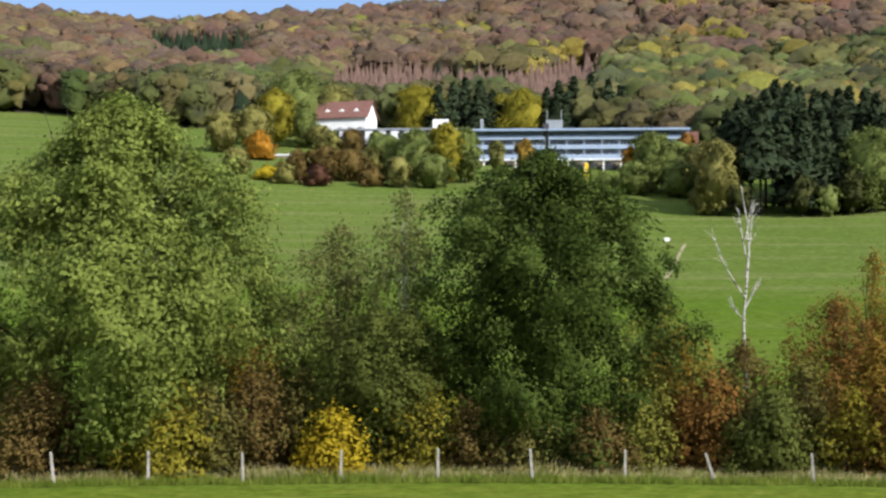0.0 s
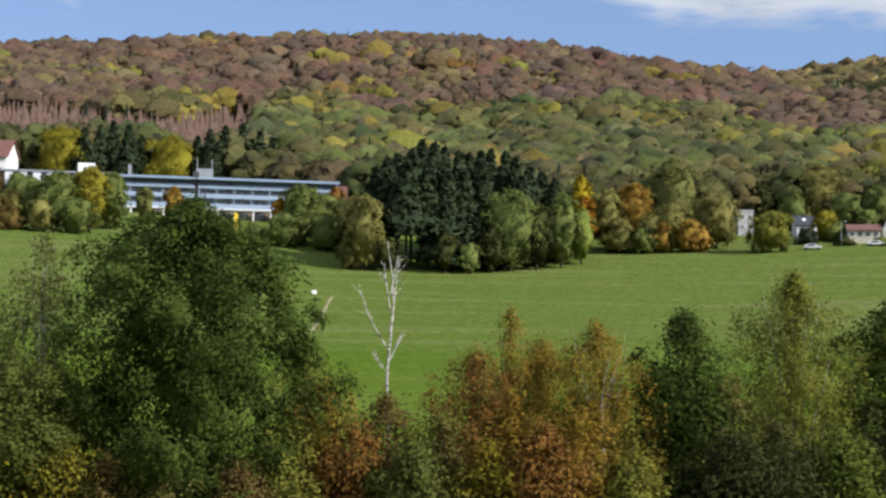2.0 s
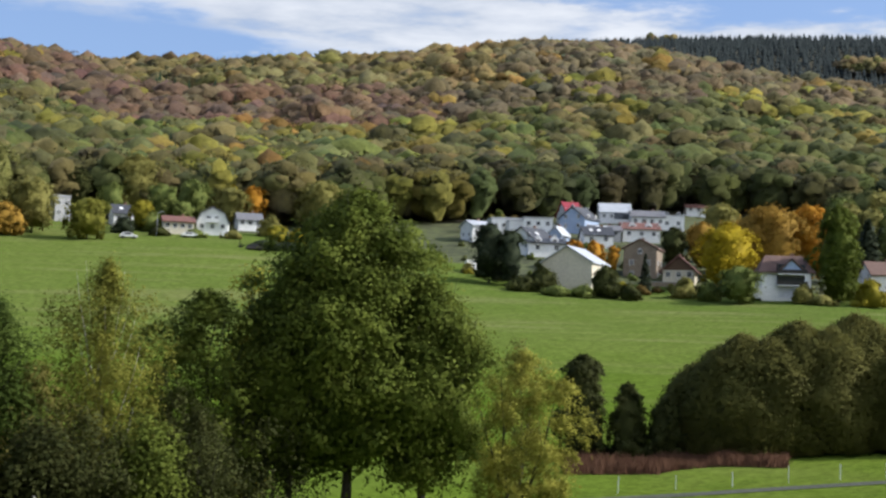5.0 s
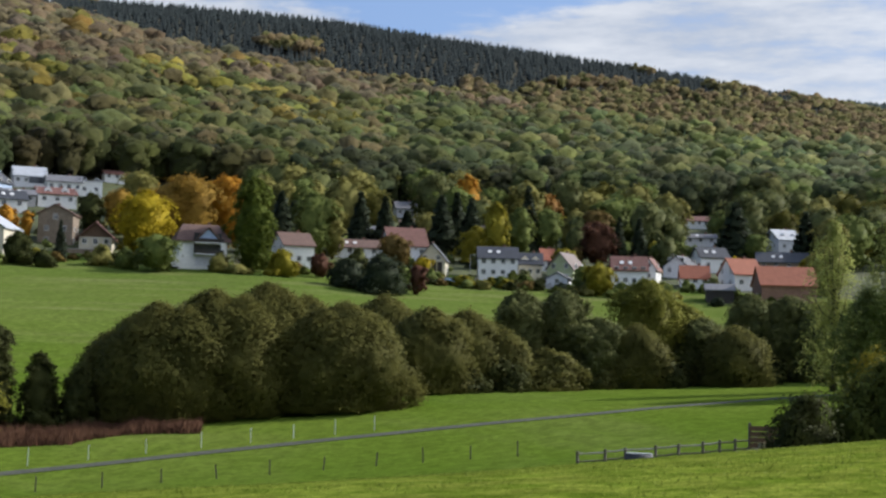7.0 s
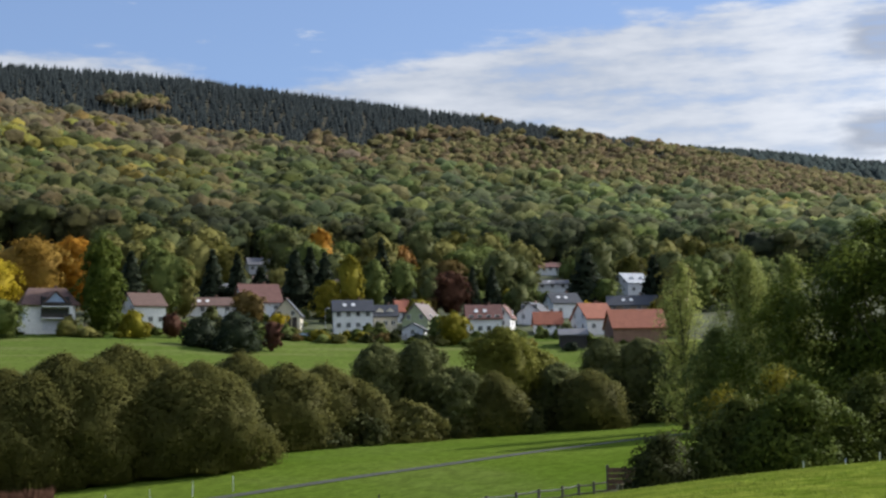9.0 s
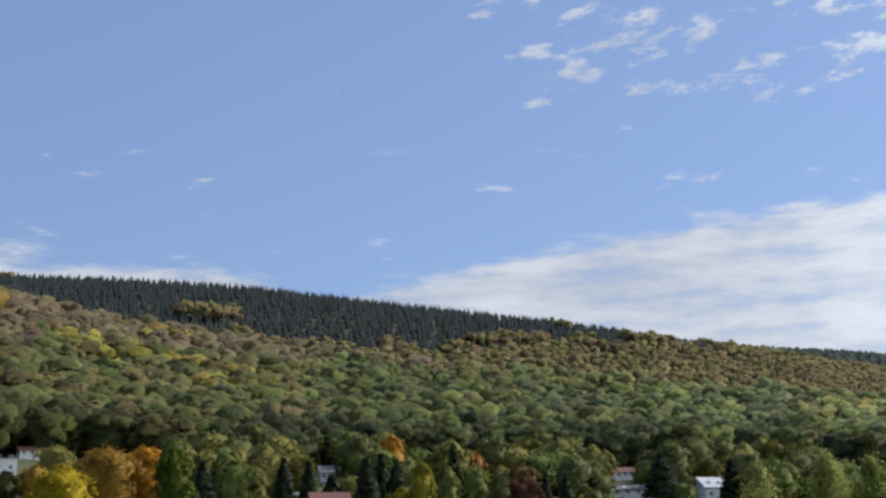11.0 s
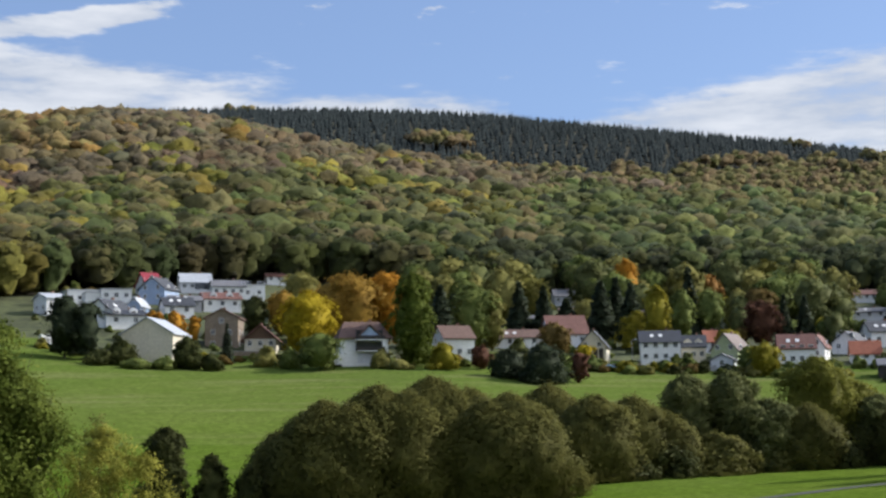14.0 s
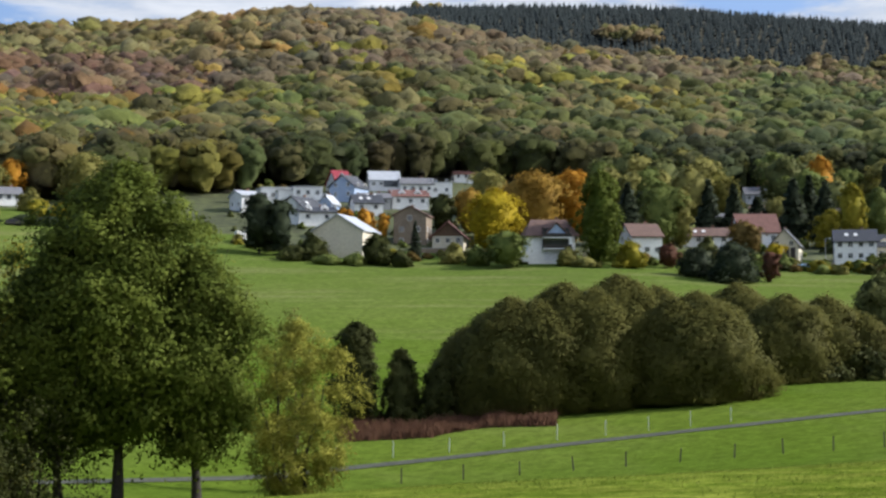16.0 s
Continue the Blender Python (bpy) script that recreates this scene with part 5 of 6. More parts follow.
house(47.7, 392, 8.0, 8, 2.6, 5.0, 10, "white", "slate", (2, 1), (1, 1), "white house with a slate roof and skylights", skylights=2)
house(42.8, 392, 5.4, 8, 3.9, 5.3, 25, "white", "pale", (2, 1), (2, 1), "small white house with a pale roof")
house(47.0, 421, 9, 8.4, 3.8, 7.2, 62, "blue", "slate", (2, 2), (2, 3), "blue-grey gabled house with a slate roof")
house(46.6, 445, 5.2, 8, 2.6, 6.6, 25, "pale", "crimson", (2, 2), (2, 2), "house with a bright crimson roof")
house(46.2, 393, 7, 3.6, 2.4, 4.5, 70, "blue", "pale", (1, 1), (1, 2), "small blue-grey gabled house")
house(45.6, 372, 10.0, 8, 2.7, 4.1, 12, "white", "slate", (2, 1), (2, 2), "white house with a dark slate roof", special="dormer")
house(48.0, 404, 8.9, 8, 2.4, 4.0, 6, "grey", "grey", (3, 1), (1, 1), "grey house with a low grey roof", skylights=2)
house(48.4, 456, 9.7, 9, 2.8, 5.8, 6, "pale", "pale", (4, 1), (2, 2), "pale house with a light grey roof", special="glazed")
house(49.7, 445, 10.2, 9, 2.9, 5.0, 6, "white", "grey", (4, 1), (2, 2), "white house with a grey roof")
house(49.4, 408, 10.6, 9, 2.8, 4.8, 10, "white", "rust", (3, 1), (2, 2), "white house with a weathered red roof", special="dormer")
house(50.7, 446, 7.1, 8, 3.8, 4.0, 5, "white", "white", (2, 2), (2, 2), "white flat-roofed house among the trees", flat=True)
house(51.7, 501, 8.4, 8, 2.2, 3.6, 8, "white", "rust", (3, 1), (2, 1), "white house with a red roof at the wood edge")
house(32.2, 375, 9, 8.1, 2.6, 6.4, 88, "white", "grey", (0, 0), (3, 1), "white house with a rounded gambrel gable", special="gambrel")
house(26.2, 392, 4.1, 7, 6.0, 6.1, 15, "grey", "white", (2, 2), (1, 2), "pale modern house with glazed balconies", flat=True)
house(28.6, 387, 5.4, 8, 2.7, 5.2, 10, "white", "slate", (2, 1), (1, 1), "white house with a black roof", skylights=1)
house(30.8, 372, 7.7, 8, 2.6, 4.1, 5, "cream", "rust", (4, 1), (1, 1), "low house with a brown-red roof")
house(33.6, 392, 6.6, 8, 2.3, 4.3, 8, "white", "grey", (3, 1), (1, 1), "low white house with a grey roof")
house(58.8, 339, 7.5, 9, 4.7, 7.7, 20, "white", "brown", (3, 1), (2, 2), "white house with a low brown roof")
house(61.3, 380, 12.9, 9, 2.4, 4.6, 4, "white", "brown", (4, 1), (2, 1), "long low house with a tan-grey roof", skylights=2)
house(63.3, 394, 11.0, 10, 3.1, 8.1, 15, "pale", "rust", (3, 1), (2, 2), "house with a broad weathered red roof")
house(64.5, 360, 9, 6.9, 3.9, 7.8, 84, "cream", "slate", (2, 1), (2, 2), "cream gabled house with a dark roof and a loggia", special="loggia")
house(67.1, 365, 9.9, 9, 5.1, 8.0, 3, "white", "slate", (4, 2), (2, 2), "white two-storey house with a dark grey roof", skylights=2)
house(68.4, 371, 6.2, 8, 3.4, 6.3, 3, "cream", "slate", (3, 1), (1, 2), "cream house with a dark roof and dormers", special="dormer")
house(66.3, 437, 11.7, 9, 3.5, 6.7, 6, "white", "tan", (3, 1), (2, 2), "white house with a tan roof")
house(69.1, 391, 3.6, 8, 2.4, 5.5, 10, "white", "red", (1, 1), (1, 1), "narrow house with a red roof")
house(69.9, 364, 9, 7.0, 3.7, 7.6, 68, "green", "tan", (2, 2), (2, 2), "green gabled house with a tan roof")
house(69.6, 355, 5, 5.4, 2.2, 3.6, 80, "pale", "grey", (0, 0), (1, 1), "small pale garden house", chimney=False)
house(72.4, 365, 8.8, 9, 4.1, 7.6, 4, "white", "rust", (4, 2), (2, 2), "white house with a dark red roof", skylights=2)
house(73.3, 377, 8, 3.9, 3.3, 6.0, 80, "white", "rust", (1, 2), (1, 2), "white gabled house wing")
house(74.5, 392, 9, 7.2, 2.5, 5.3, 70, "white", "slate", (2, 1), (2, 2), "white gabled house with a slate roof")
house(75.0, 372, 7.1, 7, 2.2, 5.3, 5, "white", "red", (3, 1), (1, 1), "low white house with an orange-red roof")
house(75.6, 408, 8.3, 9, 3.6, 6.5, 20, "white", "slate", (2, 1), (2, 2), "white house with a slate roof and two skylights", skylights=2)
house(76.8, 374, 7.9, 9, 3.6, 7.5, 28, "white", "red", (2, 1), (2, 2), "white house with an orange-red roof")
house(78.5, 351, 13.2, 10, 4.3, 8.6, 14, "brick", "red", (0, 0), (1, 1), "brick barn with a broad orange-red roof", chimney=False)
house(78.4, 420, 14.3, 9, 2.2, 5.0, 3, "stone", "slate", (4, 1), (2, 1), "long house with a dark grey roof", skylights=2)
house(78.4, 475, 8.9, 9, 3.6, 6.9, 35, "pale", "pale", (2, 1), (2, 2), "pale villa with steep roofs", special="dormer")
house(75.0, 536, 9.7, 8, 2.2, 4.0, 5, "white", "rust", (4, 1), (1, 1), "white house with a red-brown roof", flat=False)
house(75.2, 478, 10.5, 8, 2.2, 3.6, 4, "pale", "grey", (3, 1), (1, 1), "pale house with a grey roof", skylights=1)
house(69.1, 474, 5.1, 8, 2.2, 3.7, 4, "white", "brown", (2, 1), (1, 1), "small white house with a brown roof")
house(63.3, 514, 7.6, 8, 2.8, 5.3, 10, "pale", "grey", (3, 1), (1, 1), "house with a grey roof under the trees")
house(76.8, 467, 9.9, 8, 2.2, 3.6, 6, "white", "brown", (3, 1), (1, 1), "white house with a brown roof")
house(62.1, 428, 5.1, 8, 2.3, 4.5, 5, "white", "grey", (2, 1), (1, 1), "small white house with a grey roof")
house(76.0, 348, 6.5, 7, 2.6, 4.0, 3, "dark", "grey", (0, 0), (0, 0), "dark boarded barn with a low roof", chimney=False)
house(72.7, 345, 4.8, 4, 2.2, 2.3, 3, "pale", "pale", (1, 1), (0, 0), "small pale garden shed", flat=True)
house(63.7, 471, 9.4, 8, 2.2, 3.6, 3, "pale", "brown", (3, 1), (1, 1), "low house with a brown roof")

# ---- long terraced building and the old house above it ----
PANEL = plain("blue_grey_panels", (0.205, 0.260, 0.335), 0.5, 2.0, 0.12)
BLUEGLASS = plain("blue_window_glass", (0.085, 0.120, 0.175), 0.1, 1.0, 0.2, spec=0.6, bump=0.0)
DARKWALL = plain("dark_recess", (0.05, 0.05, 0.055), 0.8, 2.0, 0.2)
BANNER = plain("yellow_cloth", (0.75, 0.50, 0.02), 0.8, 3.0, 0.1)


def long_building():
    """Four storeys of window bands in two wings, stepped terrace below, lower wing at one end."""
    x, y, z = grounded(5.6, 388)
    e = new("terraced_building")
    e.matrix_world = pose(x, y, z - 0.5, 0, 0, -5.6 + 2)
    # each storey stands back behind a sloping parapet; pairs of windows between fins
    for x0, x1 in ((-31.5, -9.9), (-8.9, 29.5)):
        w, cx = x1 - x0, (x0 + x1) / 2
        part("wing", box(w, 11, 8.6, cx, 8.5, 3.4), PAINT["blue"], e)
        part("roof_edge", prism([(-1.1, 11.55), (2.2, 12.35), (14.4, 12.35), (14.4, 12.0), (2.2, 12.0), (-1.1, 11.3)], -w / 2 - 0.3, w / 2 + 0.3), PANEL, e).matrix_local = pose(cx, 0.9, 0, 0, 0, 90) @ Matrix.Diagonal((1, -1, 1, 1))
        part("base_floor", box(w - 1, 12, 3.4, cx, 9.2, 0.0), PAINT["stone"], e)
        part("fascia", box(w, 2.6, 0.5, cx, 0.5, 3.1), PAINT["pale"], e)
        n = max(int(w / 4.3), 1)
        for f in range(3):
            z0, y0 = 3.6 + f * 2.72, f * 0.75
            band = prism([(y0 - 0.7, z0), (y0 + 0.2, z0 + 1.25), (y0 + 0.5, z0 + 1.25), (y0 + 0.5, z0)], -w / 2, w / 2)
            part("parapet", band, PANEL, e).matrix_local = pose(cx, 0, 0, 0, 0, 90) @ Matrix.Diagonal((1, -1, 1, 1))
            part("window_head", box(w, 2.0, 0.3, cx, y0 + 1.6, z0 + 2.45), PANEL, e)
            for i in range(n):
                px = x0 + w * (i + 0.5) / n
                part("fin", box(0.35, 2.3, 1.5, px - w / n / 2 + 0.2, y0 + 1.4, z0 + 1.2), PANEL, e)
                for side in (-1, 1):
                    fr = part("window", box(w / n * 0.40, 0.16, 1.2, px + side * w / n * 0.22, y0 + 1.9, z0 + 1.25), PAINT["pale"] if (i * 3 + f * 2 + side) % 5 == 0 else PAINT["grey"], e)
                    part("pane", box(w / n * 0.34, 0.1, 1.0, px + side * w / n * 0.22, y0 + 1.8, z0 + 1.33), BLUEGLASS, fr)
        for i in range(n):
            part("shop_window", box(w / n * 0.7, 0.1, 2.0, x0 + w * (i + 0.5) / n, 3.12, 0.7), GLASS, e)
            part("column", box(0.4, 0.4, 3.1, x0 + w * i / n + 0.6, -0.3, 0.0), PAINT["white"], e)
    part("stair_tower", box(1.6, 12, 13.6, -9.6, 7.5, 0), DARKWALL, e)
    plant = part("plant_room", box(4.6, 4, 2.6, -7.2, 8, 12.4), PAINT["metal"], e)
    for px in (-9.2, -5.2):
        part("mast", box(0.22, 0.22, 5.6, px, 8, 12.4), PAINT["metal"], plant)
    part("chimney", box(0.9, 0.9, 3.4, -27.5, 9, 12.3), PAINT["metal"], e)
    part("red_wall", box(2.6, 9, 6.4, 30.8, 6, 4.6), TILES["rust"], e)
    part("low_wing", box(36, 12, 8.8, -49.5, 8, 3.6), DARKWALL, e)
    part("low_roof", box(37, 13, 0.5, -49.5, 8, 12.0), PAINT["metal"], e)
    for i in range(10):
        part("wall_panel", box(2.1, 0.3, 3.6, -65.9 + i * 3.6, 1.9, 8.2), PAINT["pale"], e)
        part("low_window", box(1.1, 0.12, 2.6, -64.1 + i * 3.6, 1.9, 8.6), GLASS, e)
    part("terrace_wall", box(44, 1.0, 3.6, -64, -3, 1.0), PAINT["stone"], e)
    part("terrace_edge", box(44.5, 1.4, 0.4, -64, -3, 4.6), PAINT["white"], e)
    part("roof_hut", box(4.4, 4, 2.6, -39, 8, 12.8), PAINT["white"], e)
    return tagged(e, "long terraced building with blue-grey window bands and flat roof", "building")


long_building()
house(-3.95, 428, 16.5, 10, 8.4, 13.2, -20, "white", "rust", (5, 2), (2, 3), "large white house with a red-brown roof and dormers", special="dormer", over=0.7, group="")

bx, by, bz = grounded(5.73, 352)
ban = new("banner_flag")
ban.matrix_world = pose(bx, by, bz, 0, 0, -5.7)
part("pole", box(0.12, 0.12, 6.6, 0, 0, -0.2), PAINT["white"], ban)
part("cloth", prism([(0.06, 1.6), (1.0, 1.6), (1.0, 6.0), (0.06, 6.3)], -0.03, 0.03), BANNER, ban)
tagged(ban, "tall yellow banner on a white pole", "flag")

# ---- trees between the houses and along the field edge ----


def garden_trees(rows, group):
    """Broadleaf trees and bushes: bearing, distance, rise of the top, width, colour."""
    words = {"olive": "olive-green autumn tree at the village edge", "green": "green broadleaf tree at the village edge", "gold": "yellow-green autumn tree among the houses", "yellow": "bright yellow autumn tree among the houses", "orange": "orange autumn tree among the houses", "brown": "brown autumn bush at the field edge", "wine": "dark wine-red tree among the houses", "tan": "tan-brown autumn tree with a broad crown", "rust": "rust-red bush at the field edge", "alder": "dark green garden bush at the field edge", "light": "light green broadleaf tree by the field", "red": "red-leaved small garden tree", "birch": "tall pale birch with thin foliage at the field edge", "moss": "olive-gold round tree at the field edge", "pine": "dark evergreen hedge by the field"}
    for i, (az, dist, rise, w, kind) in enumerate(rows):
        h = max(tall(az, dist, rise), 2.2)
        shape = "shrub" if h < w * 0.95 else "round" if h > 1.35 * w else "broad"
        # green and olive crowns out here take the copies painted lighter
        tree("garden_tree" if h > 4.5 else "garden_bush", az, dist, {"red": "rust", "green": "lit_green", "olive": "lit_olive"}.get(kind, kind), shape, h, w * (1.35 if h < 4.5 else 1.12), h * 0.1, int(min(14 * w * h, 3200) + 200), 0.64, int(az * 10) + 900 + i, words[kind], "tree" if h > 4.5 else "bush", group, stems=1 if h > 6 else 3, trunk=0.016)


garden_trees(((-8.9, 400, 7.0, 9.6, "olive"), (-7.7, 400, 7.2, 9.6, "olive"), (-6.8, 415, 7.9, 10.3, "gold"), (-5.9, 430, 8.7, 14.6, "green"), (-4.4, 462, 8.1, 13.5, "olive"), (-7.4, 385, 6.2, 9.6, "orange"), (-7.1, 345, 4.8, 6.6, "yellow"), (-8.4, 350, 5.5, 7.0, "olive"), (-5.9, 345, 5.5, 8.3, "brown"), (-4.7, 392, 6.2, 7.0, "olive"), (-3.7, 392, 6.3, 7.0, "brown"), (-2.7, 392, 6.2, 6.0, "green"), (-5.0, 415, 6.45, 6.0, "olive"), (-4.3, 414, 6.3, 6.0, "green"), (-3.5, 415, 6.3, 5.0, "brown"), (-5.6, 418, 7.0, 8.0, "green")), "trees by the terraced building")
garden_trees(((-4.8, 345, 5.6, 8.3, "brown"), (-5.1, 335, 4.9, 6.7, "wine"), (-3.8, 345, 5.5, 8.3, "brown"), (-2.9, 350, 5.6, 8.4, "olive"), (-2.2, 350, 6.1, 8.4, "green"), (-1.1, 345, 6.3, 11.0, "green"), (0.1, 345, 6.6, 9.0, "gold"), (0.9, 348, 6.4, 7.7, "green"), (-0.4, 335, 5.3, 8.0, "green"), (-6.4, 338, 4.9, 5.5, "olive"), (-2.9, 336, 4.9, 6.0, "brown"), (-1.8, 335, 5.2, 6.0, "olive")), "trees by the terraced building")
garden_trees(((-1.0, 440, 8.1, 14.6, "gold"), (3.2, 440, 7.9, 14.6, "gold"), (2.2, 366, 5.85, 5.0, "birch"), (3.3, 366, 5.9, 4.6, "tan"), (4.3, 352, 5.5, 3.6, "alder"), (7.6, 352, 5.6, 4.4, "orange"), (8.4, 350, 6.15, 10.5, "green"), (9.4, 349, 5.8, 9.0, "green"), (9.8, 366, 6.1, 4.5, "red"), (8.4, 430, 6.9, 10.1, "olive"), (7.7, 343, 5.0, 8.2, "green"), (9.5, 340, 5.0, 8.2, "green"), (6.5, 345, 4.6, 6.9, "green"), (10.5, 345, 5.7, 8.3, "olive")), "trees by the terraced building")
garden_trees(((11.0, 310, 5.8, 9.0, "olive"), (10.5, 312, 4.0, 6.0, "olive"), (11.9, 309, 4.1, 5.0, "alder"), (14.3, 308, 4.3, 5.0, "alder"), (15.3, 308, 3.9, 4.6, "green"), (16.9, 314, 6.1, 11.5, "green"), (16.2, 311, 4.6, 6.0, "alder"), (18.0, 317, 5.6, 7.0, "alder"), (19.0, 322, 6.0, 7.0, "green"), (19.8, 328, 5.4, 6.0, "light"), (19.8, 356, 6.7, 5.2, "yellow"), (20.0, 350, 5.9, 5.0, "orange")), "trees round the spruce grove")
garden_trees(((20.9, 352, 6.1, 8.0, "olive"), (21.9, 354, 6.4, 8.5, "tan"), (21.3, 349, 5.0, 7.0, "olive"), (22.7, 350, 5.2, 7.5, "olive"), (22.3, 348, 4.6, 6.0, "green"), (23.4, 352, 5.6, 8.5, "olive"), (24.1, 350, 4.95, 7.5, "tan"), (24.6, 350, 4.6, 4.4, "tan"), (23.0, 348, 4.9, 4.2, "tan"), (23.5, 376, 7.4, 12.5, "birch"), (25.2, 358, 6.05, 10.5, "olive"), (27.3, 347, 5.3, 9.6, "moss"), (28.7, 366, 4.6, 5.0, "pine"), (29.4, 374, 5.3, 6.0, "gold"), (26.9, 402, 6.4, 9.0, "alder")), "trees along the upper field edge")
garden_trees(((32.95, 402, 6.05, 2.8, "yellow"), (33.8, 402, 6.06, 6.4, "orange"), (34.8, 350, 4.5, 5.6, "gold"), (35.6, 350, 4.4, 5.6, "yellow"), (30.2, 388, 6.0, 7.7, "green"), (29.1, 405, 7.1, 11.2, "olive"), (28.2, 400, 6.0, 7.4, "green"), (36.5, 400, 6.4, 12.8, "olive"), (34.2, 342, 3.9, 7.0, "pine"), (31.0, 386, 5.3, 6.0, "green"), (31.5, 362, 3.9, 5.0, "green"), (33.0, 364, 3.9, 4.5, "olive"), (30.1, 362, 4.0, 5.0, "alder"), (34.5, 376, 4.9, 7.0, "olive"), (29.7, 374, 4.9, 7.0, "green"), (32.9, 398, 6.0, 8.0, "olive"), (31.4, 398, 6.2, 9.0, "green"), (35.2, 344, 3.4, 7.0, "pine")), "gardens by the white gabled house")
garden_trees(((43.4, 320, 4.9, 7.9, "pine"), (44.2, 318, 4.7, 6.4, "pine"), (45.6, 314, 3.2, 7.5, "alder"), (44.8, 312, 2.8, 6.2, "alder"), (46.8, 352, 4.3, 4.1, "orange"), (47.6, 352, 4.3, 4.7, "orange"), (48.4, 345, 4.1, 3.0, "orange"), (48.1, 311, 3.3, 7.4, "alder"), (49.1, 308, 2.6, 4.2, "alder"), (50.8, 362, 4.9, 6.3, "alder"), (51.9, 366, 5.1, 8.5, "tan"), (52.9, 332, 5.1, 12.5, "yellow")), "village gardens")
garden_trees(((54.5, 355, 5.8, 17.5, "tan"), (56.1, 358, 5.9, 10.6, "orange"), (53.4, 308, 3.4, 7.9, "green"), (51.3, 316, 2.9, 6.2, "olive"), (52.2, 312, 2.8, 5.0, "green"), (46.1, 308, 2.4, 6.1, "green"), (47.2, 308, 2.5, 4.9, "green"), (59.6, 362, 5.3, 10.5, "green"), (60.4, 364, 5.0, 5.9, "olive"), (58.4, 312, 3.0, 6.7, "gold"), (59.9, 318, 2.8, 4.5, "wine"), (61.0, 306, 2.7, 8.4, "pine"), (62.9, 352, 3.7, 8.0, "brown"), (62.4, 300, 2.9, 11.3, "pine")), "village gardens")
garden_trees(((63.9, 312, 2.5, 4.1, "wine"), (55.9, 312, 2.7, 4.9, "olive"), (52.6, 400, 5.9, 10.9, "olive"), (56.6, 310, 2.3, 4.9, "olive"), (67.0, 385, 5.1, 6.8, "gold"), (68.0, 400, 4.9, 7.0, "green"), (71.0, 440, 4.9, 11.0, "brown"), (71.1, 400, 4.4, 9.6, "wine"), (66.2, 395, 4.1, 11.2, "gold"), (64.1, 350, 2.8, 4.6, "yellow"), (69.8, 378, 3.3, 6.6, "gold"), (71.2, 345, 2.7, 7.6, "gold")), "village gardens")
garden_trees(((79.7, 500, 5.2, 12.0, "olive"), (76.6, 385, 3.1, 3.0, "yellow"), (80.2, 420, 4.6, 9.2, "olive"), (72.3, 420, 3.6, 8.0, "green"), (69.1, 430, 4.9, 8.4, "green"), (65.8, 470, 6.2, 8.1, "orange"), (70.6, 352, 2.6, 5.9, "green"), (73.7, 410, 3.6, 7.6, "green"), (72.6, 330, 1.8, 5.4, "green"), (80.2, 370, 3.5, 8.6, "olive"), (60.4, 330, 2.6, 5.0, "green"), (65.6, 345, 1.9, 4.0, "alder")), "village gardens")
garden_trees(((67.6, 440, 4.6, 9.0, "olive"), (64.2, 440, 4.6, 9.0, "olive"), (62.8, 360, 3.2, 5.0, "gold"), (70.2, 450, 4.4, 9.0, "green"), (74.2, 440, 4.0, 9.0, "green"), (77.4, 440, 4.0, 8.0, "green"), (79.6, 440, 4.2, 9.0, "olive"), (68.9, 355, 2.0, 4.0, "alder"), (67.4, 350, 1.7, 3.6, "green"), (75.0, 430, 3.5, 6.0, "green"), (76.0, 500, 4.9, 10.0, "green"), (60.2, 400, 4.2, 9.0, "green")), "village gardens")
garden_trees([(57.8 + 1.27 * i + 0.5 * math.sin(i * 2.3), 344 + 5 * math.sin(i * 1.7), 0.5, 3.6 + 0.8 * math.sin(i * 3.1), ("alder", "green", "olive", "alder", "pine")[i % 5]) for i in range(18)], "hedge along the gardens")
tree("poplar_tree", 57.2, 318, "maple", "column", tall(57.2, 318, 5.8), 9.2, 0.5, 5200, 0.66, 301, "tall columnar green poplar beside the houses", group="village gardens")

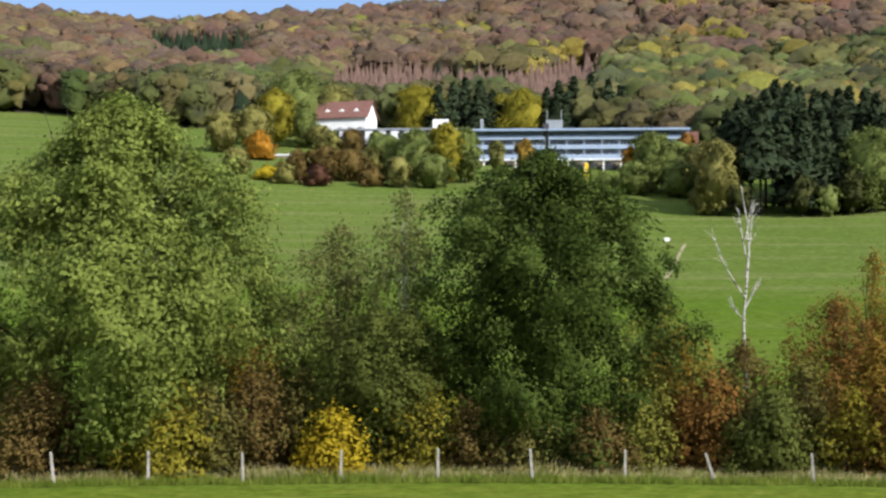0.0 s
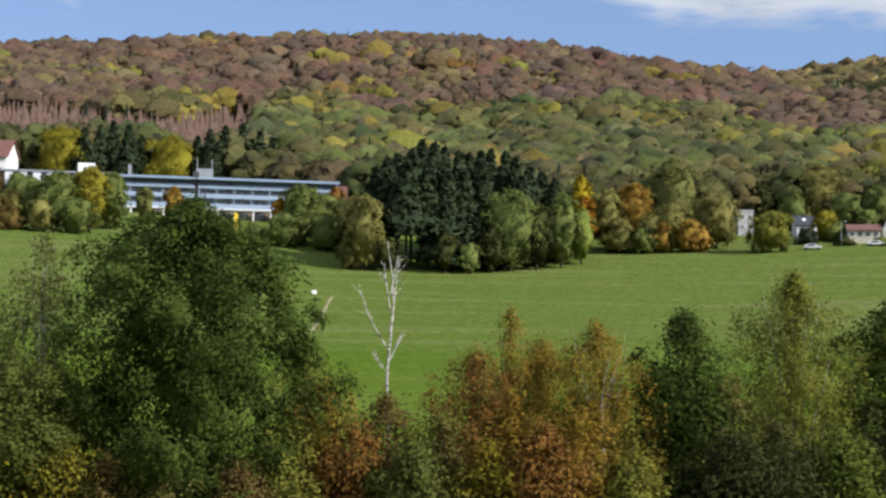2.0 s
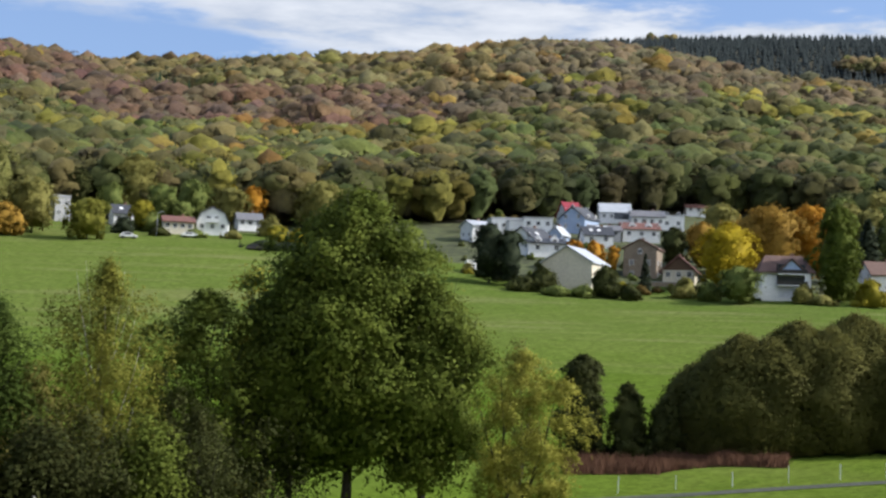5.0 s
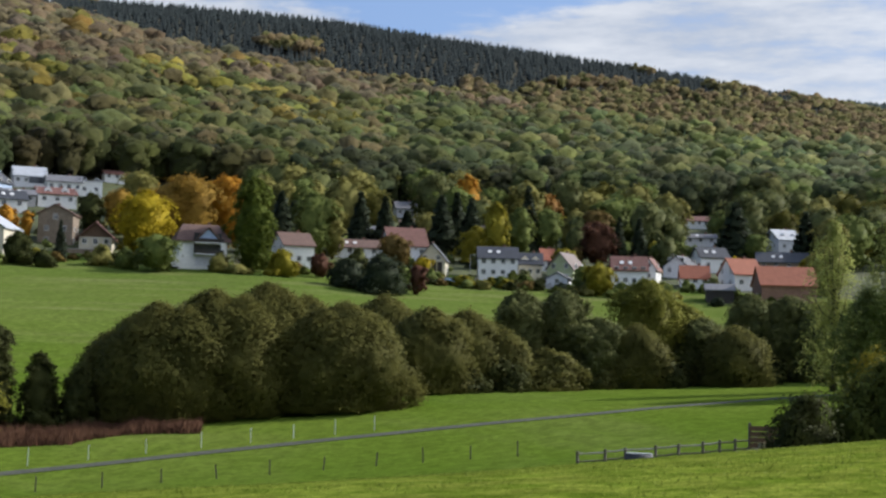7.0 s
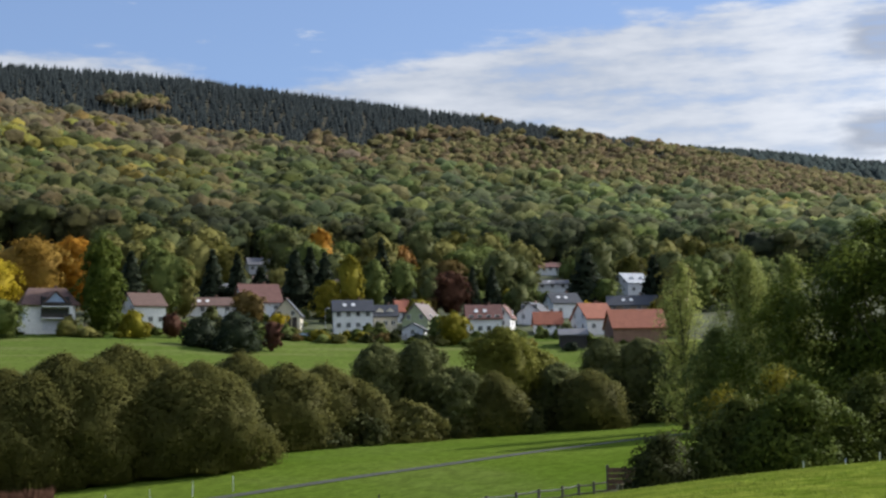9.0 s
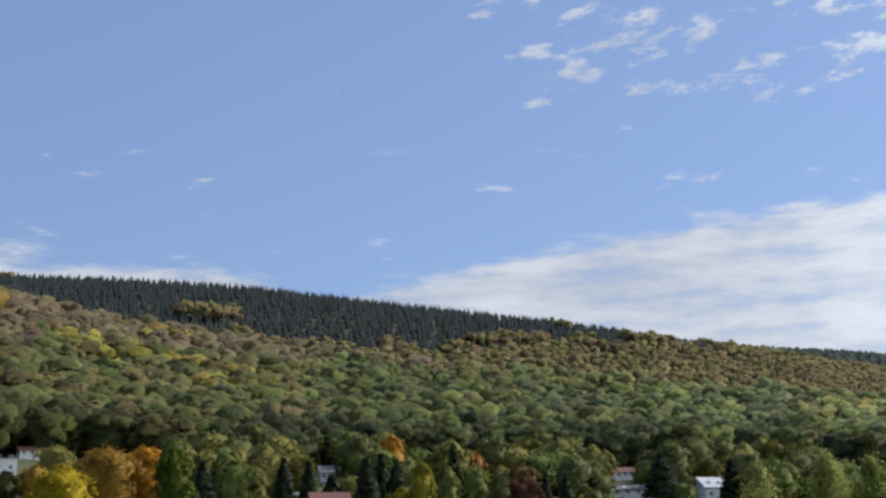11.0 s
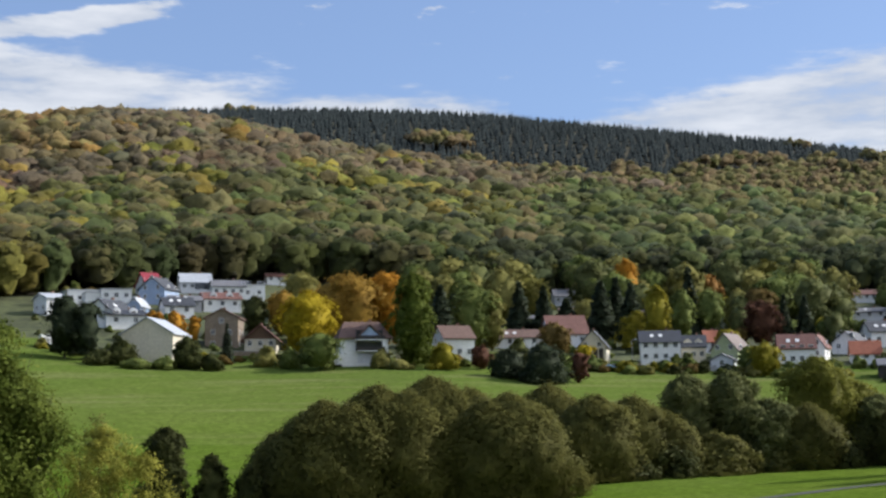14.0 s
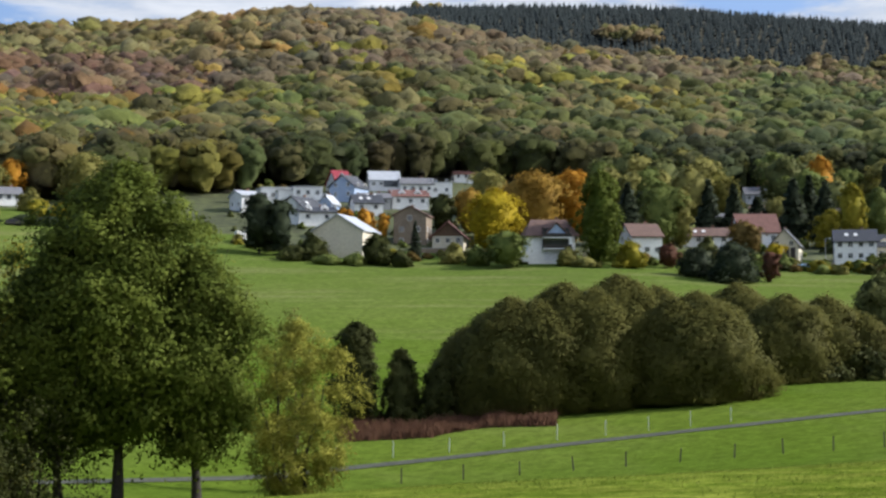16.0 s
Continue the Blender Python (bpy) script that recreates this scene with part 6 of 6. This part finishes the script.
# hedges, fruit trees and bushes that fill the gardens: a few grown once and repeated
def fill_gardens():
    gen = np.random.default_rng(21)
    # several of these crowns wear the leaf tones painted lighter
    kinds = (("lit_green", "round", 8.0, 7.0), ("lit_alder", "shrub", 3.2, 4.2), ("lit_olive", "round", 7.0, 6.2), ("lit_alder", "round", 9.5, 6.6), ("gold", "round", 6.0, 5.6), ("lit_green", "shrub", 2.6, 3.8), ("brown", "round", 7.0, 6.5), ("lit_alder", "broad", 15.0, 13.0), ("lit_green", "broad", 14.0, 12.0), ("lit_olive", "round", 15.0, 11.0), ("bronze", "broad", 14.0, 13.0), ("rust", "round", 11.0, 9.0))
    words = ("green garden tree among the houses", "dark clipped hedge bush in a garden", "olive garden tree among the houses", "dark green tree among the houses", "yellowing garden tree among the houses", "green garden bush beside the houses", "brown autumn garden tree", "tall dark green tree behind the village", "broad green tree behind the village", "tall olive tree behind the village", "broad brown autumn tree behind the village", "rust-brown autumn tree behind the village")
    for q, (kind, shape, h, w) in enumerate(kinds):
        first = None
        for i in range(64 if q in (1, 5) else 34 if q in (7, 8, 9) else 22 if q < 11 else 7):
            if q in (1, 5) and i % 2:
                az, dist = gen.uniform(57, 81), gen.uniform(345, 400)
            elif q in (1, 5, 3) and i % 4 == 0:
                az, dist = gen.uniform(42, 52), gen.uniform(335, 400)
            elif q > 6:
                az, dist = gen.uniform(57, 84), gen.uniform(425, 540)
            elif i % 3 == 0:
                az, dist = gen.uniform(41.5, 53.5), gen.uniform(350, 450)
            else:
                az, dist = gen.uniform(57, 82), gen.uniform(395, 530)
            x, y, z = grounded(az, dist)
            if any(math.hypot(x - px, y - py) < 6.5 for px, py in HOUSES):
                continue
            behind = [(math.degrees(math.atan2(px, py)), math.hypot(px, py)) for px, py in HOUSES]
            if h > 4 and any(abs(az - a) < 0.9 and b - 95 < dist < b for a, b in behind):
                continue
            s = gen.uniform(0.75, 1.25) * (0.5 if az < 52 and dist < 460 else 1.0)
            if first is None:
                first = tree("garden_bush" if shape == "shrub" else "garden_tree", az, dist, kind, shape, h, w, h * 0.08, int(min(7 * w * h, 800)) + 160, 0.9, 700 + q, words[q], "bush" if shape == "shrub" else "tree", "village gardens", stems=2)
            else:
                copy_thing(first, pose(x, y, z, 0, 0, gen.uniform(0, 360))).scale = (s, s, s)


fill_gardens()


def front_hedges():
    """Low shrubs and clipped hedges where the gardens meet the field."""
    gen = np.random.default_rng(33)
    kinds = (("lit_green", "green garden shrub at the field's edge"), ("alder", "dark clipped shrub at the field's edge"), ("lit_olive", "olive garden shrub at the field's edge"), ("gold", "yellowing garden shrub at the field's edge"), ("brown", "brown garden shrub at the field's edge"), ("green", "green hedge bush at the field's edge"))
    for q, (kind, words) in enumerate(kinds):
        first = None
        for i in range(22):
            az = gen.uniform(57.5, 80.5) if i % 4 else gen.uniform(42, 56.5)
            dist = np.interp(az, [42, 47, 52, 56, 58, 63, 66, 81], [330, 312, 316, 313, 318, 328, 343, 344]) + gen.uniform(0, 16)
            x, y, z = grounded(az, dist)
            if any(math.hypot(x - px, y - py) < 7.0 for px, py in HOUSES):
                continue
            s = gen.uniform(0.6, 1.35)
            if first is None:
                first = tree("garden_bush", az, dist, kind, "shrub", 2.1, 3.4, 0.0, 420, 0.62, 820 + q, words, "bush", "garden edge shrubs", stems=2)
            else:
                copy_thing(first, pose(x, y, z, 0, 0, gen.uniform(0, 360))).scale = (s * 1.2, s * 1.2, s)


front_hedges()

# dark conifers: in the gardens, behind the terraced building, and the spruce grove
for i, (az, dist, rise, w) in enumerate(((61.5, 410, 5.3, 6.4), (62.5, 408, 5.1, 6.4), (63.4, 418, 4.6, 7.1), (64.8, 420, 5.3, 7.4), (65.4, 425, 5.4, 6.6), (66.0, 415, 5.2, 6.4), (68.3, 430, 5.7, 6.7), (76.6, 445, 5.1, 10.3), (79.3, 430, 4.8, 7.1), (72.0, 405, 4.6, 3.9), (72.8, 405, 4.5, 4.7), (58.8, 385, 4.9, 5.9), (58.3, 380, 5.2, 6.7), (38.7, 430, 7.0, 6.2), (49.7, 322, 3.8, 2.3))):
    conifer("garden_spruce", az, dist, "pine", tall(az, dist, rise), w * 1.6, 18, 400 + i, "dark evergreen spruce among the houses", "village conifers", 0.04)
for i, (az, rise) in enumerate(((-0.2, 8.0), (0.4, 8.1), (0.9, 8.3), (1.5, 8.2), (2.0, 7.8), (4.2, 7.8), (4.7, 8.2), (5.3, 8.3), (6.0, 8.3), (6.7, 8.2), (7.2, 7.9), (-0.6, 7.6), (5.0, 7.7), (6.4, 7.8))):
    conifer("tall_spruce", az, 436 + (i % 3) * 5, "spruce", tall(az, 436, rise), 12.5, 20, 430 + i, "tall dark spruce behind the terraced building", "spruces behind the building", 0.05)
for i, (az, dist, rise) in enumerate(((11.9, 318, 7.3), (12.3, 330, 7.5), (12.9, 325, 7.7), (13.3, 340, 8.0), (13.8, 330, 7.9), (14.2, 345, 7.8), (14.8, 335, 7.6), (15.2, 350, 7.5), (15.7, 340, 7.6), (16.1, 355, 7.7), (16.7, 345, 7.6), (17.1, 340, 7.4), (17.7, 335, 7.0), (18.2, 340, 6.8), (18.7, 335, 6.5), (12.7, 312, 7.2), (13.6, 314, 7.3), (14.3, 313, 7.1), (15.0, 314, 6.8), (15.8, 318, 6.7), (11.4, 322, 6.8), (17.4, 325, 6.6))):
    conifer("grove_spruce", az, dist, "spruce", tall(az, dist, rise), 12.0, 26, 460 + i, "tall spruce with a bare lower trunk in the grove", "spruce grove", 0.40 if az < 14 else 0.18)

# ---- fences, reeds, tall grass ----
POST = plain("pale_weathered_wood", (0.36, 0.34, 0.30), 0.85, 9.0, 0.35)
DARKPOST = plain("dark_weathered_wood", (0.14, 0.122, 0.10), 0.9, 9.0, 0.35)
WHITEPOST = plain("white_plastic_post", (0.78, 0.78, 0.76), 0.5, 6.0, 0.1)
SOIL = plain("bare_soil", (0.27, 0.235, 0.12), 0.95, 1.5, 0.35)


def post_mesh(name, w, h, mat):
    bm = box(w, w, h + 0.35, 0, 0, -0.35)
    top = [v for v in bm.verts if v.co.z > h - 0.01]
    for v in top:
        v.co.x *= 0.8
        v.co.y *= 0.8
    bmesh.ops.bevel(bm, geom=bm.edges[:], offset=w * 0.18, segments=2, affect="EDGES")
    me = bpy.data.meshes.new(name)
    bm.to_mesh(me)
    bm.free()
    me.materials.append(mat)
    return me


def post_fence(name, label, places, w, h, mat, leans=None):
    e = new(name)
    x, y, z = grounded(*places[len(places) // 2])
    e.location = (x, y, z)
    me = post_mesh("post", w, h, mat)
    gen = np.random.default_rng(len(places))
    for i, (az, dist) in enumerate(places):
        px, py, pz = grounded(az, dist)
        p = part("post", me, mat, e)
        lean = (leans or {}).get(i, gen.normal() * 2.0)
        p.matrix_local = Matrix.Translation((px - x, py - y, pz - z)) @ pose(0, 0, 0, gen.normal() * 1.5, lean, -az) @ Matrix.Diagonal((1, 1, gen.uniform(0.92, 1.06), 1))
    return tagged(e, label, "fence")


post_fence("pasture_fence", "row of pale weathered wooden fence posts, one leaning", [(a, 55.5) for a in (-19.2, -15.36, -11.76, -8.04, -4.13, -0.21, 3.61, 7.32, 10.86, 14.66, 18.4, 22.1, 25.8, 29.5)], 0.13, 1.22, POST, {8: -18.0})
post_fence("wire_fence", "row of short dark wooden fence posts in the meadow", [(a, 94.3) for a in (41.0, 43.7, 46.36, 49.13, 51.64, 53.91, 56.07, 58.16, 60.3, 62.42, 64.3, 66.2, 68.1)], 0.10, 0.98, DARKPOST, {1: 3.0, 6: -6.0})
post_fence("grazing_fence", "row of thin white fence posts beside the track", [(a, float(np.interp(a, PATH_AZ, PATH_D)) + 3.0) for a in (46.5, 48.8, 51.07, 53.28, 55.42, 57.36, 59.07, 60.72, 62.3)], 0.07, 1.2, WHITEPOST)


def blades(name, az0, az1, d0, d1, n, h, width, mat, label, category, seed, edge=None):
    """Upright blades as one mesh of stuff."""
    gen = np.random.default_rng(seed)
    az, dist = gen.uniform(az0, az1, n), np.sqrt(gen.uniform(d0 * d0, d1 * d1, n))
    x, y = dist * np.sin(np.radians(az)), dist * np.cos(np.radians(az))
    if edge is not None:
        keep = field_noise(x, y, 0.12, 9.0) > edge + 1.6 * np.abs((dist - (d0 + d1) / 2) / (d1 - d0)) ** 2 - 0.3
        az, dist, x, y = az[keep], dist[keep], x[keep], y[keep]
        n = len(x)
    z = height(x, y)
    hh = h * gen.uniform(0.45, 1.25, n) * (0.7 + 0.5 * field_noise(x, y, 0.35, 2.0))
    a = gen.uniform(0, 6.28, n)
    dx, dy = np.cos(a) * width, np.sin(a) * width
    # every blade shows its upper side to the path
    side = np.where(dx * y - dy * x > 0, 1.0, -1.0)
    dx, dy = dx * side, dy * side
    lx, ly = gen.normal(size=n) * 0.3 * hh, gen.normal(size=n) * 0.3 * hh
    v = np.stack([np.c_[x - dx, y - dy, z - 0.03], np.c_[x + dx, y + dy, z - 0.03], np.c_[x + lx, y + ly, z + hh]], 1).reshape(-1, 3)
    nor = np.repeat(np.c_[gen.normal(size=(n, 2)) * 0.25, np.ones(n)], 3, 0)
    ob = new(name, soup(name, v, np.arange(3 * n).reshape(-1, 3), mat, normals=nor / np.linalg.norm(nor, axis=1)[:, None]))
    return tagged(ob, label, category, kind="stuff")


STRAW = leaf("dry_grass", (0.24, 0.21, 0.09), (0.42, 0.36, 0.18), through=0.3)
FRESH = leaf("fresh_grass", (0.110, 0.160, 0.020), (0.205, 0.240, 0.040), through=0.4)
blades("dry_grass_strip", -19, 36, 55.6, 58.6, 13000, 0.5, 0.03, STRAW, "strip of tall dry grass along the fence", "grass", 1)
blades("green_grass_strip", -19, 36, 54.0, 58.2, 26000, 0.38, 0.03, FRESH, "green grass along the pasture fence", "grass", 2)
blades("reed_bed", 46.6, 55.4, 117, 128, 14000, 1.2, 0.05, leaves_of("reed"), "red-brown reed bed in front of the willows", "reeds", 4, 0.05)
tagged(ribbon("trim", [70.0, 74.0, 80.0], [76.5, 76.5, 76.5], 2.6, SOIL, 0.03, 60), "strip of bare trodden soil by the rail fence", "soil", kind="structure")
tagged(ribbon("pavement", [8.9, 9.25, 9.75], [205, 222, 262], 0.6, SOIL, 0.08, 40), "worn pale footpath across the far field", "path", kind="structure")


def rail_fence():
    e = new("rail_fence")
    ox, oy, oz = grounded(74.0, 80)
    e.location = (ox, oy, oz)
    spots = [(70.5, 79.5), (71.6, 79.8), (72.4, 80), (73.6, 80), (74.5, 80.3), (75.45, 80.6), (76.1, 81), (76.7, 81.4), (77.5, 82)]
    pts = []
    for az, dist in spots:
        x, y, z = grounded(az, dist)
        p = part("post", box(0.13, 0.13, 1.42, 0, 0, -0.3), DARKPOST, e)
        p.location = (x - ox, y - oy, z - oz)
        pts.append(Vector((x - ox, y - oy, z - oz)))
    for i, (a, b) in enumerate(zip(pts, pts[1:])):
        for hgt in (0.98, 0.55):
            d = b - a
            v, f = tube([a + Vector((0, 0, hgt)), a + d * 0.5 + Vector((0, 0, hgt - 0.03)), b + Vector((0, 0, hgt + (0.03 if i % 2 else -0.05)))], [0.05, 0.046, 0.05], 6)
            part("rail", soup("rail", [tuple(q) for q in v], f, POST if hgt > 0.9 and i < 6 else DARKPOST), POST, e)
    return tagged(e, "weathered wooden rail fence with sagging poles", "fence")


rail_fence()


def salt_box(az, dist):
    """A small lidded box on two skids, for the cattle."""
    x, y, z = grounded(az, dist)
    e = new("salt_box")
    e.matrix_world = pose(x, y, z, 0, 0, -az + 12)
    body = box(0.9, 0.6, 0.55, 0, 0, 0.1)
    bmesh.ops.bevel(body, geom=body.edges[:], offset=0.04, segments=2, affect="EDGES")
    part("body", body, WHITEPOST, e)
    part("lid", prism([(-0.5, 0.64), (0.5, 0.64), (0.42, 0.78), (-0.42, 0.78)], -0.34, 0.34), WHITEPOST, e)
    for px in (-0.3, 0.3):
        part("skid", box(0.08, 0.7, 0.1, px, 0, 0), DARKPOST, e)
    return tagged(e, "small white lidded box standing in the far field", "box")


salt_box(9.01, 262)


def water_trough(az, dist):
    """A round-ended steel trough on a frame, with a hay rack beside it."""
    x, y, z = grounded(az, dist)
    e = new("water_trough")
    e.matrix_world = pose(x, y, z - 0.25, 0, 0, -az - 4)
    v, f = tube([(-0.75, 0, 0.75), (-0.73, 0, 0.75), (0.73, 0, 0.75), (0.75, 0, 0.75)], [0.1, 0.34, 0.34, 0.1], 14)
    part("tank", soup("tank", [tuple(q) for q in v], f, TILES["slate"], smooth=True), TILES["slate"], e)
    part("lid", box(1.4, 0.4, 0.05, 0, 0, 1.06), TILES["pale"], e)
    for px in (-0.6, 0.6):
        for py in (-0.25, 0.25):
            part("leg", box(0.07, 0.07, 0.75, px, py, -0.05), DARKPOST, e)
    return tagged(e, "dark metal water trough with a pale lid", "trough")


water_trough(72.95, 78)
x, y, z = grounded(77.9, 80)
gate = new("board_gate")
gate.matrix_world = pose(x, y, z, 0, 0, -77.5)
part("post", box(0.16, 0.16, 2.2, -0.9, 0, -0.3), DARKPOST, gate), part("post", box(0.16, 0.16, 1.7, 0.9, 0, -0.3), DARKPOST, gate)
for i in range(4):
    part("board", box(1.8, 0.05, 0.27, 0, -0.09, 0.55 + i * 0.31), PAINT["timber"], gate)
tagged(gate, "brown wooden board gate beside the thicket", "gate")



def soil_heap(az, dist):
    """A low, long heap of dug earth."""
    x, y, z = grounded(az, dist)
    gen = np.random.default_rng(8)
    rows, cols = 12, 40
    v = []
    for i in range(rows):
        for j in range(cols):
            s, a = i / (rows - 1), j / cols * 6.283
            r = s * (1 + 0.12 * math.sin(3 * a + 1) + 0.07 * math.sin(7 * a))
            v.append((3.0 * r * math.cos(a), 1.3 * r * math.sin(a), 0.86 * (1 - s**1.8) * (1 + 0.25 * math.cos(a)) + 0.05 * gen.normal() * (s < 0.95) - 0.06))
    f = [(i * cols + j, i * cols + (j + 1) % cols, (i + 1) * cols + (j + 1) % cols, (i + 1) * cols + j) for i in range(rows - 1) for j in range(cols)]
    ob = new("soil_heap", soup("soil_heap", v, f, SOIL, smooth=True))
    ob.matrix_world = pose(x, y, z, 0, 0, -az)
    return tagged(ob, "low heap of pale dug soil by the gate", "soil heap")


soil_heap(77.6, 77)
post_fence("electric_fence", "thin white fence posts at the edge of the pasture", [(a, 45.0) for a in (84.9, 86.43, 87.76, 89.3)], 0.045, 0.98, WHITEPOST)
blades("pasture_grass", 40, 93, 14, 52, 52000, 0.034, 0.022, FRESH, "short tufted pasture grass on the near slope", "grass", 11)

# ---- parked vehicles and garden things ----
TYRE = plain("black_rubber", (0.02, 0.02, 0.02), 0.8, 8.0, 0.2)


def vehicle(name, az, dist, turn, length, tall_by, paint, label, van=False):
    x, y, z = grounded(az, dist)
    e = new(name)
    e.matrix_world = pose(x, y, z, 0, 0, -az + turn)
    a = length / 2
    if van:
        side = [(-a, 0.4), (a, 0.4), (a, 1.2), (a * 0.82, 1.35), (a * 0.62, tall_by), (-a, tall_by)]
    else:
        side = [(-a, 0.35), (a, 0.35), (a, 0.8), (a * 0.55, 0.95), (a * 0.25, tall_by), (-a * 0.6, tall_by), (-a * 0.9, 0.95), (-a, 0.9)]
    bm = prism(side, -0.85, 0.85)
    bmesh.ops.bevel(bm, geom=bm.edges[:], offset=0.08, segments=2, affect="EDGES")
    part("body", bm, paint, e)
    part("side_window", box(a * 0.8, 1.72, 0.45, -a * 0.15, 0, tall_by - 0.6), GLASS, e)
    for px in (-a * 0.62, a * 0.62):
        for py in (-0.8, 0.8):
            v, f = tube([(px, py - 0.12, 0.32), (px, py - 0.1, 0.32), (px, py + 0.1, 0.32), (px, py + 0.12, 0.32)], [0.2, 0.33, 0.33, 0.2], 14)
            part("wheel", soup("wheel", [tuple(q) for q in v], f, TYRE, smooth=True), TYRE, e)
    return tagged(e, label, "van" if van else "car")


vehicle("camper_van", 42.9, 338, 20, 5.6, 2.6, PAINT["white"], "white camper van parked at the field edge", True)
vehicle("parked_car", 31.3, 360, 5, 4.3, 1.45, PAINT["white"], "white car parked by the low house")
vehicle("parked_car", 33.9, 338, 8, 4.3, 1.45, PAINT["dark"], "dark car parked beside the hedge")
vehicle("parked_car", 28.9, 352, 5, 4.3, 1.45, PAINT["pale"], "silver car parked by the gardens")
TARP = plain("blue_tarpaulin", (0.25, 0.42, 0.66), 0.5, 2.0, 0.15)
x, y, z = grounded(65.1, 345)
# a tarpaulin over a trailer, shaped like a low tent
tent = new("tarp_cover")
tent.matrix_world = pose(x, y, z, 0, 0, -65 - 12)
part("cover", prism([(-2.6, 0.2), (2.6, 0.2), (2.6, 0.6), (0, 1.4), (-2.6, 1.0)], -1.4, 1.4), TARP, tent)
part("frame", box(5.4, 3.0, 0.22, 0, 0, 0), PAINT["dark"], tent)
tagged(tent, "blue and white tarpaulin cover in a garden", "cover")


def street_lamp(az, dist, h):
    """A slim lamp post with a short arm and a flat lamp head."""
    x, y, z = grounded(az, dist)
    e = new("street_lamp")
    e.matrix_world = pose(x, y, z, 0, 0, -az)
    v, f = tube([(0, 0, -0.3), (0, 0, h * 0.5), (0, 0, h)], [0.09, 0.07, 0.05], 10)
    part("pole", soup("pole", [tuple(q) for q in v], f, PAINT["metal"], smooth=True), PAINT["metal"], e)
    v, f = tube([(0, 0, h - 0.05), (0.3, 0, h + 0.12), (0.8, 0, h + 0.16)], [0.05, 0.04, 0.035], 8)
    part("arm", soup("arm", [tuple(q) for q in v], f, PAINT["metal"], smooth=True), PAINT["metal"], e)
    part("lamp_head", box(0.7, 0.28, 0.14, 1.0, 0, h + 0.08), PAINT["pale"], e)
    return tagged(e, "slim grey street lamp between the gardens", "street lamp", "village lamps")


for az, dist, h in ((66.0, 352, 7.0), (74.0, 384, 6.5), (47.5, 370, 6.0), (30.0, 360, 6.0)):
    street_lamp(az, dist, h)


def garden_wall(az, dist, length, h, turn, mat, label):
    """A low wall of courses with a coping slab on top."""
    x, y, z = grounded(az, dist)
    e = new("garden_wall")
    e.matrix_world = pose(x, y, z, 0, 0, -az + turn)
    part("wall", box(length, 0.3, h + 0.8, 0, 0, -0.8), mat, e)
    part("coping", box(length + 0.1, 0.42, 0.12, 0, 0, h + 0.003), PAINT["grey"], e)
    for px in (-length / 2, length / 2):
        part("pier", box(0.42, 0.44, h + 1.1, px, 0, -0.8), mat, e)
    return tagged(e, label, "wall", "garden walls")


garden_wall(65.4, 349, 11.0, 1.2, 4, PAINT["stone"], "low brown garden wall with a grey coping")
garden_wall(68.3, 352, 12.0, 0.9, 2, PAINT["grey"], "low grey garden wall beside the houses")
garden_wall(57.0, 326, 5.5, 1.5, 6, PAINT["cream"], "cream garden wall beside the balcony house")
garden_wall(50.4, 334, 8.0, 1.0, 8, PAINT["stone"], "low brown garden wall below the chalet")
